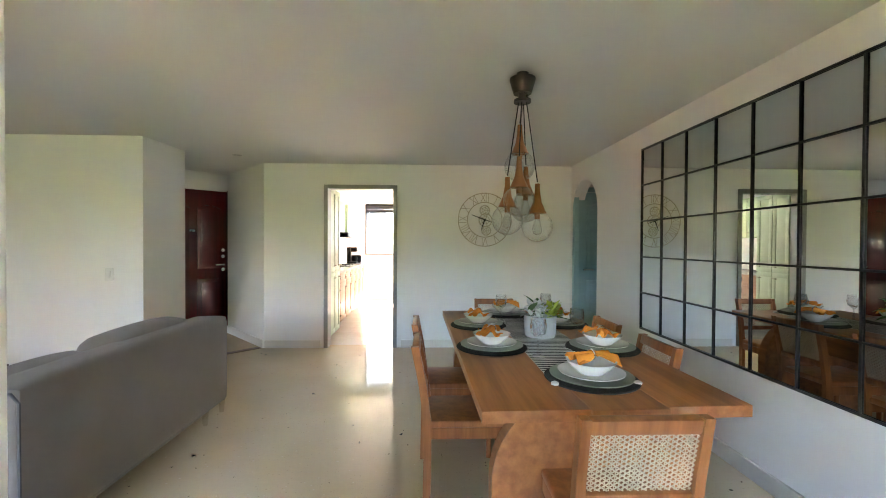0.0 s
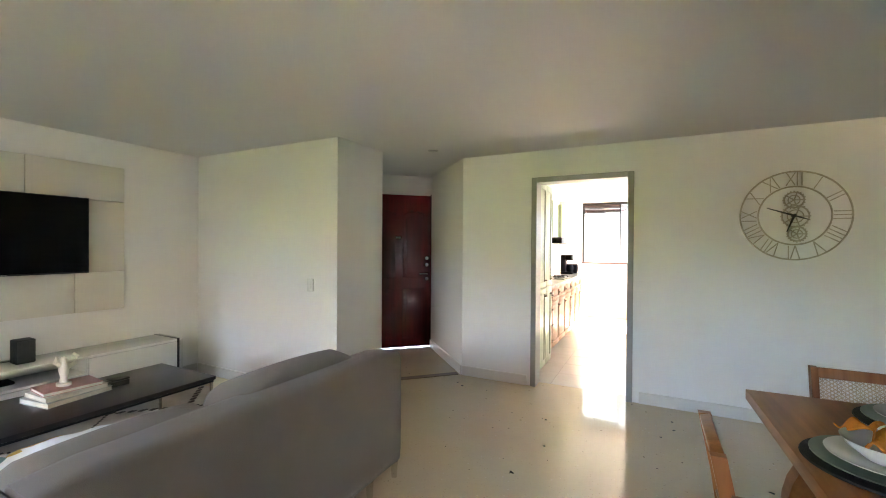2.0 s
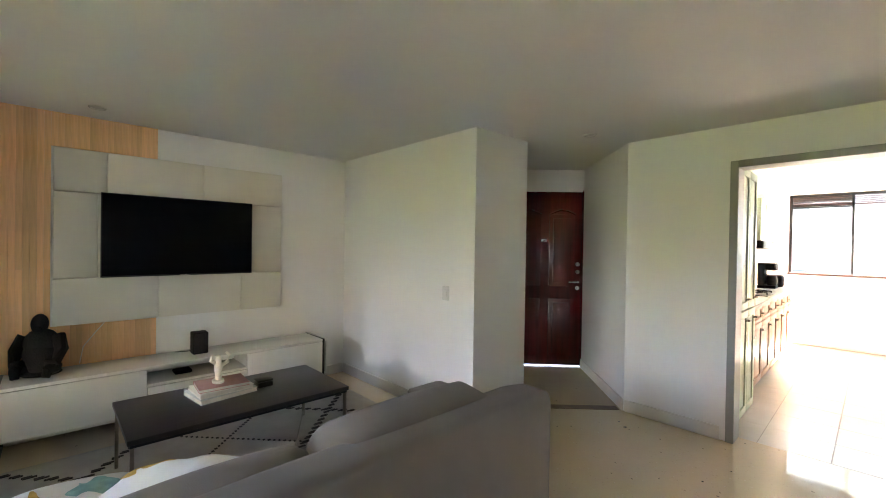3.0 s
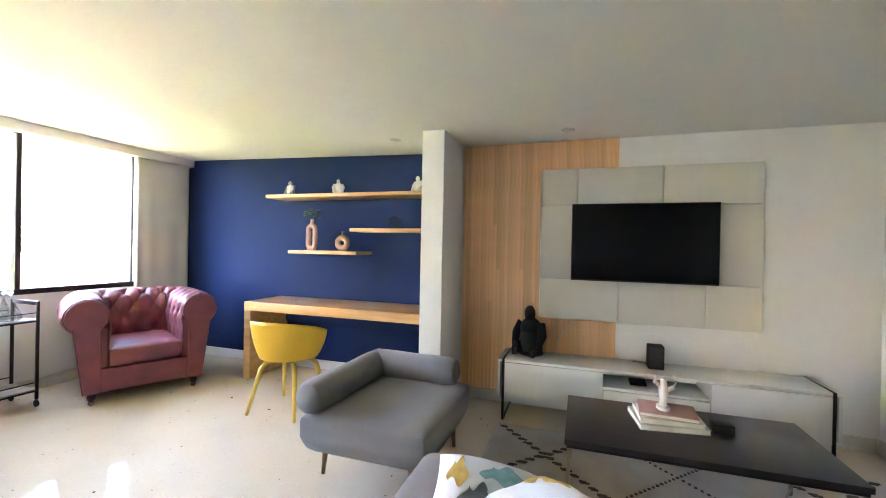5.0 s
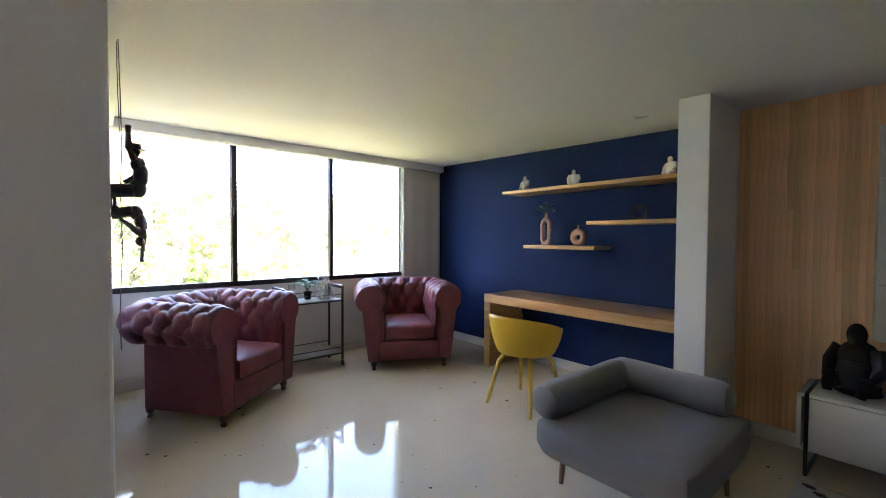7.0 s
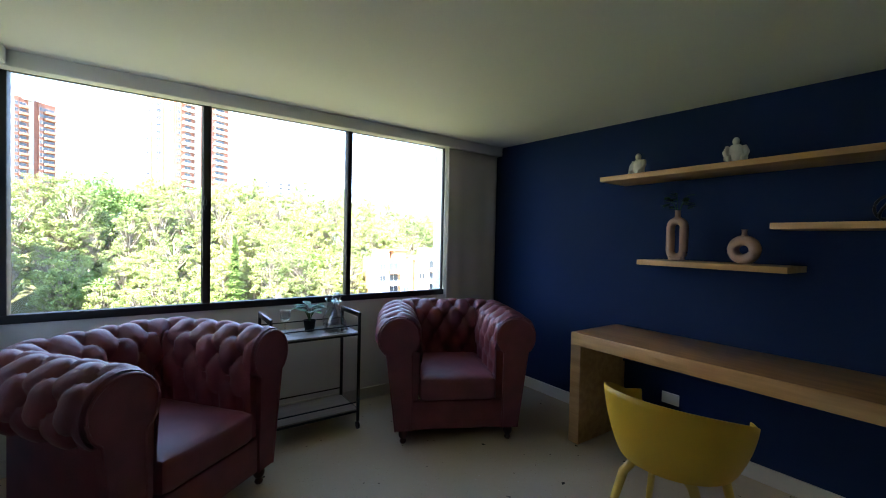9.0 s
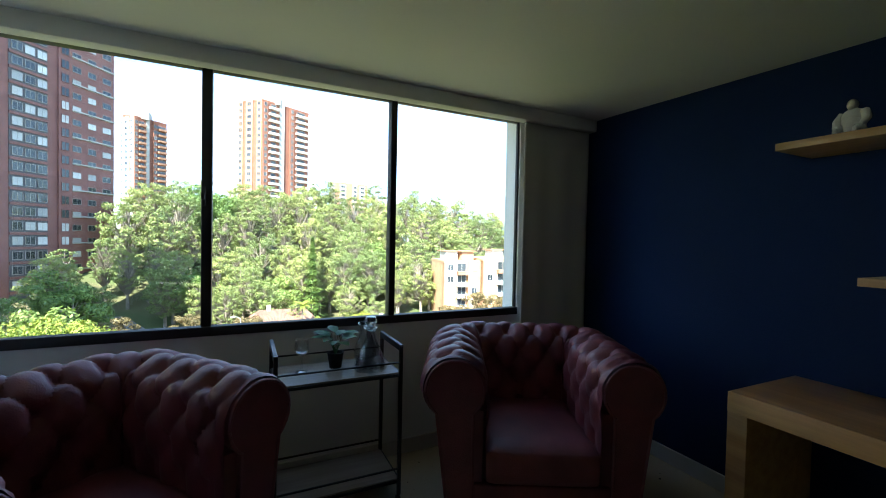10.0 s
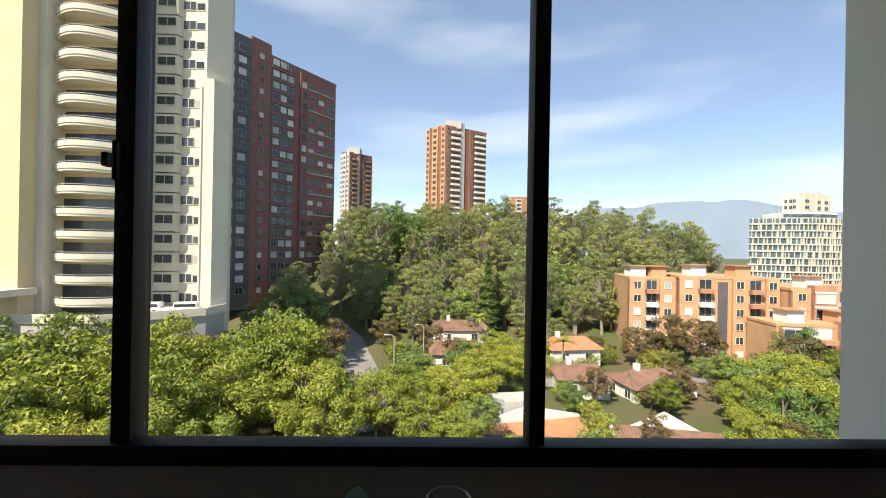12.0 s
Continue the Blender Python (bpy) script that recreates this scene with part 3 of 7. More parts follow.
# padded cream panels behind the television
pad = thing("padded_wall_panel", "cream padded panels behind the television", "wall panel")
rows = [(0.79, 1.13, [2.71, 3.34, 3.97, 4.34]), (1.13, 1.76, [2.71, 2.955]), (1.13, 1.76, [4.04, 4.34]), (1.76, 2.075, [2.71, 3.01, 3.66, 4.34]), (1.13, 1.76, [2.955, 4.04])]
for z0, z1, cuts in rows:
    for a, b in zip(cuts, cuts[1:]):
        part("panel", box(B(), (-4.4705, a + 0.0015, z0 + 0.0015), (-4.425, b - 0.0015, z1 - 0.0015), 0.006, 2), CREAMPAN, pad)

# recessed spotlights, off
for x, y in ((-4.12, 2.93), (-2.02, 5.86), (-4.11, 1.45)):
    sp = thing("recessed_spotlight", "small white recessed ceiling spotlight, switched off", "ceiling light", "ceiling spotlights", pose(x, y, ceiling_height(y)))
    part("ring", lathe(B(), [(0.036, -0.0005), (0.040, -0.006), (0.048, -0.006), (0.052, 0.001)], 24), LACQUER, sp)
    part("lens", lathe(B(), [(0.0, -0.002), (0.036, -0.002), (0.036, 0.001)], 20), PORCELAIN, sp)
sw = thing("light_switch", "white plastic light switch plate on the wall", "light switch", at=pose(-2.84, 5.06, 1.02))
part("plate", box(B(), (-0.038, -0.008, -0.058), (0.038, 0.001, 0.058), 0.004), LACQUER, sw)
part("rocker", box(B(), (-0.016, -0.012, -0.03), (0.016, -0.006, 0.03), 0.003), LACQUER, sw)

# louvred vent and sill of the kitchen window
BROWNP = material("brown_window_paint", (0.07, 0.035, 0.03), 0.5, vary=0.06, scale=6, fine=80, bump=0.03)
lou = tagged(new("window_louvre"), "brown louvred vent over the kitchen window", "window vent", "", "structure")
bm = B()
for lo, hi in (((-1.345, 11.03, 2.09), (-0.30, 11.07, 2.115)), ((-1.345, 11.03, 2.245), (-0.30, 11.07, 2.268)), ((-1.345, 11.03, 2.115), (-1.32, 11.07, 2.245)), ((-0.325, 11.03, 2.115), (-0.30, 11.07, 2.245))):
    box(bm, lo, hi, 0.002)
part("vent_frame", bm, BROWNP, lou)
slat = mesh_of("slat", box(B(), (-1.318, -0.018, -0.003), (-0.327, 0.018, 0.003), 0.001), BROWNP)
for k in range(5):
    share("slat", slat, lou, pose(0, 11.05, 2.13 + 0.026 * k, 35))
structure("window_sill", box(B(), (-1.36, 10.96, 1.0505), (0.995, 11.05, 1.085), 0.006), BROWNP, "brown painted sill of the kitchen window", "window sill")

# ---- dining room ----
# mirror with black grid
mir = thing("grid_mirror", "large wall mirror divided by black metal bars", "mirror")
MY1, MZ0, MZ1, NC = 4.53, 0.612, 2.134, 9
CW, RH = 0.3, (MZ1 - MZ0) / 5
me = mesh_of("mirror_pane", box(B(), (0, 0, 0), (0.006, CW - 0.002, RH - 0.002), 0.0), MIRROR, smooth=False)
for i in range(NC):
    for j in range(5):
        share("mirror_pane", me, mir, pose(1.985, MY1 - (i + 1) * CW + 0.001, MZ0 + j * RH + 0.001))
part("backing", box(B(), (1.991, MY1 - NC * CW, MZ0), (2.001, MY1, MZ1)), BLACKMETAL, mir)
for i in range(NC + 1):
    w = 0.014 if i in (0, NC) else 0.011
    part("bar", box(B(), (1.976, MY1 - i * CW - w / 2, MZ0 - 0.007), (1.9845, MY1 - i * CW + w / 2, MZ1 + 0.007), 0.002), BLACKMETAL, mir)
for j in range(6):
    w = 0.014 if j in (0, 5) else 0.011
    part("bar", box(B(), (1.975, MY1 - NC * CW, MZ0 + j * RH - w / 2), (1.9835, MY1, MZ0 + j * RH + w / 2), 0.002), BLACKMETAL, mir)


# wall clock: open rings, roman numerals, gears
def roman(bm, txt, size):
    x = 0.0
    out = []
    for c in txt:
        if c == "I":
            out.append(((x, 0), (x, 1)))
            x += 0.28
        elif c == "V":
            out += [((x - 0.05, 1), (x + 0.22, 0)), ((x + 0.22, 0), (x + 0.49, 1))]
            x += 0.62
        else:
            out += [((x - 0.05, 1), (x + 0.5, 0)), ((x - 0.05, 0), (x + 0.5, 1))]
            x += 0.62
    wid = x - 0.28 if txt[-1] == "I" else x - 0.15
    return [((a[0] - wid / 2) * size, (a[1] - 0.5) * size, (b[0] - wid / 2) * size, (b[1] - 0.5) * size) for a, b in out]


clk = thing("wall_clock", "large open metal wall clock with roman numerals and gears", "clock", at=pose(0.88, 6.316, 1.633))
for r in (0.338, 0.222):
    part("ring", tube(B(), [(r * math.cos(a), -0.012, r * math.sin(a)) for a in np.linspace(0, 2 * math.pi, 65)[:-1]], 0.006, 6, closed=True), BRASSCLOCK, clk)
for h, txt in enumerate(["XII", "I", "II", "III", "IIII", "V", "VI", "VII", "VIII", "IX", "X", "XI"]):
    a = math.pi / 2 - h * math.pi / 6
    bm = B()
    for x0, z0, x1, z1 in roman(bm, txt, 0.1):
        p = [Vector((0.28 * math.cos(a), -0.012, 0.28 * math.sin(a))) + Vector((x * math.sin(a) + z * math.cos(a), 0, -x * math.cos(a) + z * math.sin(a))) for x, z in ((x0, z0), (x1, z1))]
        rod(bm, p[0], p[1], 0.0038, seg=5)
    part("numeral", bm, BRASSCLOCK, clk)
for gx, gz, r in ((0.0, 0.12, 0.06), (0.01, -0.005, 0.082), (0.02, -0.14, 0.055)):
    bm = B()
    tube(bm, [(gx + r * math.cos(a), -0.008, gz + r * math.sin(a)) for a in np.linspace(0, 2 * math.pi, 33)[:-1]], 0.006, 5, closed=True)
    tube(bm, [(gx + r * 0.6 * math.cos(a), -0.008, gz + r * 0.6 * math.sin(a)) for a in np.linspace(0, 2 * math.pi, 25)[:-1]], 0.004, 5, closed=True)
    for k in range(20):
        a = k * math.pi / 10
        rod(bm, (gx + r * math.cos(a), -0.008, gz + r * math.sin(a)), (gx + (r + 0.011) * math.cos(a), -0.008, gz + (r + 0.011) * math.sin(a)), 0.004, seg=4)
    for k in range(5):
        a = k * math.pi * 0.4
        rod(bm, (gx, -0.008, gz), (gx + r * math.cos(a), -0.008, gz + r * math.sin(a)), 0.004, seg=4)
    part("gear", bm, BRASSCLOCK, clk)
for dx, dz, w in ((-0.17, 0.062, 0.007), (-0.045, -0.125, 0.009), (0.09, -0.033, 0.006)):
    bm = B()
    rod(bm, (0, -0.022, 0), (dx, -0.022, dz), w, 0.003, 6)
    part("hand_of_clock", bm, BLACKMETAL, clk)
part("mount", rod(B(), (0, -0.026, 0), (0, 0.003, 0), 0.014), BLACKMETAL, clk)

# pendant cluster
lamp = thing("pendant_lamp", "cluster pendant with copper cones and clear glass globes", "pendant lamp", at=pose(0.708, 3.477, ceiling_height(3.477)))
part("canopy", lathe(B(), [(0, 0.001), (0.035, 0.001), (0.035, -0.03), (0.075, -0.031), (0.075, -0.042), (0.052, -0.12), (0.0, -0.12)], 28), BLACKMETAL, lamp)
part("collar", lathe(B(), [(0, -0.119), (0.025, -0.119), (0.025, -0.155), (0.05, -0.155), (0.05, -0.172), (0, -0.172)], 28), BLACKMETAL, lamp)
for dx, dy, z in ((-0.003, 0.05, -0.288), (-0.03, -0.06, -0.506), (0.045, 0.09, -0.53), (0.085, -0.03, -0.65), (-0.085, 0.0, -0.61)):
    part("cord", tube(B(), [(dx * 0.25, dy * 0.25, -0.16), (dx * 0.7, dy * 0.7, -0.2 + (z + 0.2) * 0.55), (dx, dy, z + 0.01)], 0.0035, 6), BLACKMETAL, lamp)
    sh = part("cone", lathe(B(), [(0, 0.0), (0.014, 0.0), (0.016, -0.05), (0.026, -0.11), (0.05, -0.165), (0.054, -0.172), (0.05, -0.172), (0.02, -0.12), (0, -0.1)], 24, (dx, dy, z)), COPPER, lamp)
    part("socket", lathe(B(), [(0, -0.17), (0.016, -0.17), (0.016, -0.205), (0, -0.205)], 14, (dx, dy, z)), COPPER, sh)
    R, zc = 0.091, -0.248
    globe = [(R * math.sin(t), zc + R * math.cos(t)) for t in np.linspace(0.42, math.pi, 20)]
    part("globe", lathe(B(), globe, 32, (dx, dy, z)), CLEAR, sh, "clear glass globe")
    part("bulb", lathe(B(), [(0.012, -0.205), (0.022, -0.235), (0.029, -0.265), (0.022, -0.29), (0, -0.3)], 16, (dx, dy, z)), CLEAR, sh)

# table
TX0, TX1, TY0, TY1, TZ = 0.325, 1.27, 2.41, 4.46, 0.772
tbl = thing("dining_table", "brown wooden dining table with rounded slab legs", "table", at=pose(0.08, -0.01, 0, 0, 0, 1.6))
bm = B()
bm.free()
cuts = (TX0, TX0 + 0.37, TX0 + 0.64, TX1)
for (xa, xb), dy in zip(zip(cuts, cuts[1:]), (0.0, -0.012, 0.006)):
    part("board", box(B(), (xa + 0.0003, TY0 + dy, TZ - 0.042), (xb - 0.0003, TY1 - dy, TZ), 0.003, 2), DINEWOOD, tbl)
for yy in (TY0 + 0.20, TY1 - 0.28):
    bm = B()
    c = (TX0 + TX1) / 2
    pts = [(c - 0.40, 0.0), (c - 0.40, 0.42)] + [(c - 0.40 + 0.28 * (1 - math.cos(a)), 0.42 + 0.305 * math.sin(a)) for a in np.linspace(0.15, math.pi / 2, 8)]
    pts += [(2 * c - x, z) for x, z in pts[::-1]]
    lo = [bm.verts.new((x, yy, z)) for x, z in pts]
    hi = [bm.verts.new((x, yy + 0.07, z)) for x, z in pts]
    bm.faces.new(lo), bm.faces.new(hi[::-1])
    for k in range(len(pts)):
        bm.faces.new((lo[k], lo[(k + 1) % len(pts)], hi[(k + 1) % len(pts)], hi[k]))
    part("leg", bm, DINEWOOD, tbl)
part("stretcher", box(B(), ((TX0 + TX1) / 2 - 0.04, TY0 + 0.27, 0.5), ((TX0 + TX1) / 2 + 0.04, TY1 - 0.28, 0.729), 0.005), DINEWOOD, tbl)
# striped runner
RUNW = material("runner_white_cotton", (0.66, 0.65, 0.62), 0.9, vary=0.06, fine=300, bump=0.3)
RUNB = material("runner_black_stripe", (0.03, 0.03, 0.035), 0.9, vary=0.1, fine=300, bump=0.3)
run = thing("table_runner", "black and white striped woven table runner", "table runner")
bm = B()
y0, y1 = 2.66, 4.3
n = 110
vs = grid(bm, n, 2, lambda u, v: (0.655 + 0.33 * v, y0 + (y1 - y0) * u, TZ + 0.003 + 0.0008 * math.sin(u * 31 + v * 4)))
for k, f in enumerate(bm.faces):
    f.material_index = (k // 2) % 2
grid(bm, 1, 1, lambda u, v: (0.655 + 0.33 * v, y0 + (y1 - y0) * u, TZ + 0.0005))
part("cloth", bm, (RUNW, RUNB), run, smooth=False)
for x in (0.655, 0.985):
    for yy in (y0 - 0.012, y1 + 0.012):
        part("tassel", lathe(B(), [(0, 0.002), (0.014, 0.006), (0.016, 0.014), (0, 0.022)], 10, (x, yy, TZ - 0.001)), RUNW, run)


def place_setting(x, y, turn):
    at = pose(x, y, TZ, 0, 0, turn)
    g = "place settings"
    t = thing("placemat", "round black woven placemat on the table", "placemat", g, at)
    part("mat", lathe(B(), [(0, 0.0005), (0.185, 0.0005), (0.188, 0.004), (0.185, 0.008), (0, 0.008)], 40), BLACKMAT, t)
    at2 = at @ pose(0, 0, 0.008)
    t = thing("charger_plate", "sage green round charger plate", "plate", g, at2)
    part("plate", lathe(B(), [(0, 0.001), (0.11, 0.001), (0.165, 0.010), (0.166, 0.014), (0.11, 0.007), (0, 0.006)], 40), SAGE, t)
    t = thing("dinner_plate", "white porcelain dinner plate", "plate", g, at2 @ pose(0, 0.0, 0.008))
    part("plate", lathe(B(), [(0, 0.001), (0.08, 0.001), (0.132, 0.016), (0.133, 0.019), (0.08, 0.006), (0, 0.005)], 40), PORCELAIN, t)
    t = thing("bowl", "white porcelain bowl on a dinner plate", "bowl", g, at2 @ pose(0, 0.0, 0.014))
    part("bowl", lathe(B(), [(0, 0.001), (0.045, 0.001), (0.055, 0.008), (0.085, 0.035), (0.098, 0.052), (0.100, 0.055), (0.095, 0.053), (0.075, 0.033), (0.045, 0.012), (0, 0.010)], 40), PORCELAIN, t)
    t = thing("napkin", "orange linen napkin gathered in a ring", "napkin", g, at2 @ pose(0, 0, 0.066))
    bm = B()

    def f(u, v):
        s = (u - 0.5) * 2
        wd = 0.018 + 0.055 * abs(s) ** 1.2
        fold = 0.012 * math.sin(v * 14 + 5 * s) * (0.3 + abs(s))
        return (0.015 + s * 0.088, 0.01 + (v - 0.5) * 1.9 * wd, 0.012 + fold + 0.02 * (1 - abs(s)) - 0.012 * abs(2 * v - 1) ** 2)
    grid(bm, 24, 22, f)
    o = part("cloth", bm, ORANGE, t)
    m = o.modifiers.new("thickness", "SOLIDIFY")
    m.thickness = 0.004
    part("napkin_ring", tube(B(), [(0.003, 0.021 * math.cos(a), 0.026 + 0.019 * math.sin(a)) for a in np.linspace(0, 2 * math.pi, 25)[:-1]], 0.004, 6, closed=True), CHROME, t)


def wine_glass(x, y, z, s=1.0, label="clear stemmed wine glass"):
    t = thing("wine_glass", label, "glass", "glasses", pose(x, y, z))
    pr = [(0, 0.001), (0.036, 0.001), (0.034, 0.004), (0.006, 0.010), (0.0045, 0.085), (0.012, 0.095), (0.034, 0.115), (0.041, 0.145), (0.036, 0.19), (0.0345, 0.19), (0.039, 0.145), (0.032, 0.118), (0, 0.1)]
    part("glass", lathe(B(), [(r * s, h * s) for r, h in pr], 28), CLEAR, t)


for x, y, a in ((0.83, 2.73, 12), (0.50, 3.25, 80), (0.50, 3.84, 95), (1.085, 3.22, 100), (1.07, 3.88, 85), (0.76, 4.27, 5)):
    place_setting(x, y, a)
for x, y in ((0.70, 3.06), (1.0, 3.36), (0.68, 3.98), (1.02, 4.05)):
    wine_glass(x, y, TZ)
# flower pot on the table
GREYPOT = material("grey_cement_pot", (0.33, 0.34, 0.35), 0.7, vary=0.05, scale=20, fine=150, bump=0.15)
LIME = material("lime_foliage", (0.42, 0.52, 0.05), 0.55, vary=0.15, scale=30, fine=80, bump=0.1)
PALE = material("pale_flower_petal", (0.62, 0.68, 0.70), 0.6, vary=0.08, scale=30, fine=80, bump=0.1)
fl = thing("flower_pot", "grey cement pot with white flowers and green leaves", "flower pot", at=pose(0.83, 3.50, TZ + 0.003))
part("pot", lathe(B(), [(0, 0.001), (0.085, 0.001), (0.092, 0.02), (0.095, 0.125), (0.088, 0.125), (0.085, 0.10), (0, 0.10)], 32), GREYPOT, fl)


def leaf_blade(bm, p, d, L, W, curl=0.3, up=Vector((0, 0, 1))):
    d = Vector(d).normalized()
    s = d.cross(up)
    s = s.normalized() if s.length > 1e-3 else Vector((1, 0, 0))
    nr = s.cross(d)
    prev = None
    for i in range(6):
        u = i / 5
        c = Vector(p) + d * L * u - nr * curl * L * u * u
        w = W * math.sin(math.pi * min(1.0, 0.12 + 0.88 * u)) * 0.5 if i < 5 else 0.001
        row = [bm.verts.new(c - s * w), bm.verts.new(c + nr * w * -0.25), bm.verts.new(c + s * w)]
        if prev:
            bm.faces.new((prev[0], prev[1], row[1], row[0])), bm.faces.new((prev[1], prev[2], row[2], row[1]))
        prev = row


rng = random.Random(4)
for nm, mat, cnt, cx, cy, L, W in (("flower", PALE, 60, -0.03, 0.0, 0.055, 0.028), ("foliage", LIME, 60, 0.07, -0.01, 0.05, 0.03), ("leaf", LEAFMAT, 9, 0.0, 0.02, 0.15, 0.045)):
    bm = B()
    for k in range(cnt):
        a = rng.uniform(0, 2 * math.pi)
        e = rng.uniform(0.1, 1.3)
        c = Vector((cx + rng.gauss(0, 0.025), cy + rng.gauss(0, 0.03), 0.11 + rng.uniform(0, 0.07)))
        leaf_blade(bm, c, (math.cos(a) * math.cos(e), math.sin(a) * math.cos(e), math.sin(e)), L * rng.uniform(0.7, 1.2), W, 0.3)
    part(nm, bm, mat, fl)


# chair with cane back
def cane_chair(at):
    t = thing("dining_chair", "brown wooden dining chair with woven cane back", "chair", "chairs round the dining table", at)
    # local: front towards +y, back at -y
    part("seat", box(B(), (-0.215, -0.20, 0.43), (0.215, 0.23, 0.465), 0.012, 3), CHAIRWOOD, t)
    for x in (-0.20, 0.20):
        bm = B()
        pts = [(x, -0.205, 0.0), (x, -0.20, 0.30), (x, -0.20, 0.46), (x, -0.225, 0.64), (x, -0.262, 0.825)]
        for (a, b) in zip(pts, pts[1:]):
            t2 = B()
            v = [t2.verts.new((p[0] + sx * 0.017, p[1] + sy * 0.019, p[2])) for p in (a, b) for sx, sy in ((-1, -1), (1, -1), (1, 1), (-1, 1))]
            for f in ((3, 2, 1, 0), (4, 5, 6, 7), (0, 1, 5, 4), (1, 2, 6, 5), (2, 3, 7, 6), (3, 0, 4, 7)):
                t2.faces.new([v[i] for i in f])
            merge(bm, t2)
        part("back_leg", bm, CHAIRWOOD, t)
        part("front_leg", rod(B(), (x, 0.20, 0.0), (x, 0.20, 0.44), 0.015, 0.021, 12), CHAIRWOOD, t)
        part("side_rail", box(B(), (x - 0.011, -0.19, 0.375), (x + 0.011, 0.2, 0.43), 0.004), CHAIRWOOD, t)
    part("front_rail", box(B(), (-0.19, 0.19, 0.375), (0.19, 0.212, 0.43), 0.004), CHAIRWOOD, t)
    tilt = math.degrees(math.atan2(0.05, 0.22))
    top = part("top_rail", box(B(), (-0.183, -0.017, -0.02), (0.183, 0.017, 0.028), 0.006), CHAIRWOOD, t, at=pose(0, -0.256, 0.797, tilt))
    part("lower_rail", box(B(), (-0.183, -0.013, -0.018), (0.183, 0.013, 0.018), 0.005), CHAIRWOOD, t, at=pose(0, -0.215, 0.565, tilt))
    bm = B()
    n = 26
    m = pose(0, -0.236, 0.683, tilt)
    hw, hh = 0.183, 0.108
    for sgn in (1, -1):
        for k in range(-n, n + 1):
            c = k * 0.0165
            seg = [(x, x * sgn * 0.62 + c) for x in (-hw, hw)]
            (xa, za), (xb, zb) = seg
            if za == zb:
                continue
            lo, hi = sorted(((-hh - c) / (sgn * 0.62), (hh - c) / (sgn * 0.62)))
            lo, hi = max(lo, -hw), min(hi, hw)
            if hi - lo > 0.01:
                a, b = m @ Vector((lo, sgn * 0.0012, lo * sgn * 0.62 + c)), m @ Vector((hi, sgn * 0.0012, hi * sgn * 0.62 + c))
                rod(bm, a, b, 0.0022, seg=4, caps=False)
    for k in range(-11, 12):
        rod(bm, m @ Vector((k * 0.016, 0, -hh)), m @ Vector((k * 0.016, 0, hh)), 0.0018, seg=4, caps=False)
    tagged(part("cane_panel", bm, CANE, t, "pale woven cane"), "pale woven cane", "", "", "stuff")
    return t


CANE = material("pale_cane", (0.62, 0.50, 0.36), 0.6, vary=0.1, scale=20, fine=100, bump=0.1)
first = cane_chair(pose(0.79, 2.49, 0) @ Matrix.Diagonal((0.9, 1, 1, 1)))
for x, y, a in ((0.76, 4.54, 180), (0.36, 3.22, -90), (0.34, 3.76, -90), (1.10, 3.16, 90), (1.08, 3.74, 90)):
    copy_thing(first, pose(x, y, 0, 0, 0, a) @ Matrix.Diagonal((0.9, 1, 1, 1)))

# ---- living room ----
# sofa, back towards the dining table, facing the television
sofa = thing("sofa", "grey fabric sofa with loose back cushions", "sofa", at=pose(-1.86, 3.5, 0))
part("base", box(B(), (-0.40, -0.80, 0.09), (0.44, 0.88, 0.32), 0.03, 3), GREYFAB, sofa)
part("back_frame", cushion(B(), (0.23, -0.80, 0.10), (0.455, 0.885, 0.765), 0.008, 0.06), GREYFAB, sofa)
part("arm", cushion(B(), (-0.42, 0.635, 0.10), (0.228, 0.90, 0.565), 0.012, 0.05), GREYFAB, sofa)
part("arm", cushion(B(), (-0.48, -1.05, 0.10), (0.21, -0.80, 0.565), 0.010, 0.05), GREYFAB, sofa)
for a, b in ((-0.80, -0.09), (-0.08, 0.63)):
    part("seat_cushion", cushion(B(), (-0.43, a, 0.30), (0.24, b, 0.455), 0.025, 0.05), GREYFAB, sofa)
for a, b, z in ((-0.79, -0.17, 0.735), (-0.16, 0.62, 0.775)):
    ob = part("back_cushion", cushion(B(), (-0.13, a, 0.0), (0.13, b, z - 0.45), 0.035, 0.07), GREYFAB, sofa, at=pose(0.19, 0, 0.46, 0, 8, 0))
part("arm_cushion", cushion(B(), (-0.34, 0.64, 0.56), (0.16, 0.89, 0.615), 0.015, 0.045), GREYFAB, sofa)
bm = B()
tube(bm, [(0.45, -0.80, 0.12), (0.45, -0.80, 0.70), (0.42, -0.80, 0.735), (0.27, -0.80, 0.742)], 0.006, 6)
part("piping", bm, material("dark_piping", (0.06, 0.06, 0.06), 0.8, bump=0.1), sofa)
for x, y in ((0.41, 0.84), (0.41, 0.60), (0.40, -0.76), (-0.36, 0.84), (-0.36, -0.90)):
    part("foot", rod(B(), (x, y, 0), (x, y, 0.095), 0.016, 0.022, 14), CHROME, sofa)


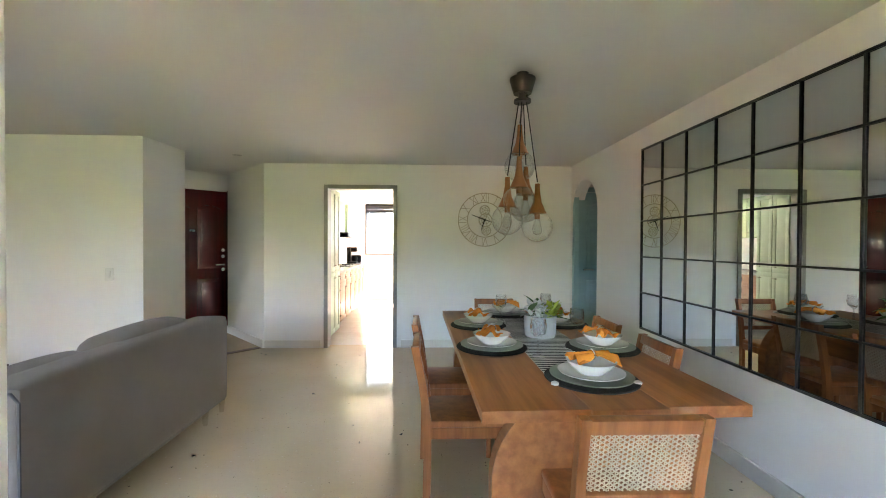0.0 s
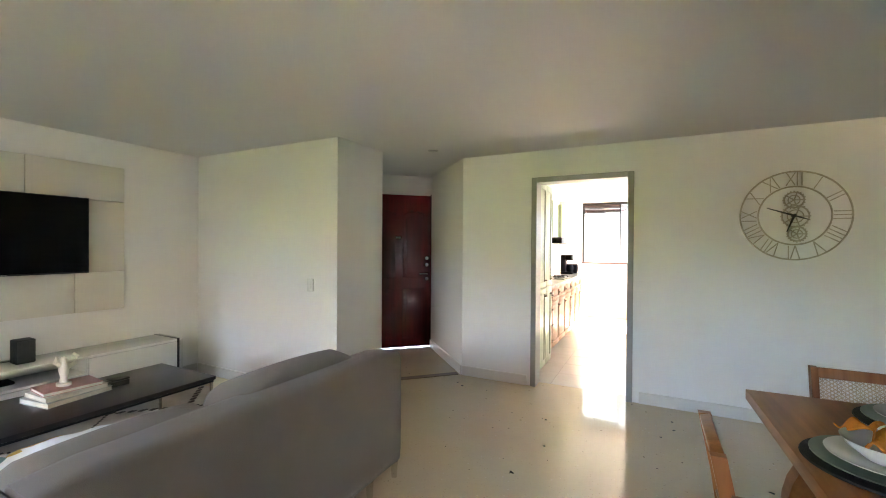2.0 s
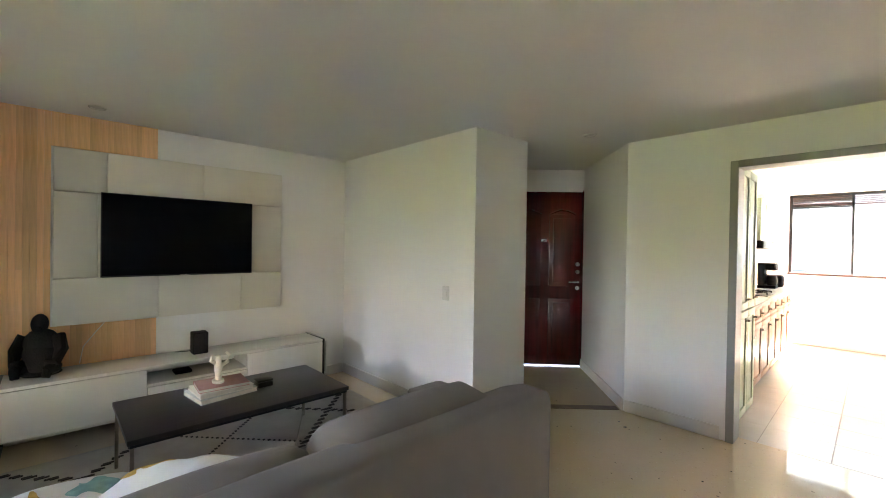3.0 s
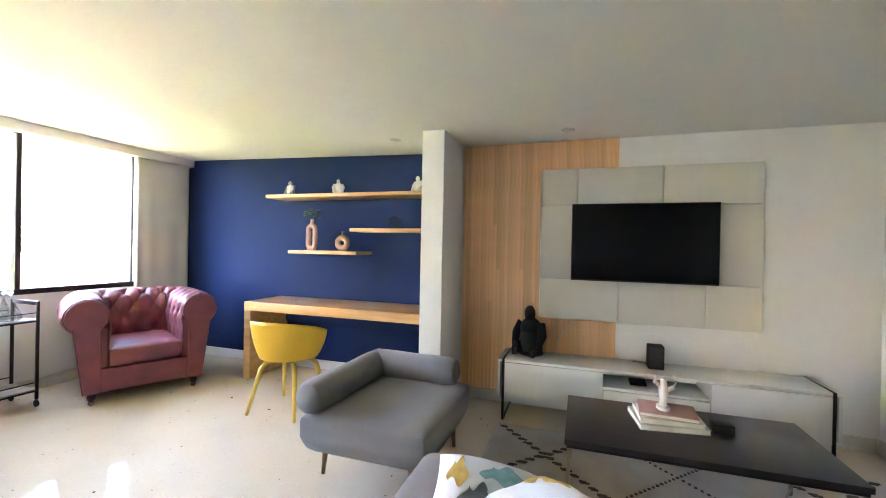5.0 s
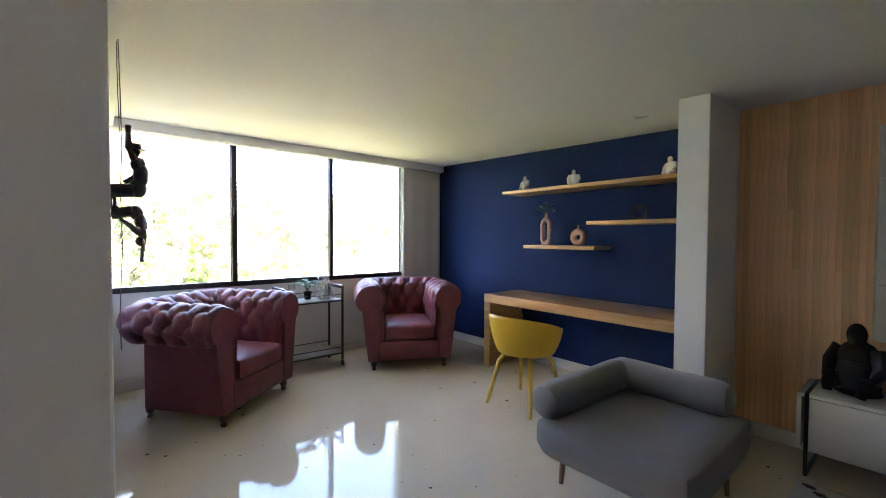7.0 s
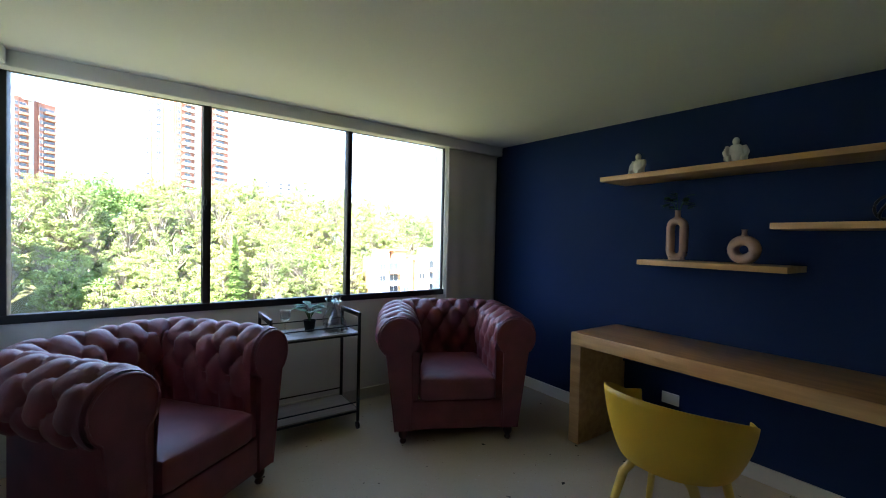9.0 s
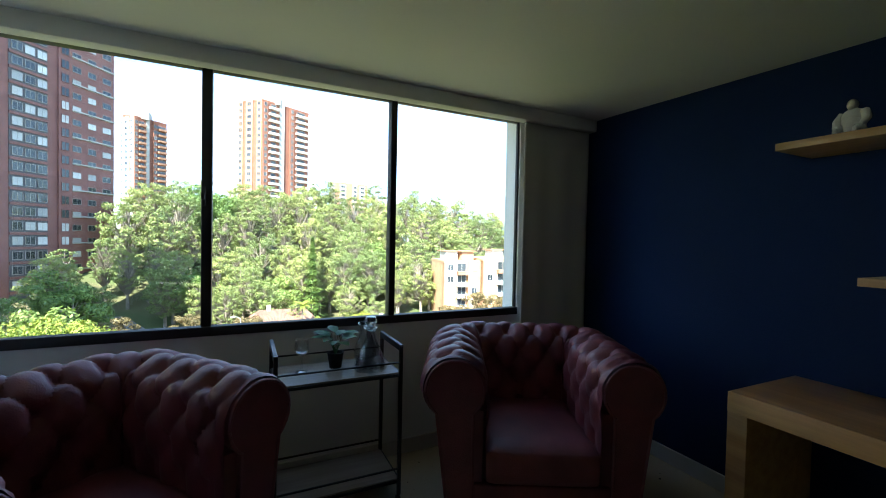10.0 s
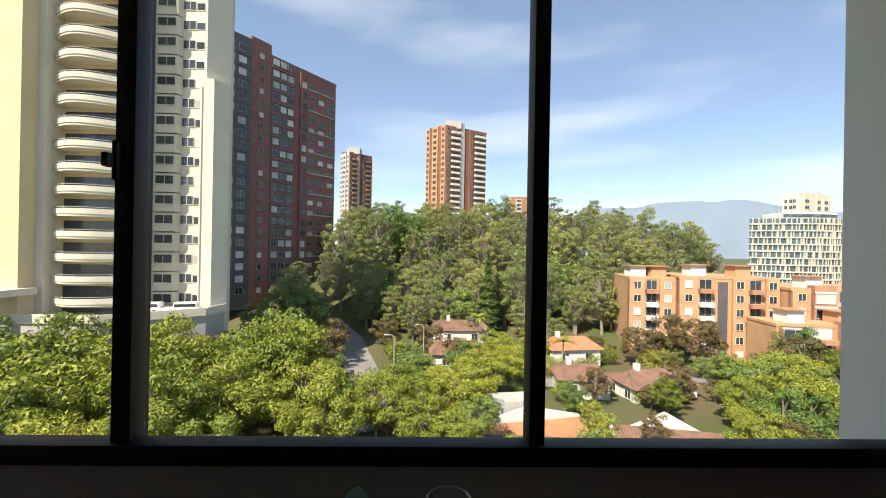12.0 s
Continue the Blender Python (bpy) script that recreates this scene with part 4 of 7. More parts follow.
def throw_pillow(at, w, label, patches):
    t = thing("throw_pillow", label, "pillow", "sofa pillows", at)
    bm = B()

    def f(side):
        def g(u, v):
            a, b = 2 * u - 1, 2 * v - 1
            k = 1 - 0.10 * (a * a * b * b) - 0.07 * ((1 - a * a) * (b * b) + (1 - b * b) * (a * a)) * -1
            h = 0.075 * (max(0, 1 - a ** 4) * max(0, 1 - b ** 4)) ** 0.55
            pin = 1 - 0.09 * (1 - a * a) * abs(b) ** 3
            pin2 = 1 - 0.09 * (1 - b * b) * abs(a) ** 3
            return (a * w / 2 * pin2, b * w / 2 * pin, side * (h + 0.003 * math.sin(9 * a + 4 * b) * (h > 0.01)))
        return g
    grid(bm, 22, 22, f(1)), grid(bm, 22, 22, f(-1))
    bmesh.ops.remove_doubles(bm, verts=bm.verts, dist=0.0005)
    part("cover", bm, PILLOWCLOTH, t)
    for cx, cy, sx, sy, mat in patches:
        bm = B()
        g = f(1)
        grid(bm, 8, 8, lambda u, v: Vector(g(cx + (u - 0.5) * sx * (1 + 0.4 * math.sin(6 * v)), cy + (v - 0.5) * sy * (1 + 0.4 * math.sin(5 * u)))) + Vector((0, 0, 0.0025)))
        part("print", bm, mat, t)


PILLOWCLOTH = material("white_pillow_cotton", (0.76, 0.77, 0.78), 0.9, vary=0.04, scale=5, fine=300, bump=0.25)
MUSTARDP = material("mustard_print", (0.62, 0.40, 0.10), 0.9, vary=0.12, scale=30, fine=300, bump=0.2)
GREYP = material("grey_print", (0.20, 0.19, 0.20), 0.9, vary=0.12, scale=30, fine=300, bump=0.2)
TEALP = material("teal_print", (0.25, 0.48, 0.50), 0.9, vary=0.12, scale=30, fine=300, bump=0.2)
throw_pillow(pose(-1.98, 2.92, 0.575, 4, -14, 36), 0.44, "white cotton pillow with mustard leaf print", [(0.16, 0.7, 0.2, 0.3, MUSTARDP), (0.15, 0.3, 0.15, 0.2, GREYP), (0.35, 0.85, 0.25, 0.15, MUSTARDP)])
throw_pillow(Matrix.Translation((-2.05, 2.77, 0.555)) @ Matrix.Rotation(radians(-12), 4, Vector((0.81, -0.58, 0))) @ pose(0, 0, 0, 0, 0, 189), 0.38, "white cotton pillow with grey and teal print", [(0.3, 0.6, 0.3, 0.25, GREYP), (0.65, 0.4, 0.25, 0.3, TEALP), (0.6, 0.8, 0.3, 0.15, MUSTARDP)])

# daybed seat with two bolsters
cha = thing("chaise_seat", "grey fabric daybed with two bolster rolls", "daybed", at=pose(-3.12, 1.95, 0))
bm = B()
cushion(bm, (-0.49, -0.40, 0.20), (0.44, 0.37, 0.43), 0.012, 0.045)
for v in bm.verts:
    if v.co.z < 0.30:
        k = (0.30 - v.co.z) / 0.13
        v.co.x *= 1 - 0.16 * k
        v.co.y *= 1 - 0.08 * k
part("seat", bm, GREYFAB2, cha)


def bolster(a, b, r):
    a, b = Vector(a), Vector(b)
    L = (b - a).length
    pr = [(0, 0.0), (r * 0.55, 0.004), (r * 0.85, 0.02), (r, 0.055)] + [(r * (1 + 0.02 * math.sin(k)), 0.055 + (L - 0.11) * k / 8) for k in range(1, 8)] + [(r, L - 0.055), (r * 0.85, L - 0.02), (r * 0.55, L - 0.004), (0, L)]
    t = lathe(B(), pr, 28)
    bmesh.ops.transform(t, matrix=Matrix.Translation(a) @ (b - a).to_track_quat("Z", "X").to_matrix().to_4x4(), verts=t.verts)
    return t


part("bolster", bolster((0.42, -0.36, 0.51), (-0.42, -0.34, 0.51), 0.098), GREYFAB2, cha)
part("bolster", bolster((-0.41, -0.40, 0.515), (-0.39, 0.30, 0.515), 0.098), GREYFAB2, cha)
LEGWOOD = wood_material("walnut_leg", (0.26, 0.12, 0.05), (0.18, 0.08, 0.03), 0.35, axis=2)
for x, y in ((0.22, -0.35), (-0.38, -0.34), (0.36, 0.27), (-0.36, 0.27)):
    part("leg", rod(B(), (x * 1.04, y * 1.04, 0), (x, y, 0.21), 0.012, 0.021, 14), LEGWOOD, cha)

# coffee table
ct = thing("coffee_table", "low black topped coffee table with slim metal legs", "coffee table")
CX0, CX1, CY0, CY1, CZ = -3.62, -2.935, 2.98, 4.22, 0.418
part("tabletop", box(B(), (CX0, CY0, CZ - 0.028), (CX1, CY1, CZ), 0.003), DARKTOP, ct)
part("top_frame", box(B(), (CX0 + 0.01, CY0 + 0.01, CZ - 0.045), (CX1 - 0.01, CY1 - 0.01, CZ - 0.0285), 0.002), BLACKMETAL, ct)
for x in (CX0 + 0.012, CX1 - 0.03):
    for y in (CY0 + 0.012, CY1 - 0.03):
        part("leg", box(B(), (x, y, 0.012), (x + 0.018, y + 0.018, CZ - 0.045), 0.002), BRONZE, ct)
part("stretcher", rod(B(), (CX0 + 0.02, CY1 - 0.02, 0.05), (CX1 - 0.1, CY1 - 0.35, 0.02), 0.006), BRONZE, ct)

PAGES = material("paper_pages", (0.66, 0.64, 0.58), 0.85, vary=0.06, scale=10, fine=300, bump=0.2)
PINKC = material("dusty_pink_cover", (0.45, 0.24, 0.22), 0.5, vary=0.05, scale=12, fine=120, bump=0.05)
GREYC = material("grey_green_cover", (0.42, 0.46, 0.44), 0.5, vary=0.05, scale=12, fine=120, bump=0.05)
z = CZ
for w, l, h, a, mat, lab in ((0.27, 0.35, 0.030, 8, GREYC, "large book with grey green cover"), (0.25, 0.32, 0.026, 3, PAGES, "white covered book in a stack"), (0.22, 0.29, 0.022, -4, PINKC, "book with dusty pink cover")):
    bk = thing("book", lab, "book", "books on the coffee table", pose(-3.36, 3.52, z, 0, 0, a))
    bm = B()
    box(bm, (-w / 2, -l / 2, 0), (w / 2, l / 2, 0.003), 0.001), box(bm, (-w / 2, -l / 2, h - 0.003), (w / 2, l / 2, h), 0.001), box(bm, (-w / 2, -l / 2, 0), (-w / 2 + 0.003, l / 2, h), 0.001)
    part("cover", bm, mat, bk)
    part("page_block", box(B(), (-w / 2 + 0.004, -l / 2 + 0.004, 0.003), (w / 2 - 0.004, l / 2 - 0.004, h - 0.003)), PAGES, bk)
    z += h
bm = B()
lathe(bm, [(0, 0), (0.05, 0), (0.05, 0.015), (0.03, 0.02), (0.024, 0.05), (0.034, 0.085), (0.036, 0.11), (0.022, 0.15), (0.02, 0.17), (0.0, 0.18)], 20, (-3.36, 3.50, z), 0.7)
tube(bm, [(-3.36, 3.51, z + 0.10), (-3.35, 3.555, z + 0.13), (-3.35, 3.565, z + 0.17), (-3.355, 3.545, z + 0.19)], [0.014, 0.013, 0.011, 0.008], 8)
tube(bm, [(-3.36, 3.49, z + 0.12), (-3.355, 3.455, z + 0.15), (-3.355, 3.465, z + 0.185)], [0.014, 0.012, 0.008], 8)
tagged(part("sculpture", bm, PLASTER), "small white abstract sculpture on the books", "sculpture")
bx = thing("small_box", "small dark lidded box on the coffee table", "box", at=pose(-3.33, 3.78, CZ))
part("body", box(B(), (-0.045, -0.05, 0), (0.045, 0.05, 0.035), 0.006), DARKTOP, bx)
part("lid", box(B(), (-0.047, -0.052, 0.036), (0.047, 0.052, 0.052), 0.008), DARKTOP, bx)

# rug
RUGW = material("cream_wool_rug", (0.44, 0.40, 0.34), 0.95, vary=0.12, scale=4, fine=240, bump=0.7, second=(0.36, 0.32, 0.27))
RUGB = material("dark_wool_pattern", (0.055, 0.04, 0.035), 0.95, vary=0.2, scale=20, fine=240, bump=0.7)
RX0, RX1, RY0, RY1 = -3.98, -2.35, 2.45, 4.80
rug = thing("rug", "cream wool rug with dark diamond pattern", "rug")
rng = random.Random(9)
bm = B()
grid(bm, 60, 84, lambda u, v: (RX0 + (RX1 - RX0) * u, RY0 + (RY1 - RY0) * v, 0.009 + 0.002 * noise.noise((u * 60, v * 84, 0))))
pile = part("rug_cloth", bm, RUGW, rug)
m = pile.modifiers.new("thickness", "SOLIDIFY")
m.thickness, m.offset = 0.007, -1
bm = B()
NX, NY = 2, 3
dx, dy = (RX1 - RX0) / NX, (RY1 - RY0) / NY
for sgn in (1, -1):
    for k in range(-NX, NX + NY + 1):
        steps = 120
        for s in range(steps):
            u = s / steps
            x = RX0 + (RX1 - RX0) * u
            yv = RY0 + (k + sgn * (u * NX) + (0.5 if sgn < 0 else 0.5) * 0) * dy
            if not (RY0 + 0.03 < yv < RY1 - 0.03):
                continue
            bold = (k + (0 if sgn > 0 else 1)) % 2 == 0
            if bold and s % 4 < 2 or (not bold and s % 2 == 0):
                w = 0.028 if bold else 0.008
                w *= rng.uniform(0.7, 1.2)
                box(bm, (x - 0.012, yv - w, 0.0095), (x + 0.006, yv + w, 0.0135))
tagged(part("pattern", bm, RUGB, rug, smooth=False), kind="stuff")

# television console
con = thing("tv_console", "long white lacquered television console with open bay", "tv console")
KX0, KX1, KY0, KY1, KZ0, KZ1 = -4.45, -4.07, 2.42, 4.66, 0.15, 0.49
bm = B()
box(bm, (KX0, KY0, KZ1 - 0.022), (KX1, KY1, KZ1), 0.003), box(bm, (KX0, KY0, KZ0), (KX1 - 0.004, KY1, KZ0 + 0.02), 0.003)
box(bm, (KX0, KY0, KZ0 + 0.02), (KX1 - 0.004, KY0 + 0.02, KZ1 - 0.022)), box(bm, (KX0, KY1 - 0.02, KZ0 + 0.02), (KX1 - 0.004, KY1, KZ1 - 0.022))
box(bm, (KX0, 3.20, KZ0 + 0.02), (KX1 - 0.02, 3.22, KZ1 - 0.022)), box(bm, (KX0, 3.92, KZ0 + 0.02), (KX1 - 0.02, 3.94, KZ1 - 0.022)), box(bm, (KX0, KY0 + 0.02, KZ0 + 0.02), (KX0 + 0.012, KY1 - 0.02, KZ1 - 0.022))
part("carcass", bm, LACQUER, con)
part("shelf", box(B(), (KX0 + 0.013, 3.222, 0.335), (KX1 - 0.02, 3.918, 0.352), 0.002), LACQUER, con)
for a, b, z0, z1 in ((KY0 + 0.055, 3.215, KZ0 + 0.005, KZ1 - 0.026), (3.925, KY1 - 0.055, KZ0 + 0.005, KZ1 - 0.026), (3.222, 3.918, KZ0 + 0.005, 0.333)):
    part("front", box(B(), (KX1 - 0.018, a, z0), (KX1 + 0.002, b, z1), 0.003), LACQUER, con)
for y in (KY0 + 0.035, KY1 - 0.055):
    bm = B()
    box(bm, (KX1 - 0.006, y, 0.0), (KX1 + 0.004, y + 0.02, KZ1 + 0.003), 0.001), box(bm, (KX0, y, KZ1 + 0.0005), (KX1 + 0.004, y + 0.02, KZ1 + 0.004), 0.001)
    box(bm, (KX0, y, 0.0), (KX0 + 0.01, y + 0.02, KZ0), 0.001), box(bm, (KX0, y, 0.0), (KX1 + 0.004, y + 0.02, 0.008), 0.001)
    part("metal_leg", bm, BLACKMETAL, con)
tv = thing("television", "large flat black television mounted on the wall", "television")
part("body", box(B(), (-4.424, 3.05, 1.2), (-4.355, 3.95, 1.7), 0.01), BLACKMETAL, tv)
part("bezel", box(B(), (-4.36, 2.967, 1.134), (-4.331, 4.032, 1.765), 0.004), BLACKMETAL, tv)
part("screen", box(B(), (-4.332, 2.974, 1.146), (-4.3285, 4.025, 1.758), 0.001), SCREEN, tv)
part("logo_bar", box(B(), (-4.331, 3.47, 1.137), (-4.3285, 3.53, 1.142)), CHROME, tv)
BLK = material("matt_black_plaster", (0.006, 0.0055, 0.006), 0.9, vary=0.2, scale=12, fine=90, bump=0.3)


# seated ape figure, black
def blob(bm, c, r, seg=14):
    t = B()
    bmesh.ops.create_uvsphere(t, u_segments=seg, v_segments=seg // 2 + 2, radius=1.0)
    for v in t.verts:
        v.co = Vector((c[0] + v.co.x * r[0], c[1] + v.co.y * r[1], c[2] + v.co.z * r[2]))
    merge(bm, t)


def ape(at, s, mat, name, label, cat="figurine", group=""):
    bm = B()
    blob(bm, (0, 0, 0.12), (0.085, 0.10, 0.125)), blob(bm, (0.0, 0, 0.20), (0.075, 0.10, 0.085)), blob(bm, (0.02, 0, 0.315), (0.05, 0.045, 0.06)), blob(bm, (0.045, 0, 0.295), (0.028, 0.03, 0.03))
    for sy in (-1, 1):
        tube(bm, [(0, sy * 0.09, 0.24), (0.03, sy * 0.125, 0.16), (0.07, sy * 0.11, 0.09), (0.09, sy * 0.06, 0.10)], [0.04, 0.038, 0.03, 0.02], 9)
        tube(bm, [(0.0, sy * 0.06, 0.05), (0.07, sy * 0.10, 0.07), (0.11, sy * 0.085, 0.05), (0.12, sy * 0.08, 0.015)], [0.05, 0.045, 0.03, 0.022], 9)
    blob(bm, (0.0, 0, 0.02), (0.10, 0.11, 0.02))
    zmin = min(v.co.z for v in bm.verts)
    for v in bm.verts:
        v.co.z -= zmin
        v.co *= s
    ob = part(name, bm, mat)
    ob.matrix_world = at
    return tagged(ob, label, cat, group)


ape(pose(-4.25, 2.66, KZ1, 0, 0, -25) @ Matrix.Diagonal((1, 0.98, 1.12, 1)), 1.0, BLK, "figurine", "black seated ape figurine on the console")
spk = thing("speaker", "small black loudspeaker on the console", "speaker", at=pose(-4.27, 3.60, KZ1))
part("cabinet", box(B(), (-0.055, -0.055, 0), (0.055, 0.055, 0.175), 0.006), BLK, spk)
part("grille", box(B(), (0.053, -0.048, 0.008), (0.060, 0.048, 0.167), 0.004), BLACKMAT, spk)
part("cable", tube(B(), [(-0.05, -0.02, 0.02), (-0.09, -0.06, 0.006), (-0.12, -0.15, 0.006)], 0.003, 6), BLACKMETAL, spk)
bxx = thing("media_box", "small dark media box on the console shelf", "media player", at=pose(-4.27, 3.48, 0.352))
part("case", box(B(), (-0.06, -0.06, 0), (0.06, 0.06, 0.025), 0.008), BLK, bxx)
part("cable", tube(B(), [(-4.452, 2.86, 0.5), (-4.45, 2.88, 0.62), (-4.452, 2.95, 0.72), (-4.452, 3.0, 0.785)], 0.003, 6), LACQUER, tv)

# ---- window bay ----
# desk and shelves
desk = thing("desk", "built-in wooden desk along the blue wall", "desk")
bm = B()
box(bm, (-4.69, -0.232, 0.775), (-4.135, 1.795, 0.789), 0.002)
part("desktop", bm, DESKTOP, desk)
part("front_edge", box(B(), (-4.135, -0.232, 0.70), (-4.125, 1.795, 0.789), 0.002), OAKH, desk)
part("underside", box(B(), (-4.69, -0.232, 0.70), (-4.1355, 1.795, 0.7745), 0.002), OAKH, desk)
part("side_panel", box(B(), (-4.69, -0.232, 0), (-4.127, -0.15, 0.6995), 0.003), OAKH, desk)
part("back_cleat", box(B(), (-4.69, -0.149, 0.52), (-4.66, 1.795, 0.6995), 0.002), BLUE, desk)
for y0, y1, z in ((-0.205, 1.795, 1.916), (0.837, 1.795, 1.559), (0.099, 0.92, 1.324)):
    tagged(part("wall_shelf", box(B(), (-4.705, y0, z - 0.034), (-4.372, y1, z), 0.002), OAKH), "light wooden floating shelf on the blue wall", "shelf", "floating shelves")
for y, a in ((0.02, 0), (0.62, 30), (1.52, -15)):
    ape(pose(-4.50, y, 1.916, 0, 0, a - 10), 0.42, PLASTER, "figurine", "small white seated ape figurine on the shelf", "figurine", "white ape figurines")


def slot_vase(at):
    """A tall bottle vase with a long slot through it."""
    t = thing("vase", "tall taupe ceramic bottle vase with a slot", "vase", at=at)
    bm = B()
    n = 40
    pts = [(0, 0.043 * math.cos(a), 0.145 + (0.075 if math.sin(a) >= 0 else -0.075) + 0.045 * math.sin(a)) for a in np.linspace(0.001, 2 * math.pi + 0.001, n, endpoint=False)]
    tube(bm, pts, 0.026, 12, closed=True)
    box(bm, (-0.03, -0.045, 0), (0.03, 0.045, 0.03), 0.012, 3)
    part("body", bm, TAUPE, t)
    part("neck", lathe(B(), [(0.028, 0.27), (0.018, 0.29), (0.015, 0.325), (0.019, 0.333), (0.012, 0.33), (0.01, 0.29)], 18), TAUPE, t)
    bm, st = B(), B()
    r = random.Random(3)
    for k in range(5):
        a = r.uniform(0, 6.28)
        e = Vector((math.cos(a) * 0.05, math.sin(a) * 0.06, 0.40 + r.uniform(0, 0.05)))
        tube(st, [(0, 0, 0.30), (e.x * 0.4, e.y * 0.4, 0.37), e], 0.0018, 5)
        for j in range(5):
            b = r.uniform(0, 6.28)
            leaf_blade(bm, e - Vector((0, 0, 0.015 * j)), (math.cos(b), math.sin(b), r.uniform(-0.2, 0.7)), 0.05, 0.035, 0.3)
    part("stem", st, LEAFMAT, t)
    part("leaves", bm, LEAFMAT, t)


slot_vase(pose(-4.50, 0.30, 1.324))
t = thing("vase", "round taupe ceramic ring vase", "vase", at=pose(-4.50, 0.68, 1.324))
bm = B()
tube(bm, [(0, 0.055 * math.cos(a), 0.085 + 0.055 * math.sin(a)) for a in np.linspace(0, 2 * math.pi, 32, endpoint=False)], 0.031, 12, closed=True)
part("body", bm, TAUPE, t)
part("neck", lathe(B(), [(0.02, 0.16), (0.014, 0.175), (0.013, 0.198), (0.017, 0.204), (0.010, 0.20), (0.01, 0.17)], 16), TAUPE, t)
bm = B()
for tilt, yaw in ((0, 0), (60, 20), (-55, 70)):
    q = Euler((radians(tilt), radians(yaw * 0.5), radians(yaw))).to_matrix()
    tube(bm, [q @ Vector((0, 0.062 * math.cos(a), 0.062 * math.sin(a))) for a in np.linspace(0, 2 * math.pi, 32, endpoint=False)], 0.007, 7, closed=True)
ob = part("wire_knot", bm, BLACKMETAL)
ob.matrix_world = pose(-4.50, 1.27, 1.559 + 0.066)
tagged(ob, "black metal knot ornament on the shelf", "ornament")
so = thing("wall_socket", "white double wall socket above the skirting", "socket", at=pose(-4.70, 0.20, 0.33))
part("plate", box(B(), (-0.002, -0.06, -0.04), (0.008, 0.06, 0.04), 0.003), LACQUER, so)


# yellow shell chair
def shell_chair(at):
    t = thing("shell_chair", "mustard yellow plastic shell chair with wooden legs", "chair", at=at)
    # local: front towards -x, back towards +x

    def rim(u):
        a = u * radians(128)
        h = 0.775 - 0.115 * min(1, abs(u) * 1.15) ** 2.2
        return a, h

    def f(uu, v):
        u = 2 * uu - 1
        a, h = rim(u)
        flare = 0.025 * max(0, v - 0.4) * 1.6
        if v < 0.4:
            k = v / 0.4
            r = 0.235 * k
            z = 0.435 + 0.02 * k ** 3
        else:
            k = (v - 0.4) / 0.6
            r = 0.235 + 0.05 * math.sin(k * math.pi / 2) + flare
            z = 0.455 + (h - 0.455) * k ** 1.15
        x, y = r * math.cos(a) * 0.98, r * math.sin(a) * 1.0
        if x < 0:
            x *= 0.86
        return (x, y, z)
    bm = B()
    grid(bm, 44, 20, f)

    def g(u, v):
        a = radians(128) + u * radians(104)
        r = 0.235 * v
        x, y = r * math.cos(a) * 0.98 * 0.86, r * math.sin(a)
        return (x - 0.03 * v * math.sin(u * math.pi), y, 0.435 + 0.02 * v ** 3 - 0.03 * (v ** 4) * math.sin(u * math.pi))
    grid(bm, 16, 8, g)
    bmesh.ops.remove_doubles(bm, verts=bm.verts, dist=0.002)
    ob = part("shell", bm, YELLOW, t)
    m = ob.modifiers.new("thickness", "SOLIDIFY")
    m.thickness, m.offset = 0.008, 0
    bm = B()
    tube(bm, [(0.235, 0.225, 0.002), (0.15, 0.16, 0.36), (0.12, 0.13, 0.405), (0.06, 0.06, 0.42), (-0.06, -0.06, 0.42), (-0.12, -0.13, 0.405), (-0.15, -0.16, 0.36), (-0.235, -0.225, 0.002)], [0.014, 0.021, 0.022, 0.018, 0.018, 0.022, 0.021, 0.014], 12)
    part("leg_frame", bm, YELLOWLEG, t)
    bm = B()
    tube(bm, [(0.235, -0.225, 0.002), (0.15, -0.16, 0.36), (0.12, -0.13, 0.41), (0.06, -0.06, 0.425), (-0.06, 0.06, 0.425), (-0.12, 0.13, 0.41), (-0.15, 0.16, 0.36), (-0.235, 0.225, 0.002)], [0.014, 0.021, 0.022, 0.018, 0.018, 0.022, 0.021, 0.014], 12)
    part("leg_frame", bm, YELLOWLEG, t)


shell_chair(pose(-3.64, 0.73, 0, 0, 0, 2))


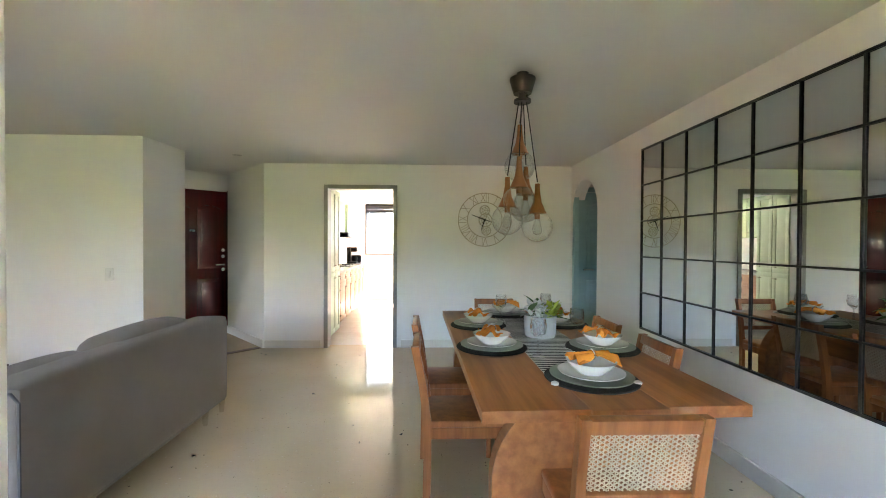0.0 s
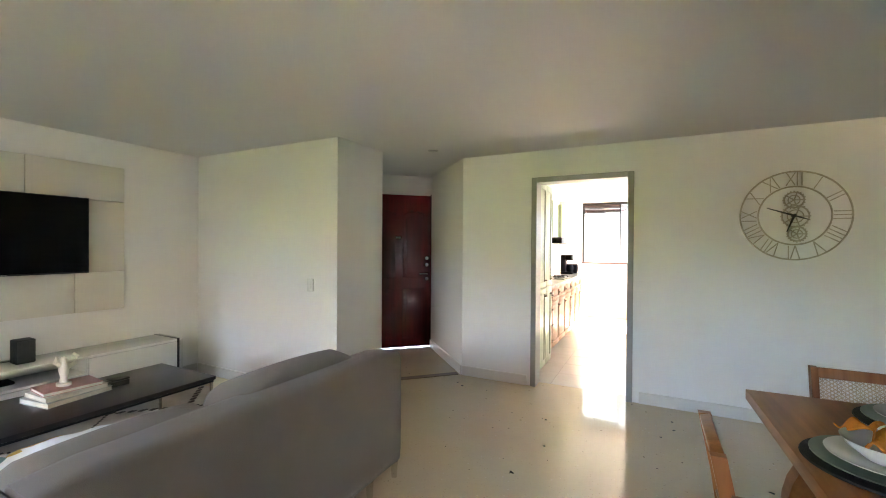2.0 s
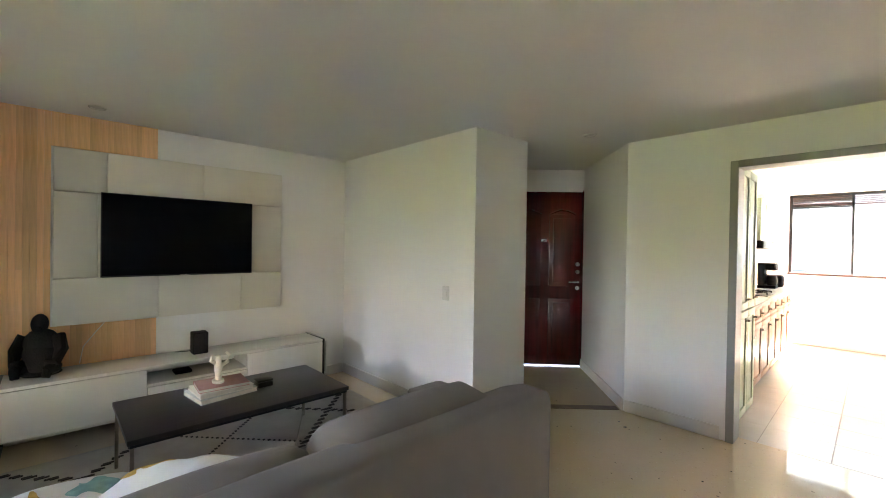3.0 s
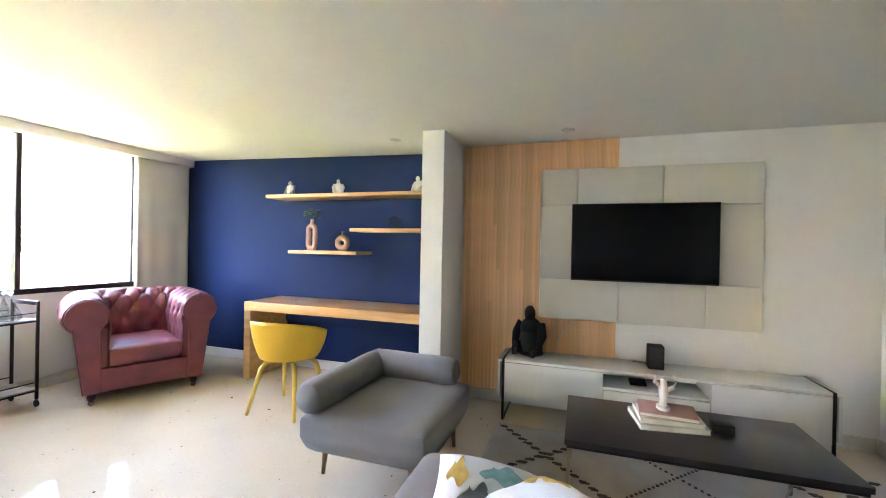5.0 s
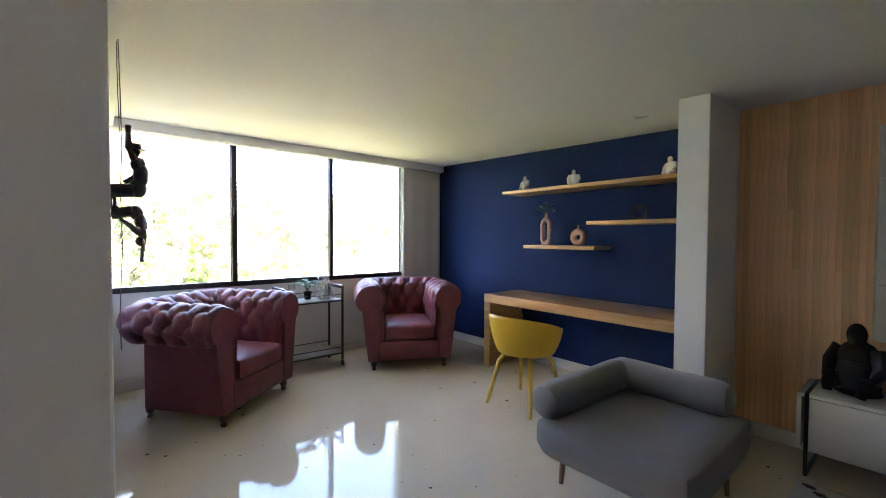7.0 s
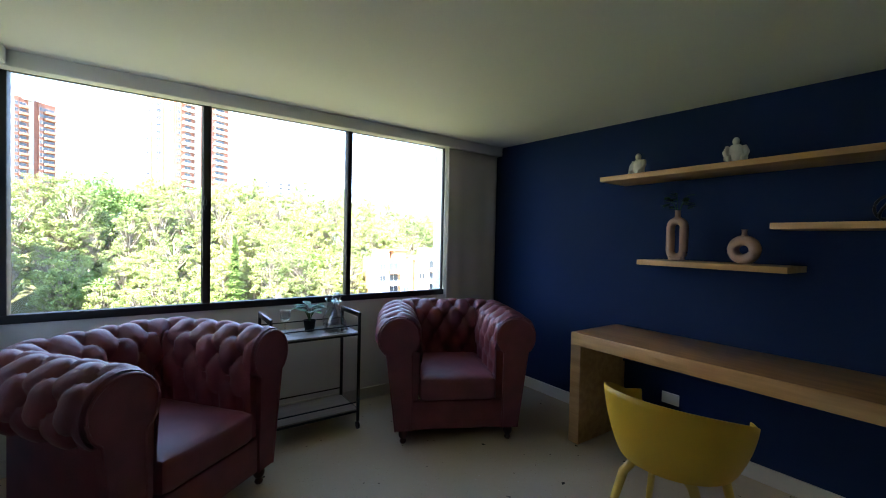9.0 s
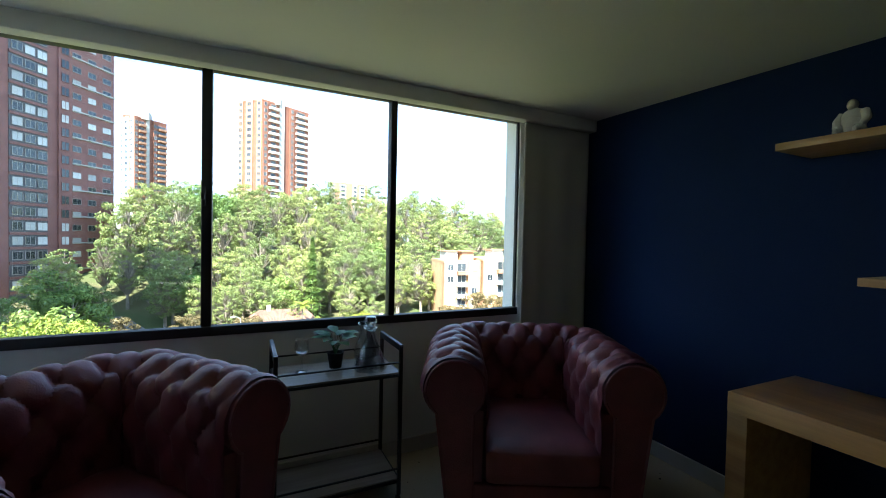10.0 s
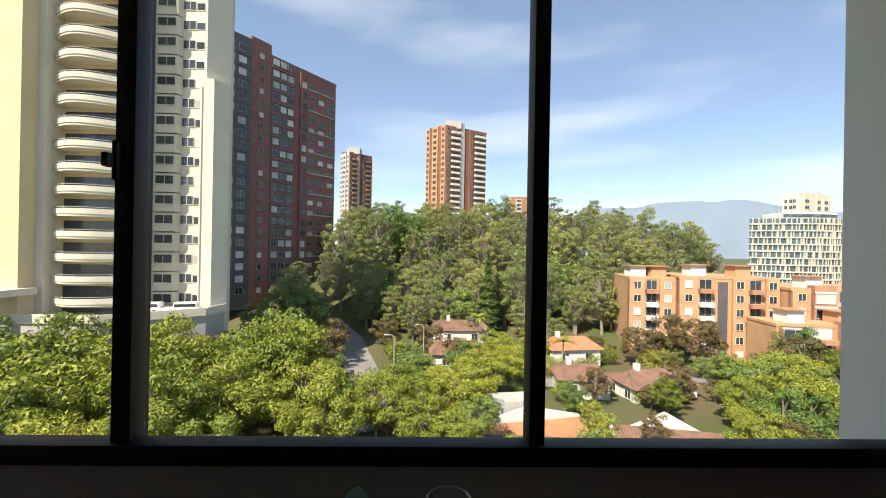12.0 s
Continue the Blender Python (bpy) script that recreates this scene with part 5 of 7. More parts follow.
# tufted club chair
def club_chair(at, label):
    t = thing("tufted_armchair", label, "armchair", "tufted leather armchairs", at)
    HW, YF, YB, RC = 0.378, 0.40, -0.345, 0.13
    path = []
    n1 = 26
    for k in range(n1):
        path.append(((-HW, YF + (YB + RC - YF) * k / n1), (-1, 0)))
    for k in range(12):
        a = math.pi + math.pi / 2 * k / 12
        path.append(((-HW + RC + RC * math.cos(a), YB + RC + RC * math.sin(a)), (math.cos(a), math.sin(a))))
    for k in range(26):
        path.append(((-HW + RC + (2 * HW - 2 * RC) * k / 26, YB), (0, -1)))
    for k in range(12):
        a = -math.pi / 2 + math.pi / 2 * k / 12
        path.append(((HW - RC + RC * math.cos(a), YB + RC + RC * math.sin(a)), (math.cos(a), math.sin(a))))
    for k in range(n1 + 1):
        path.append(((HW, YB + RC + (YF - YB - RC) * k / n1), (1, 0)))
    S = [0.0]
    for (p, _), (q, _) in zip(path, path[1:]):
        S.append(S[-1] + math.dist(p, q))
    RR, ZC = 0.150, 0.742
    prof = [(-0.105, 0.36), (-0.105, 0.44), (-0.108, 0.52), (-0.112, 0.60), (-0.116, 0.66)] + [(0.038 - RR * math.cos(a), ZC + RR * math.sin(a)) for a in np.linspace(-0.25, math.pi + 0.9, 20)] + [(0.05, ZC - 0.14)]
    T = [0.0]
    for p, q in zip(prof, prof[1:]):
        T.append(T[-1] + math.dist(p, q))
    DS, DT = 0.165, 0.135

    def tuft(s, tt):
        best, crease = 0.0, 0.0
        j0 = round(tt / DT)
        for j in (j0 - 1, j0, j0 + 1):
            off = DS / 2 if j % 2 else 0
            i = round((s - off) / DS)
            for ii in (i - 1, i, i + 1):
                d2 = ((s - off - ii * DS) ** 2 + (tt - j * DT) ** 2)
                best = max(best, math.exp(-d2 / (2 * 0.026 ** 2)))
        for sg in (1, -1):
            ph = (s / DS + sg * tt / (2 * DT)) % 1.0
            dd = min(ph, 1 - ph) * DS
            crease = max(crease, math.exp(-dd * dd / (2 * 0.010 ** 2)))
        return 0.040 * best + 0.013 * crease

    bm = B()
    rows = []
    SUB = 2
    samples = []
    for i in range(len(path) - 1):
        for k in range(SUB):
            w = k / SUB
            (p, n0), (q, n1_) = path[i], path[i + 1]
            samples.append((Vector(p).lerp(Vector(q), w), Vector(n0).lerp(Vector(n1_), w).normalized(), S[i] * (1 - w) + S[i + 1] * w))
    samples.append((Vector(path[-1][0]), Vector(path[-1][1]), S[-1]))
    pr = []
    for i in range(len(prof) - 1):
        for k in range(2):
            w = k / 2
            pr.append((prof[i][0] * (1 - w) + prof[i + 1][0] * w, prof[i][1] * (1 - w) + prof[i + 1][1] * w, T[i] * (1 - w) + T[i + 1] * w))
    pr.append((*prof[-1], T[-1]))
    for p, nn, s in samples:
        row = []
        for j, (o, z, tt) in enumerate(pr):
            a, b = pr[max(0, j - 1)], pr[min(len(pr) - 1, j + 1)]
            dx, dz = b[0] - a[0], b[1] - a[1]
            L = math.hypot(dx, dz) or 1
            edge = min(1, min(s, S[-1] - s) / 0.05, tt / 0.06, (T[-1] - tt) / 0.05)
            d = -tuft(s, tt) * max(0, edge) + 0.018 * max(0, edge)
            oo, zz = o + d * (-dz / L), z + d * (dx / L)
            row.append(bm.verts.new((p.x + nn.x * oo, p.y + nn.y * oo, zz)))
        rows.append(row)
    for a, b in zip(rows, rows[1:]):
        for j in range(len(pr) - 1):
            bm.faces.new((a[j], a[j + 1], b[j + 1], b[j]))
    part("tufted_shell", bm, LEATHER, t)
    # outer panels
    bm = B()
    prism(bm, [(-HW - 0.035, YF - 0.01), (-HW + 0.10, YF - 0.01), (-HW + 0.10, YB + 0.02), (HW - 0.10, YB + 0.02), (HW - 0.10, YF - 0.01), (HW + 0.035, YF - 0.01),
               (HW + 0.035, YB + 0.06), (HW - 0.06, YB - 0.035), (-HW + 0.06, YB - 0.035), (-HW - 0.035, YB + 0.06)], 0.09, 0.64)
    part("outer_body", bm, LEATHER, t)
    for sx in (-1, 1):
        bm = B()
        ring = [(sx * HW + 0.036 + 0.138 * math.cos(a), ZC + 0.138 * math.sin(a)) for a in np.linspace(-0.9, math.pi + 0.9, 24)]
        ring = [(sx * HW + 0.055, 0.10)] + ring + [(sx * HW - 0.055, 0.10)]
        ring = [(sx * HW - (x - sx * HW) if sx < 0 else x, z) for x, z in ring]
        lo = [bm.verts.new((x, YF + 0.018, z)) for x, z in ring]
        hi = [bm.verts.new((x, YF - 0.03, z)) for x, z in ring]
        bm.faces.new(lo), bm.faces.new(hi[::-1])
        for k in range(len(ring)):
            bm.faces.new((lo[k], lo[(k + 1) % len(ring)], hi[(k + 1) % len(ring)], hi[k]))
        ap = part("arm_front", bm, LEATHER, t)
        bm = B()
        tube(bm, [(x, YF + 0.018, z) for x, z in ring], 0.007, 7)
        part("piping", bm, LEATHER, ap)
    part("seat_cushion", cushion(B(), (-HW + 0.105, YB + 0.08, 0.30), (HW - 0.105, YF + 0.03, 0.47), 0.015, 0.035), LEATHER, t)
    part("front_rail", box(B(), (-HW + 0.056, YF - 0.05, 0.10), (HW - 0.056, YF + 0.012, 0.30), 0.012, 3), LEATHER, t)
    for x, y in ((-HW, YF - 0.03), (HW, YF - 0.03), (-HW + 0.02, YB + 0.05), (HW - 0.02, YB + 0.05)):
        part("foot", lathe(B(), [(0, 0), (0.018, 0.0), (0.024, 0.012), (0.016, 0.03), (0.03, 0.05), (0.032, 0.07), (0.024, 0.095), (0, 0.095)], 16, (x, y, 0)), FOOTWOOD, t)


FOOTWOOD = wood_material("dark_turned_wood", (0.10, 0.035, 0.03), (0.06, 0.02, 0.02), 0.35, axis=2)
club_chair(pose(-1.645, -0.93, 0, 0, 0, math.degrees(math.atan2(0.78, -0.62)) - 90), "tufted oxblood leather club chair by the curtain")
club_chair(pose(-3.61, -1.00, 0, 0, 0, math.degrees(math.atan2(0.89, 0.455)) - 90), "tufted oxblood leather club chair by the blue wall")

# bar cart
cart = thing("bar_cart", "black metal bar cart with two wooden trays", "bar cart")
AX0, AX1, AY0, AY1 = -2.935, -2.29, -1.56, -1.20
CARTWOOD = wood_material("grey_oak_tray", (0.34, 0.28, 0.22), (0.25, 0.20, 0.16), 0.4, axis=0)
for z in (0.725, 0.15):
    part("tray", box(B(), (AX0 + 0.012, AY0 + 0.012, z - 0.022), (AX1 - 0.012, AY1 - 0.012, z), 0.003), CARTWOOD, cart)
    for y in (AY0 + 0.006, AY1 - 0.006):
        part("gallery_rail", box(B(), (AX0 + 0.02, y - 0.004, z + 0.05), (AX1 - 0.02, y + 0.004, z + 0.058)), BLACKMETAL, cart)
        part("tray_rail", box(B(), (AX0 + 0.02, y - 0.005, z - 0.022), (AX1 - 0.02, y + 0.005, z - 0.008)), BLACKMETAL, cart)
for x in (AX0, AX1 - 0.02):
    for y in (AY0, AY1 - 0.02):
        part("post", box(B(), (x, y, 0.06), (x + 0.02, y + 0.02, 0.875), 0.003), BLACKMETAL, cart)
        part("caster", rod(B(), (x + 0.004, y + 0.01, 0.028), (x + 0.018, y + 0.01, 0.028), 0.028, seg=18), BLACKMETAL, cart)
    part("handle", box(B(), (x, AY0 + 0.02, 0.84), (x + 0.02, AY1 - 0.02, 0.875), 0.003), BLACKMETAL, cart)
    part("lower_bar", box(B(), (x + 0.004, AY0 + 0.02, 0.70), (x + 0.016, AY1 - 0.02, 0.722), 0.002), BLACKMETAL, cart)
    part("lower_bar", box(B(), (x + 0.004, AY0 + 0.02, 0.126), (x + 0.016, AY1 - 0.02, 0.148), 0.002), BLACKMETAL, cart)
wine_glass(-2.44, -1.40, 0.725, 0.92, "gold rimmed stemmed glass on the cart")
pl = thing("potted_plant", "small green leafy plant in a black pot", "houseplant", at=pose(-2.62, -1.42, 0.725))
part("pot", lathe(B(), [(0, 0.001), (0.032, 0.001), (0.043, 0.075), (0.045, 0.085), (0.038, 0.085), (0.036, 0.07), (0, 0.07)], 22), BLK, pl)
bm, st = B(), B()
r = random.Random(11)
for k in range(15):
    a = k * 2.4
    e = r.uniform(0.15, 1.0)
    tip = Vector((math.cos(a) * 0.05 * (1.3 - e), math.sin(a) * 0.05 * (1.3 - e), 0.13 + 0.07 * e))
    tube(st, [(0, 0, 0.065), (tip.x * 0.4, tip.y * 0.4, 0.11), tip], 0.002, 5)
    leaf_blade(bm, tip, (math.cos(a), math.sin(a), 0.25 + 0.3 * e), 0.095, 0.06, 0.35)
part("stem", st, LEAFMAT, pl)
part("leaves", bm, LEAFMAT, pl)
dec = thing("decanter", "clear glass decanter with a stopper", "decanter", at=pose(-2.79, -1.33, 0.725) @ Matrix.Diagonal((1.4, 1.4, 1.08, 1)))
part("bottle", lathe(B(), [(0, 0.001), (0.062, 0.001), (0.066, 0.012), (0.05, 0.07), (0.022, 0.15), (0.017, 0.19), (0.026, 0.21), (0.024, 0.21), (0.014, 0.19), (0.018, 0.15), (0.045, 0.07), (0.058, 0.015), (0, 0.012)], 28), CLEAR, dec)
part("stopper", lathe(B(), [(0, 0.19), (0.013, 0.195), (0.014, 0.215), (0.02, 0.225), (0.026, 0.245), (0.018, 0.265), (0, 0.27)], 18), CLEAR, dec)
pit = thing("pitcher", "clear glass pitcher with a flared lip", "pitcher", at=pose(-2.80, -1.47, 0.725))
part("jug", lathe(B(), [(0, 0.001), (0.045, 0.001), (0.062, 0.03), (0.066, 0.07), (0.045, 0.13), (0.03, 0.17), (0.036, 0.21), (0.044, 0.225), (0.041, 0.224), (0.028, 0.172), (0.042, 0.13), (0.062, 0.07), (0.056, 0.03), (0, 0.008)], 28), CLEAR, pit)

# climbing figures on a rope
cl = B()


def climber(bm, m, hat):
    """A seated, hanging figure: bent back, thighs forward, shins tucked, one arm up to the rope."""
    t = B()
    blob(t, (-0.004, 0, -0.02), (0.030, 0.036, 0.036)), blob(t, (-0.012, 0, 0.03), (0.026, 0.034, 0.045)), blob(t, (0.0, 0, 0.07), (0.024, 0.038, 0.03)), blob(t, (0.016, 0, 0.118), (0.019, 0.017, 0.023))
    for sy in (-1, 1):
        tube(t, [(0, sy * 0.02, -0.03), (0.05, sy * 0.03, -0.034), (0.098, sy * 0.028, -0.04 + 0.012 * sy), (0.085, sy * 0.024, -0.085), (0.07, sy * 0.02, -0.125), (0.09, sy * 0.02, -0.132)], [0.026, 0.024, 0.019, 0.016, 0.010, 0.008], 9)
    tube(t, [(0.0, 0.032, 0.085), (0.02, 0.04, 0.13), (0.035, 0.015, 0.20), (0.038, 0.01, 0.215)], [0.015, 0.012, 0.009, 0.011], 8)
    tube(t, [(0, -0.034, 0.08), (0.02, -0.048, 0.035), (0.055, -0.028, 0.0)], [0.015, 0.012, 0.009], 8)
    if hat:
        lathe(t, [(0, 0.152), (0.017, 0.150), (0.019, 0.136), (0.034, 0.134), (0.034, 0.130), (0, 0.130)], 16, (0.014, 0, 0))
    merge(bm, t, m)


climber(cl, pose(-1.035, 0.42, 1.655, 0, -4, -25) @ Matrix.Scale(1.25, 4), True)
climber(cl, pose(-1.03, 0.42, 1.49, 180, 14, -25) @ Matrix.Scale(1.0, 4), False)
tube(cl, [(-0.97, 0.40, 2.37), (-0.975, 0.41, 2.1), (-0.978, 0.415, 1.83), (-0.97, 0.42, 1.6), (-0.975, 0.42, 1.35), (-0.96, 0.43, 1.0), (-0.965, 0.43, 0.85)], 0.0025, 6)
tube(cl, [(-0.965, 0.37, 2.37), (-0.967, 0.385, 2.1), (-0.972, 0.40, 1.84)], 0.002, 6)
tagged(part("hanging_statuette", cl, material("bronze_resin", (0.14, 0.115, 0.12), 0.4, metal=0.3, vary=0.2, scale=20, fine=90, bump=0.2)), "two bronze climbing figures hung on a rope", "statuette")

# ---- kitchen ----
KCAB = wood_material("kitchen_cabinet_wood", (0.33, 0.17, 0.085), (0.25, 0.12, 0.06), 0.4, axis=2)
PALEC = material("pale_cabinet_paint", (0.62, 0.62, 0.58), 0.4, vary=0.03, scale=4, fine=80, bump=0.03)
TALLG = material("sage_green_cabinet_paint", (0.36, 0.45, 0.31), 0.35, vary=0.03, scale=4, fine=80, bump=0.03)
GREENC = material("pale_green_cabinet_paint", (0.50, 0.60, 0.38), 0.4, vary=0.03, scale=4, fine=80, bump=0.03)
STONE = material("light_stone_counter", (0.55, 0.52, 0.48), 0.2, vary=0.12, scale=8, fine=90, bump=0.02)


def shaker_unit(name, label, x0, x1, y0, y1, z0, z1, mat, splits, cat="kitchen cabinet"):
    """A cabinet unit against the west wall, with framed doors towards +x."""
    t = thing(name, label, cat, "kitchen cabinets", pose(0, 0, 0))
    part("body", box(B(), (x0, y0, z0), (x1 - 0.02, y1, z1), 0.002), mat, t)
    for za, zb in splits:
        dr = part("door", box(B(), (x1 - 0.0195, y0 + 0.004, za), (x1 - 0.008, y1 - 0.004, zb), 0.002), mat, t)
        bm = B()
        w = min(0.06, (zb - za) * 0.25)
        box(bm, (x1 - 0.008, y0 + 0.004, za), (x1, y1 - 0.004, za + w), 0.002), box(bm, (x1 - 0.008, y0 + 0.004, zb - w), (x1, y1 - 0.004, zb), 0.002)
        box(bm, (x1 - 0.008, y0 + 0.004, za + w), (x1, y0 + 0.06, zb - w), 0.002), box(bm, (x1 - 0.008, y1 - 0.06, za + w), (x1, y1 - 0.004, zb - w), 0.002)
        part("door_rail", bm, mat, dr)
        zh = (za + zb) / 2 if zb - za < 0.3 else (zb - 0.08 if z0 < 1.2 and zb < 1.0 else za + 0.08)
        bm = B()
        tube(bm, [(x1, y1 - 0.09, zh), (x1 + 0.025, y1 - 0.08, zh), (x1 + 0.025, y1 - 0.03, zh), (x1, y1 - 0.02, zh)], 0.005, 6)
        part("handle", bm, BRONZE, dr)


for y0, y1 in ((6.52, 6.80), (6.80, 7.08)):
    shaker_unit("tall_cabinet", "tall sage green painted kitchen cabinet", -1.795, -1.115, y0, y1, 0.1, 2.05, TALLG, [(0.1, 0.93), (0.94, 2.05)])
y = 7.09
k = 0
while y < 10.2:
    sp = [(0.1, 0.3), (0.305, 0.5), (0.505, 0.69), (0.695, 0.86)] if k == 0 else [(0.1, 0.69), (0.695, 0.86)]
    shaker_unit("base_cabinet", "wooden kitchen base cabinet with framed doors", -1.795, -1.20, y, y + 0.445, 0.1, 0.865, KCAB, sp)
    y += 0.447
    k += 1
ctop = thing("worktop", "light stone kitchen worktop", "worktop")
part("slab", box(B(), (-1.797, 7.085, 0.866), (-1.17, 10.22, 0.905), 0.004), STONE, ctop)
for k, y in enumerate((7.25, 7.70, 8.15, 9.4, 9.85)):
    shaker_unit("wall_cabinet", "pale green kitchen wall cabinet", -1.797, -1.45, y, y + 0.445, 1.45, 2.1, GREENC, [(1.45, 2.1)])
hob = thing("gas_hob", "black gas hob set in the worktop", "hob", at=pose(-1.47, 8.7, 0.905))
part("plate", box(B(), (-0.25, -0.29, 0), (0.25, 0.29, 0.008), 0.003), BLACKMETAL, hob)
for x in (-0.12, 0.12):
    for yy in (-0.14, 0.14):
        bm = B()
        tube(bm, [(x + 0.07 * math.cos(a), yy + 0.07 * math.sin(a), 0.03) for a in np.linspace(0, 2 * math.pi, 17)[:-1]], 0.006, 6, closed=True)
        for a in range(4):
            rod(bm, (x, yy, 0.03), (x + 0.1 * math.cos(a * 1.571), yy + 0.1 * math.sin(a * 1.571), 0.03), 0.005), rod(bm, (x + 0.1 * math.cos(a * 1.571), yy + 0.1 * math.sin(a * 1.571), 0.007), (x + 0.1 * math.cos(a * 1.571), yy + 0.1 * math.sin(a * 1.571), 0.033), 0.005)
        part("burner_grate", bm, BLACKMETAL, hob)
hood = thing("cooker_hood", "dark cooker hood over the hob", "cooker hood", at=pose(-1.55, 8.88, 1.43))
part("canopy", box(B(), (-0.24, -0.28, 0.0), (0.26, 0.28, 0.10), 0.03), BLACKMETAL, hood)
part("flue", box(B(), (-0.24, -0.2, 0.101), (0.1, 0.2, 0.67), 0.004), GREENC, hood)
cof = thing("coffee_maker", "black coffee maker on the worktop", "coffee maker", at=pose(-1.42, 9.75, 0.905))
part("body", box(B(), (-0.10, -0.09, 0), (0.10, 0.09, 0.04), 0.01), BLK, cof)
part("tower", box(B(), (-0.10, -0.09, 0.041), (-0.02, 0.09, 0.34), 0.012), BLK, cof)
part("head", box(B(), (-0.019, -0.09, 0.24), (0.10, 0.09, 0.34), 0.015), BLK, cof)
part("jug", lathe(B(), [(0, 0.001), (0.055, 0.001), (0.065, 0.06), (0.05, 0.13), (0, 0.13)], 20, (0.045, 0, 0.042)), BLK, cof)
toa = thing("toaster", "dark toaster on the worktop", "toaster", at=pose(-1.42, 10.08, 0.905))
part("body", box(B(), (-0.13, -0.08, 0), (0.13, 0.08, 0.17), 0.03, 3), BLK, toa)
part("lever", box(B(), (0.13, -0.02, 0.10), (0.15, 0.02, 0.12), 0.004), CHROME, toa)
kw = tagged(new("window_2"), "kitchen window with dark frame and louvre", "window", "", "structure")
bm = B()
for lo, hi in (((-1.35, 11.02, 1.05), (1.0, 11.08, 1.09)), ((-1.35, 11.02, 2.23), (1.0, 11.08, 2.27)), ((-1.35, 11.02, 1.05), (-1.31, 11.08, 2.27)), ((0.96, 11.02, 1.05), (1.0, 11.08, 2.27)), ((-0.66, 11.02, 1.05), (-0.63, 11.08, 2.27)), ((-1.31, 11.02, 2.06), (-0.66, 11.08, 2.08))):
    box(bm, lo, hi, 0.003)
part("window_frame", bm, ALU, kw)
for k in range(5):
    part("louvre", box(B(), (-1.31, -0.02, -0.002), (-0.66, 0.02, 0.002)), ALU, kw, at=pose(0, 11.05, 2.095 + k * 0.032, 35))
for a, b in ((-1.31, -0.66), (-0.63, 0.96)):
    p = part("pane", box(B(), (a, 11.045, 1.09), (b, 11.05, 2.06 if a < -1 else 2.23)), PANE, kw)
    p.visible_shadow = False
KTILE = material("pale_kitchen_tile", (0.60, 0.57, 0.52), 0.18, vary=0.03, scale=3, fine=60, bump=0.01, per_object=0.03)
kf = tagged(part("floor_kitchen", box(B(), (-1.95, 6.471, -0.2), (1.35, 11.15, -0.004)), material("tile_grout", (0.30, 0.28, 0.26), 0.9), smooth=False), "pale square kitchen floor tiles", "floor", "", "structure")
TW = 0.40
me = mesh_of("tile", box(B(), (0.002, 0.002, -0.003), (TW - 0.002, TW - 0.002, 0.0), 0.0015, 1), KTILE, smooth=False)
for i in range(8):
    for j in range(11):
        share("tile", me, kf, pose(-1.79 + i * TW, 6.475 + j * TW, 0))

# ---- outside: ground, roads, trees, houses, towers ----
def smooth(a, b, x):
    t = min(1.0, max(0.0, (x - a) / (b - a)))
    return t * t * (3 - 2 * t)


def ground_z(x, y):
    d = -y
    hill = 19.0 * smooth(82, 150, d) * smooth(-150, -70, x) * (1 - smooth(40, 120, x) * 0.3)
    far = 8.0 * smooth(150, 400, d)
    return -19.5 + hill + far + 0.6 * noise.noise((x * 0.05, y * 0.05, 0.3))


GRASS = material("grass_and_earth", (0.060, 0.085, 0.022), 0.95, vary=0.2, scale=0.08, fine=1.5, bump=0.5, second=(0.11, 0.09, 0.045))
ASPHALT = material("asphalt", (0.24, 0.225, 0.21), 0.9, vary=0.1, scale=0.3, fine=6, bump=0.2)
bm = B()
grid(bm, 90, 90, lambda u, v: (-420 + 700 * u, 60 - 560 * v, ground_z(-420 + 700 * u, 60 - 560 * v)))
verge = [(-6000, 400), (6000, 400), (6000, -6000), (-6000, -6000)]
f = bm.faces.new([bm.verts.new((x, y, -30)) for x, y in verge])
structure("ground", bm, GRASS, "sloping green ground below the building", "ground", smooth=True)


def ribbon(name, pts, w, mat, label, cat):
    bm = B()
    n = 40
    P = []
    for k in range(n + 1):
        s = k / n * (len(pts) - 1)
        i = min(int(s), len(pts) - 2)
        P.append(Vector(pts[i]).lerp(Vector(pts[i + 1]), s - i))
    prev = None
    for k, p in enumerate(P):
        d = (P[min(k + 1, n)] - P[max(k - 1, 0)]).normalized()
        s = Vector((-d.y, d.x))
        row = []
        for j in range(5):
            q = p + s * w * (j / 4 - 0.5)
            row.append(bm.verts.new((q.x, q.y, ground_z(q.x, q.y) + 0.15)))
        if prev:
            for j in range(4):
                bm.faces.new((prev[j], prev[j + 1], row[j + 1], row[j]))
        prev = row
    structure(name, bm, mat, label, cat, smooth=True)


ribbon("road", [(3, -48), (6.8, -64), (10.3, -77), (14.5, -90), (21, -99), (40, -94)], 5.6, ASPHALT, "grey asphalt street between the trees", "road")
ribbon("road_2", [(-18, -66), (-30, -68), (-42, -70), (-60, -64)], 4.5, ASPHALT, "grey asphalt lane between the houses", "road")

# mountains on the horizon; the haze of distance is put into their base colour
HAZE_TINT = material("haze_tinted_mountain", (0.17, 0.225, 0.285), 1.0, vary=0.05, scale=0.004, fine=0.02, bump=0.0)
bm = B()


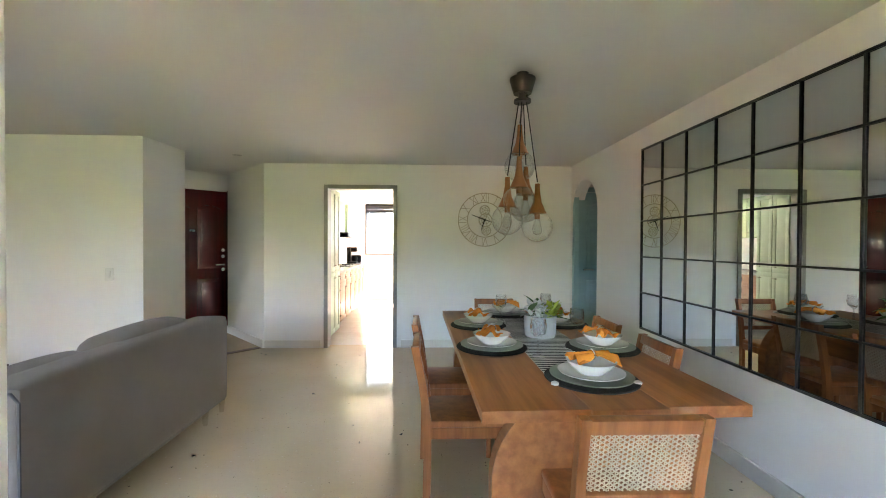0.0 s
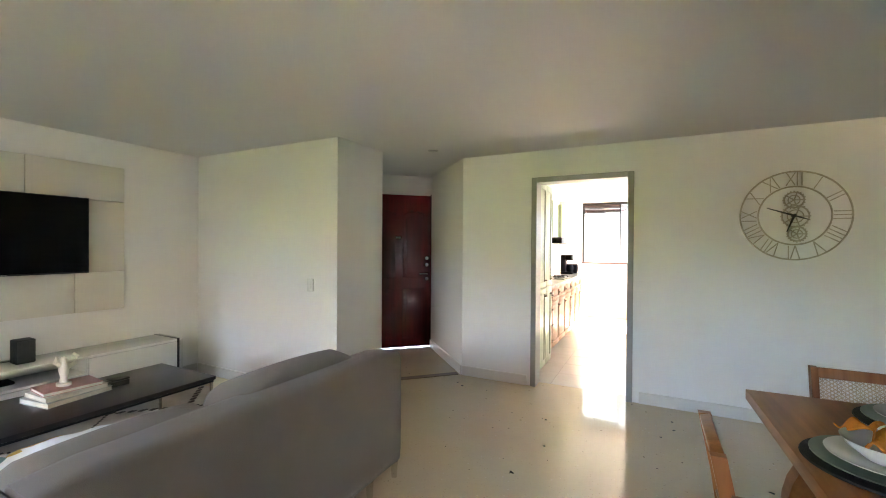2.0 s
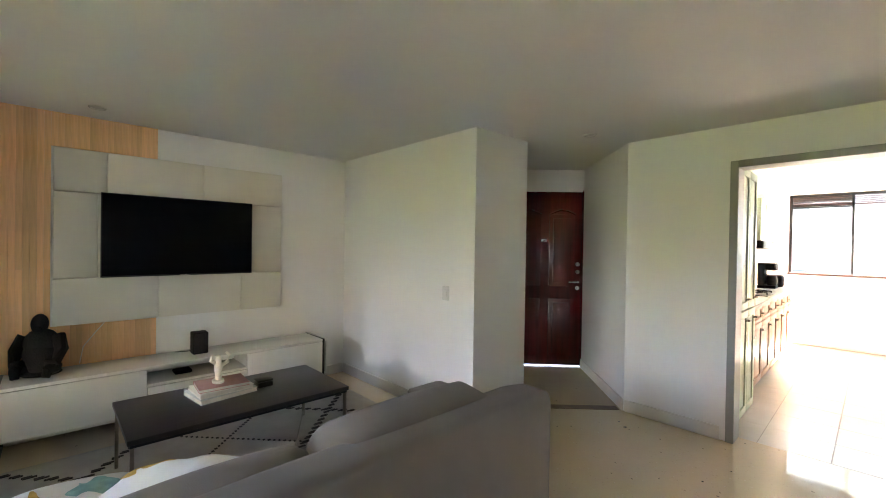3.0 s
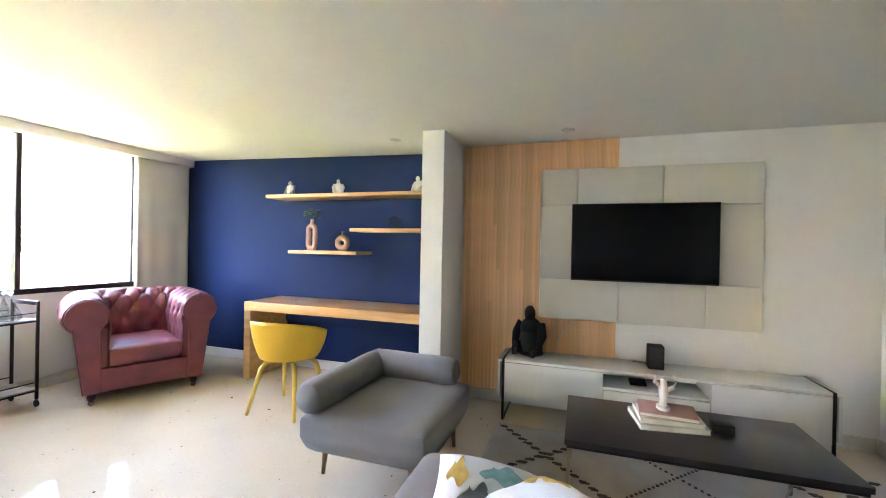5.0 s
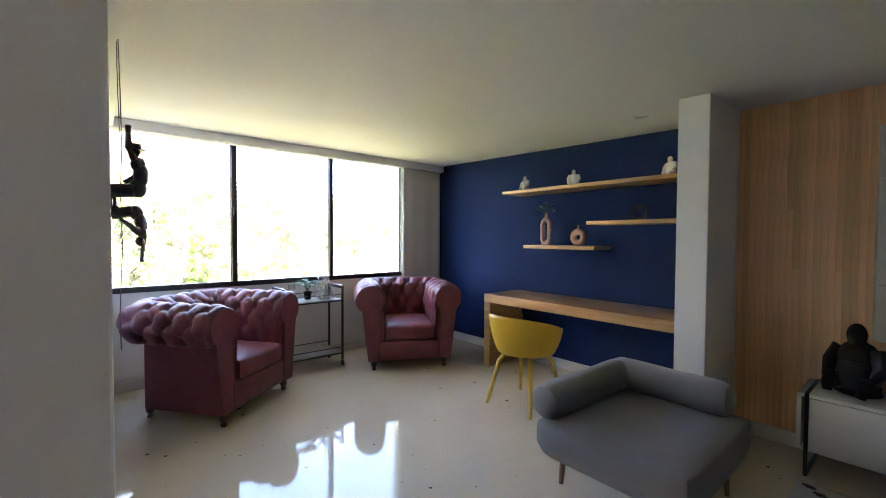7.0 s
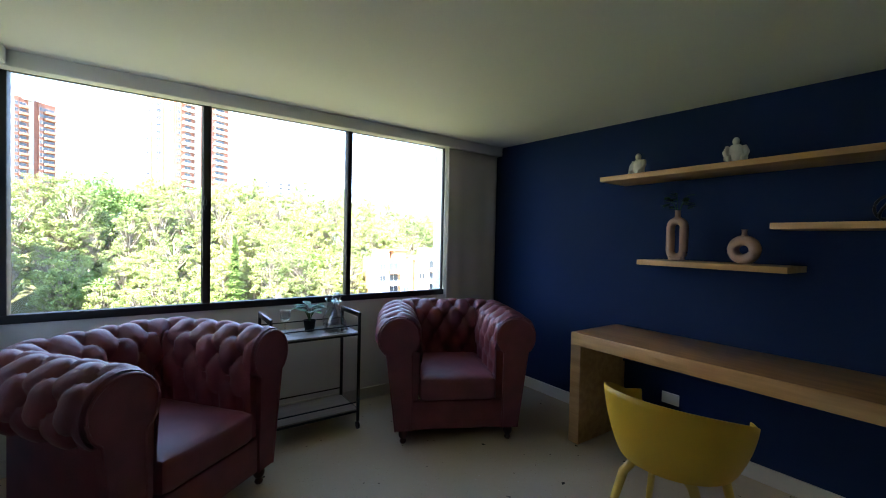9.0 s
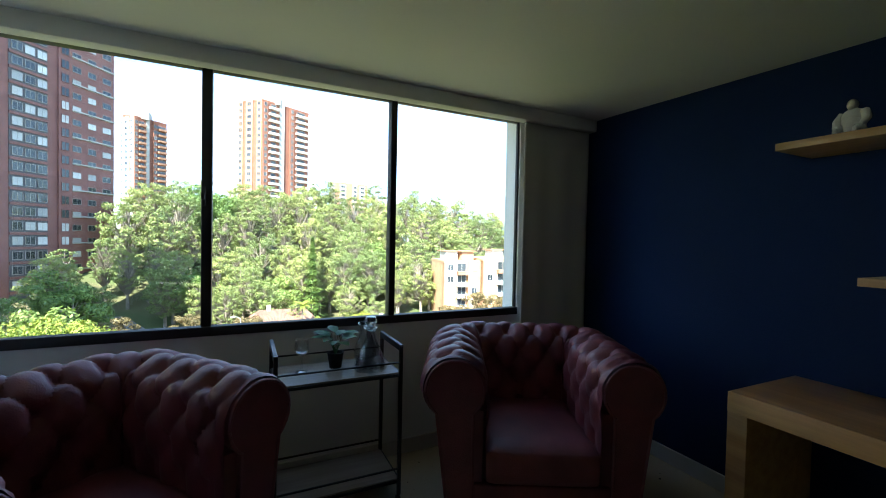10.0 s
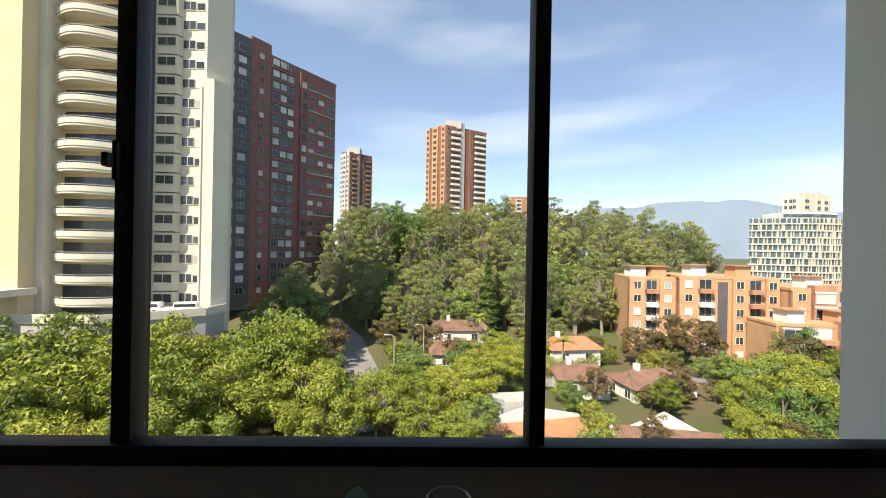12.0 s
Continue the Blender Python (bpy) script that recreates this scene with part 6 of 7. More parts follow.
def ridge(u, v):
    x = -5200 + 5600 * u
    h = 70 + 395 * math.exp(-((x + 2300) / 620) ** 2) + 330 * math.exp(-((x + 3100) / 500) ** 2) + 250 * math.exp(-((x + 1500) / 420) ** 2) + 330 * math.exp(-((x + 4000) / 600) ** 2) + 22 * noise.noise((x * 0.004, 0, 0))
    return (x, -3000 - 900 * v, -60 + (h + 60) * math.sin(v * math.pi / 2) ** 0.8)


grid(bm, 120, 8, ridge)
tagged(part("backdrop", bm, HAZE_TINT), "mountain ridge on the horizon, blue haze painted in", "mountain", "", "structure")


# -- trees --
def leaf_material(name, dark, light):
    m = bpy.data.materials.new(name)
    m.use_nodes = True
    nt = m.node_tree
    b = nt.nodes["Principled BSDF"]
    b.inputs["Roughness"].default_value = 0.6
    g, ramp, info, mr, hsv = (nt.nodes.new("ShaderNode" + k) for k in ("NewGeometry", "ValToRGB", "ObjectInfo", "MapRange", "HueSaturation"))
    ramp.color_ramp.elements[0].color, ramp.color_ramp.elements[1].color = (*dark, 1), (*light, 1)
    nt.links.new(g.outputs["Random Per Island"], ramp.inputs[0])
    mr.inputs["To Min"].default_value, mr.inputs["To Max"].default_value = 0.75, 1.25
    nt.links.new(info.outputs["Random"], mr.inputs["Value"]), nt.links.new(mr.outputs[0], hsv.inputs["Value"])
    hm = nt.nodes.new("ShaderNodeMapRange")
    hm.inputs["To Min"].default_value, hm.inputs["To Max"].default_value = 0.515, 0.475
    nt.links.new(info.outputs["Random"], hm.inputs["Value"]), nt.links.new(hm.outputs[0], hsv.inputs["Hue"])
    nt.links.new(ramp.outputs[0], hsv.inputs["Color"]), nt.links.new(hsv.outputs[0], b.inputs["Base Color"])
    tl, mx = nt.nodes.new("ShaderNodeBsdfTranslucent"), nt.nodes.new("ShaderNodeMixShader")
    mx.inputs[0].default_value = 0.28
    nt.links.new(hsv.outputs[0], tl.inputs["Color"])
    nt.links.new(b.outputs[0], mx.inputs[1]), nt.links.new(tl.outputs[0], mx.inputs[2])
    nt.links.new(mx.outputs[0], nt.nodes["Material Output"].inputs["Surface"])
    return m


LEAF = {"euc": leaf_material("eucalyptus_leaves", (0.12, 0.17, 0.05), (0.34, 0.385, 0.125)),
        "lime": leaf_material("yellow_green_leaves", (0.105, 0.155, 0.017), (0.32, 0.37, 0.05)),
        "deep": leaf_material("deep_green_leaves", (0.065, 0.125, 0.03), (0.21, 0.31, 0.07)),
        "rust": leaf_material("olive_brown_leaves", (0.09, 0.075, 0.025), (0.20, 0.16, 0.06))}
BARK = material("pale_bark", (0.30, 0.25, 0.19), 0.9, vary=0.2, scale=1.5, fine=12, bump=0.5)


def tree_mesh(seed, h, r, clumps, leaves, size, flat=0.75, crown_from=0.35, open_=0.0):
    """Trunk and crown meshes: limbs lead to clumps, each a loose shell of small leaf blades."""
    rg = random.Random(seed)
    tb = B()
    lean = Vector((rg.uniform(-0.05, 0.05) * h, rg.uniform(-0.05, 0.05) * h, 0))
    tp = [Vector((0, 0, -1.0)), Vector((0, 0, h * 0.2)) + lean * 0.2, Vector((0, 0, h * 0.5)) + lean * 0.6, Vector((0, 0, h * 0.85)) + lean]
    tube(tb, tp, [0.028 * h, 0.02 * h, 0.014 * h, 0.005 * h], 8)
    verts, faces = [], []
    zc, hz = h * (crown_from + (1 - crown_from) / 2), h * (1 - crown_from) / 2
    for c in range(clumps):
        while True:
            p = Vector((rg.uniform(-1, 1), rg.uniform(-1, 1), rg.uniform(-1, 1)))
            if 0.35 + open_ * 0.3 < p.length < 1.0:
                break
        cen = Vector((p.x * r, p.y * r, zc + p.z * hz)) + lean * 0.8
        cr = r * rg.uniform(0.24, 0.40) * (34.0 / clumps) ** 0.4 * (1 - 0.2 * open_)
        start = Vector((0, 0, max(h * 0.22, cen.z - h * 0.28))) + lean * 0.5
        tube(tb, [start, start.lerp(cen, 0.6) + Vector((0, 0, -0.03 * h)), cen], [0.008 * h, 0.005 * h, 0.002 * h], 5)
        for _ in range(leaves):
            d = Vector((rg.gauss(0, 1), rg.gauss(0, 1), rg.gauss(0.25, 1))).normalized()
            q = cen + Vector((d.x * cr, d.y * cr, d.z * cr * flat)) * rg.uniform(0.65, 1.08)
            nrm = (d + Vector((rg.gauss(0, 0.5), rg.gauss(0, 0.5), rg.gauss(0.2, 0.5)))).normalized()
            s = nrm.orthogonal().normalized()
            s.rotate(Matrix.Rotation(rg.uniform(0, 6.28), 3, nrm))
            w = nrm.cross(s)
            L = size * rg.uniform(0.6, 1.3)
            i = len(verts)
            verts += [q - s * L, q + w * L * 0.45 - nrm * L * 0.1, q + s * L, q - w * L * 0.45 - nrm * L * 0.1]
            faces.append((i, i + 1, i + 2, i + 3))
    crown = bpy.data.meshes.new("crown")
    crown.from_pydata([tuple(v) for v in verts], [], faces)
    return mesh_of("trunk", tb, BARK), crown


TREES = {}


def tree_kind(kind, mat, variants):
    out = []
    for v in variants:
        trunk, crown = tree_mesh(*v)
        crown.materials.append(LEAF[mat])
        out.append((trunk, crown, v[1]))
    TREES[kind] = out


tree_kind("euc", "euc", [(1, 20, 4.4, 105, 66, 0.22, 0.6, 0.22, 0.7), (2, 17, 4.8, 105, 66, 0.22, 0.65, 0.16, 0.5), (3, 22, 4.2, 105, 66, 0.22, 0.6, 0.28, 0.8), (4, 15, 4.6, 105, 66, 0.22, 0.7, 0.10, 0.4)])
tree_kind("lime", "lime", [(5, 10, 4.6, 72, 150, 0.19, 0.6, 0.25, 0.2), (6, 9, 5.0, 74, 150, 0.19, 0.6, 0.25, 0.2), (7, 11, 4.2, 70, 150, 0.19, 0.7, 0.25, 0.3)])
tree_kind("deep", "deep", [(8, 10, 4.5, 40, 150, 0.27, 0.6, 0.2, 0.2), (9, 12, 4.8, 40, 150, 0.27, 0.7, 0.2, 0.3)])
tree_kind("shrub", "lime", [(12, 4, 2.2, 22, 70, 0.15, 0.7, 0.1, 0.2), (13, 4, 2.0, 22, 70, 0.15, 0.7, 0.1, 0.2)])
tree_kind("bush", "deep", [(14, 4, 2.2, 22, 70, 0.16, 0.7, 0.1, 0.2), (15, 4, 2.0, 22, 70, 0.16, 0.7, 0.1, 0.2)])
tree_kind("rust", "rust", [(10, 9, 3.6, 36, 130, 0.22, 0.6, 0.25, 0.4), (11, 8, 3.2, 34, 130, 0.20, 0.6, 0.2, 0.3)])
TREE_LABEL = {"shrub": "round yellow green garden shrub", "bush": "round dark green garden bush", "euc": "tall eucalyptus tree with open grey green crown", "lime": "broad yellow green leafy tree", "deep": "dense dark green leafy tree", "rust": "small olive brown leafy tree"}
rng = random.Random(21)


def on_road(x, y):
    """Whether a spot lies on the street between the trees."""
    return -96 < y < -58 and abs(x - (6.8 - (y + 64) * 0.29)) < 4.6


def plant(kind, x, y, height, z=None):
    if on_road(x, y):
        return
    trunk, crown, h = rng.choice(TREES[kind])
    s = height / h
    m = pose(x, y, ground_z(x, y) if z is None else z, 0, 0, rng.uniform(0, 360)) @ Matrix.Diagonal((s * rng.uniform(0.9, 1.15), s * rng.uniform(0.9, 1.15), s, 1))
    t = thing("tree", TREE_LABEL[kind], "tree", "trees outside", m)
    share("trunk", trunk, t, Matrix())
    share("crown", crown, t, Matrix())


# hill wood
for row, (d, h0) in enumerate(((96, 13), (106, 15), (117, 17), (128, 18), (140, 19))):
    x = -78 + 3 * row
    while x < 30 + 2 * row:
        if not (x > 20 and d > 112):
            plant("euc" if rng.random() < 0.95 else "deep", x + rng.uniform(-1.5, 1.5), -d + rng.uniform(-3, 3), h0 * rng.uniform(0.8, 1.2))
        x += rng.uniform(4.6, 6.4)
for x, y, h in ((-92, -142, 18), (-99, -146, 17), (-84, -140, 17), (-106, -150, 15), (22, -118, 20), (18, -124, 21), (13, -120, 20)):
    plant("euc", x, y, h)
# dark cluster beside the brown tower, and the mid slope
for x, y, h in ((24, -88, 11), (18, -92, 12), (12, -96, 12), (28, -94, 12), (6, -94, 11), (32, -86, 10), (1, -90, 10), (-6, -92, 11), (-24, -92, 10), (-12, -86, 8), (-36, -94, 11), (-46, -98, 12), (-28, -86, 8), (-58, -98, 13), (-18, -98, 13), (-30, -100, 13), (-2, -98, 13)):
    plant("deep" if x > 20 else "euc", x, y, h)
for x, y, h in ((16, -79, 8), (6, -82, 7), (-3, -78, 7), (3.5, -64, 6.5), (-7, -72, 6), (15, -74, 7), (-48, -78, 9.5), (-53, -76, 9), (-41, -76, 7), (20, -60, 8), (26, -58, 9)):
    plant("rust", x, y, h)
# near broad crowns under the window
for x, y, h in ((17, -42, 10), (11, -45, 9), (21, -36, 11), (26, -41, 12), (7, -40, 8), (3, -46, 7.5), (16.5, -53, 12), (27, -47, 12.5), (33, -40, 12), (36, -46, 13), (30, -32, 11), (39, -36, 13), (22, -29, 9), (13, -32, 8), (18, -50, 11),
                (-3, -40, 7), (-6, -50, 7), (-10, -58, 7), (1, -54, 6), (-15, -62, 7), (6, -30, 6.5), (-14, -72, 7), (38, -30, 12), (43, -40, 13.5), (-22, -76, 7)):
    plant("lime", x, y, h)
for x, y, h in ((34, -35, 12.5), (19, -59, 12), (41, -44, 13), (-1, -60, 6), (-8, -64, 7), (-27, -44, 4), (-40, -48, 6), (-46, -52, 7), (-52, -58, 8), (-58, -60, 9), (-63, -66, 9), (-44, -44, 6), (-50, -50, 7), (-38, -40, 5), (-56, -52, 8), (-48, -62, 6), (-62, -56, 8), (-26, -58, 5), (-38, -58, 5)):
    plant("deep" if x > -20 else rng.choice(("deep", "lime", "rust")), x, y, h)
# shrubs between the houses
for k in range(95):
    x, y = rng.uniform(-66, 24), rng.uniform(-84, -36)
    if any(abs(x - hx) < 6.5 and abs(y - hy) < 6.0 for hx, hy in ((-28.5, -77), (-25.5, -62.5), (-36, -62), (-7.5, -74), (-9, -87), (-14.6, -46), (-28.8, -44))) or (abs(x - (y + 92) * -0.33) < 5 and x > 0):
        continue
    plant(rng.choice(("bush", "shrub", "shrub", "rust")), x, y, rng.uniform(2.2, 4.6))
for x, y, h in ((-40, -43, 7), (-45, -47, 7.5), (-36, -41, 5.5), (-50, -54, 8), (-43, -52, 6.5), (-33, -52, 5), (-21, -53, 4.5), (-8, -44, 5.5), (-2, -48, 6.5), (-5, -38, 6)):
    plant(rng.choice(("lime", "deep")), x, y, h)
for x, y, h in ((-24, -71.5, 3.4), (-27.5, -71, 3.0), (-31, -72, 3.6), (-21.5, -58, 3.2), (-33, -57, 3.0), (-37, -57.5, 3.4), (-11, -41.5, 2.6), (-20.5, -43, 3.4), (-22, -48, 4.2)):
    plant("shrub", x, y, h)
# conifer
bm, tb = B(), B()
rg = random.Random(5)
verts, faces = [], []
tube(tb, [(0, 0, -1), (0, 0, 19)], [0.35, 0.05], 8)
for k in range(3000):
    u = rg.random() ** 0.8
    a = rg.uniform(0, 6.28)
    tier = 0.75 + 0.25 * math.sin(u * 60)
    r = 3.4 * (1 - u) * tier * rg.uniform(0.45, 1.0) + 0.1
    q = Vector((r * math.cos(a), r * math.sin(a), 2.5 + 17 * u - 0.15 * r))
    d = Vector((math.cos(a), math.sin(a), -0.25))
    s = Vector((-math.sin(a), math.cos(a), 0))
    i = len(verts)
    verts += [tuple(q - d * 0.5), tuple(q + s * 0.14), tuple(q + d * 0.5), tuple(q - s * 0.14)]
    faces.append((i, i + 1, i + 2, i + 3))
me = bpy.data.meshes.new("crown")
me.from_pydata(verts, [], faces)
me.materials.append(LEAF["deep"])
t = thing("conifer", "tall dark green conifer with drooping tiers", "tree", "trees outside", pose(-15.5, -93, ground_z(-15.5, -93)))
part("trunk", tb, BARK, t)
share("crown", me, t, Matrix())
bm.free()
# palms by the houses
for x, y, h in ((-24, -66, 7), (-12, -80, 8)):
    t = thing("palm_tree", "slim palm tree with a feathery crown", "tree", "trees outside", pose(x, y, ground_z(x, y)))
    part("trunk", tube(B(), [(0, 0, -0.5), (0.1, 0, h * 0.5), (0, 0.1, h)], [0.16, 0.12, 0.09], 8), BARK, t)
    bm = B()
    for k in range(16):
        a = k * 0.393 + rg.uniform(-0.1, 0.1)
        e = rg.uniform(0.2, 0.9)
        leaf_blade(bm, (0, 0.1, h), (math.cos(a) * math.cos(e), math.sin(a) * math.cos(e), math.sin(e)), 2.3, 0.55, 0.6)
    part("crown", bm, LEAF["lime"], t)

# -- buildings --
WHITEB = material("white_render", (0.63, 0.585, 0.48), 0.85, vary=0.05, scale=0.3, fine=5, bump=0.05)
CREAMB = material("cream_render", (0.62, 0.52, 0.33), 0.85, vary=0.05, scale=0.2, fine=5, bump=0.05)
BRICKD = material("dark_red_brick", (0.245, 0.115, 0.10), 0.9, vary=0.10, scale=0.4, fine=9, bump=0.1)
BRICKO = material("orange_brick", (0.42, 0.22, 0.13), 0.9, vary=0.10, scale=0.4, fine=9, bump=0.1)
BRICKR = material("red_orange_brick", (0.26, 0.105, 0.066), 0.9, vary=0.10, scale=0.4, fine=9, bump=0.1)
BRICKS = material("sandy_brick_strip", (0.40, 0.29, 0.21), 0.9, vary=0.10, scale=0.4, fine=9, bump=0.1)
BRICKP = material("pale_orange_brick", (0.52, 0.31, 0.17), 0.9, vary=0.10, scale=0.4, fine=9, bump=0.1)
SLATE = material("dark_grey_cladding", (0.095, 0.092, 0.10), 0.7, vary=0.08, scale=0.5, fine=6, bump=0.05)
CONC = material("pale_concrete", (0.45, 0.43, 0.40), 0.9, vary=0.08, scale=0.5, fine=6, bump=0.08)
WGLASS = material("dark_window_glass", (0.045, 0.055, 0.065), 0.12, vary=0.1, scale=0.4, fine=2, bump=0.0, per_object=0.4)
WPALE = material("pale_window_blind", (0.50, 0.50, 0.49), 0.5, vary=0.1, scale=0.5, fine=3, bump=0.0, per_object=0.3)
TERRA = material("terracotta_tile", (0.50, 0.20, 0.09), 0.9, vary=0.2, scale=0.8, fine=7, bump=0.2, second=(0.33, 0.15, 0.09))
TERRA2 = material("weathered_roof_tile", (0.235, 0.13, 0.088), 0.9, vary=0.2, scale=0.8, fine=7, bump=0.2, second=(0.15, 0.09, 0.065))
HOUSEW = material("white_house_render", (0.70, 0.68, 0.62), 0.85, vary=0.06, scale=0.4, fine=5, bump=0.05)
WIN_MESH = {}


def window_mesh(w, h, frame_mat, glass=None, bars=1):
    """A window with its frame, glass and bars, facing +y, in the wall's plane."""
    key = (round(w, 2), round(h, 2), frame_mat.name, (glass or WGLASS).name, bars)
    if key not in WIN_MESH:
        bm = B()
        box(bm, (-w / 2, -0.05, 0), (w / 2, 0.03, h), mi=1)
        for lo, hi in (((-w / 2 - 0.05, -0.05, -0.08), (w / 2 + 0.05, 0.10, 0.0)), ((-w / 2 - 0.05, -0.05, h), (w / 2 + 0.05, 0.08, h + 0.06)), ((-w / 2 - 0.05, -0.05, 0), (-w / 2, 0.08, h)), ((w / 2, -0.05, 0), (w / 2 + 0.05, 0.08, h))):
            box(bm, lo, hi)
        for k in range(1, bars + 1):
            x = -w / 2 + w * k / (bars + 1)
            box(bm, (x - 0.03, 0.02, 0), (x + 0.03, 0.06, h))
        WIN_MESH[key] = mesh_of("window", bm, frame_mat, glass or WGLASS, smooth=False)
    return WIN_MESH[key]


def facade(parent, a, b, z0, floors, fh, cols, mat, glass=None, sill=0.9, seed=0, blinds=0.22):
    """Windows along the wall line a-b, seen from its left side; cols: (share of the length, width, height)."""
    a, b = Vector(a), Vector(b)
    L = (b - a).length
    ang = math.degrees(math.atan2(b.y - a.y, b.x - a.x))
    rg = random.Random(seed)
    for k in range(floors):
        for u, w, h in cols:
            p = a + (b - a) * u
            g = glass if glass is not None else (WPALE if rg.random() < blinds else WGLASS)
            share("window", window_mesh(w, h, mat, g, 1 if w > 1.2 else 0), parent, pose(p.x, p.y, z0 + k * fh + sill, 0, 0, ang))


def block(name, label, poly, z0, z1, mat, cat="building", parapet=0.6):
    t = thing(name, label, cat, "buildings outside")
    part("wall", prism(B(), poly, z0, z1), mat, t, smooth=False)
    c = Vector((sum(p[0] for p in poly) / len(poly), sum(p[1] for p in poly) / len(poly)))
    bm = B()
    prism(bm, [tuple(c + (Vector(p) - c) * 1.012) for p in poly], z1, z1 + parapet)
    part("roof", bm, mat, t, smooth=False)
    return t


# white tower with bay windows
t = block("apartment_tower", "white rendered apartment tower with bay windows", [(44, -61), (30.1, -61), (28.2, -64.3), (34, -77), (44, -77)], -12, 43, WHITEB)
for k in range(17):
    z = -6.8 + k * 2.8
    part("bay", prism(B(), [(37.0, -61), (36.7, -60.1), (33.8, -60.1), (33.5, -61)], z - 1.05, z + 1.55), WHITEB, t, smooth=False)
    share("window", window_mesh(2.5, 1.15, WHITEB, WGLASS, 1), t, pose(35.25, -60.08, z + 0.1))
    share("window", window_mesh(1.7, 1.2, WHITEB, WGLASS, 1), t, pose(32.6, -60.98, z + 0.1))
facade(t, (42, -60.98), (30, -60.98), -7.6, 18, 2.8, [(0.12, 1.9, 1.3), (0.30, 1.7, 1.3), (0.915, 1.1, 1.0)], WHITEB, None, 0.9, 1)
t = block("apartment_tower", "white rendered lower wing of the tower", [(30.2, -60.2), (28.6, -60.2), (27.4, -62.3), (29.4, -66.5), (30.2, -66.5)], -12, 24.6, WHITEB)
part("fin", prism(B(), [(30.6, -60.4), (30.2, -60.0), (29.9, -60.4)], -8, 24), WHITEB, t, smooth=False)
# balcony building: curved slabs over dark recesses
t = block("balcony_building", "cream apartment building with curved white balconies", [(48, -55), (37.5, -55), (37.5, -62), (48, -62)], -12, 45, CREAMB)
arc = [(45.0 - 7.6 * u, -53.9 + 1.5 * math.sin(math.pi * u)) for u in np.linspace(0, 1, 13)]
slab = mesh_of("balcony", prism(prism(B(), arc + [(37.4, -55.0), (45.0, -55.0)], 0.0, 0.28), [(x, y + 0.1) for x, y in arc] + [(x, y - 0.06) for x, y in arc[::-1]], 0.28, 0.95), WHITEB, smooth=False)
recess = mesh_of("balcony_glazing", box(B(), (37.9, -55.02, 0.0), (44.6, -54.96, 2.05)), WGLASS, smooth=False)
toprail = mesh_of("railing", prism(B(), [(x, y + 0.04) for x, y in arc] + [(x, y) for x, y in arc[::-1]], 1.12, 1.18), CONC, smooth=False)
for k in range(19):
    z = -9.2 + 2.8 * k
    b_ = share("balcony", slab, t, pose(0, 0, z))
    share("railing", toprail, b_, Matrix())
    share("balcony_glazing", recess, t, pose(0, 0, z + 0.3))
part("pillar", box(B(), (45.0, -55, -12), (45.9, -52.6, 45)), WHITEB, t, smooth=False)
t = block("apartment_wing", "plain cream rendered building wing", [(60, -50.5), (45.9, -50.5), (45.9, -56), (60, -56)], -8.5, 42, CREAMB)
part("terrace", box(B(), (45.0, -52, -4.8), (60, -47.5, -4.0)), WHITEB, t, smooth=False)
for x in (46.5, 50.5, 54.5):
    part("column", box(B(), (x, -48.6, -12), (x + 0.9, -47.8, -4.8)), WHITEB, t, smooth=False)
# podium with parapet and car
t = block("podium", "concrete parking podium with white parapet", [(60, -50), (36, -50), (27.5, -57), (27.0, -61), (33, -72), (60, -72)], -20, -8.0, CONC, "podium", 0.05)
bm = B()
for a, b in (((46, -50), (36, -50)), ((36, -50), (27.5, -57)), ((27.5, -57), (27.0, -61))):
    d = (Vector(b) - Vector(a)).normalized() * 0.25
    prism(bm, [a, b, (b[0] + d.y, b[1] - d.x), (a[0] + d.y, a[1] - d.x)], -7.95, -6.9)
part("parapet", bm, WHITEB, t, smooth=False)
CARW = material("white_car_paint", (0.72, 0.72, 0.70), 0.25, vary=0.02, coat=0.5, bump=0.0)
TYRE = material("tyre_rubber", (0.02, 0.02, 0.02), 0.8, vary=0.1, bump=0.1)
for cx, cy, ca in ((31.0, -57.6, 15), (35.5, -57.0, 10)):
    car = thing("parked_car", "white sport utility vehicle parked on the podium", "car", "parked cars", pose(cx, cy, -7.95, 0, 0, ca))
    bm = B()
    box(bm, (-2.2, -0.9, 0.35), (2.2, 0.9, 1.0), 0.15, 3)
    part("body", bm, CARW, car)
    bm = B()
    box(bm, (-2.0, -0.8, 0.95), (0.9, 0.8, 1.68), 0.2, 3)
    part("cabin", bm, CARW, car)
    bm = B()
    box(bm, (-1.8, -0.82, 1.08), (0.75, 0.82, 1.5), 0.05, 2)
    part("side_glass", bm, WGLASS, car)
    for x in (-1.4, 1.4):
        for y in (-0.85, 0.85):
            w = part("wheel", rod(B(), (x, y - 0.1, 0.36), (x, y + 0.1, 0.36), 0.36, seg=18), TYRE, car)
            part("rim", rod(B(), (x, y - 0.11, 0.36), (x, y + 0.11, 0.36), 0.22, seg=14), CHROME, w)

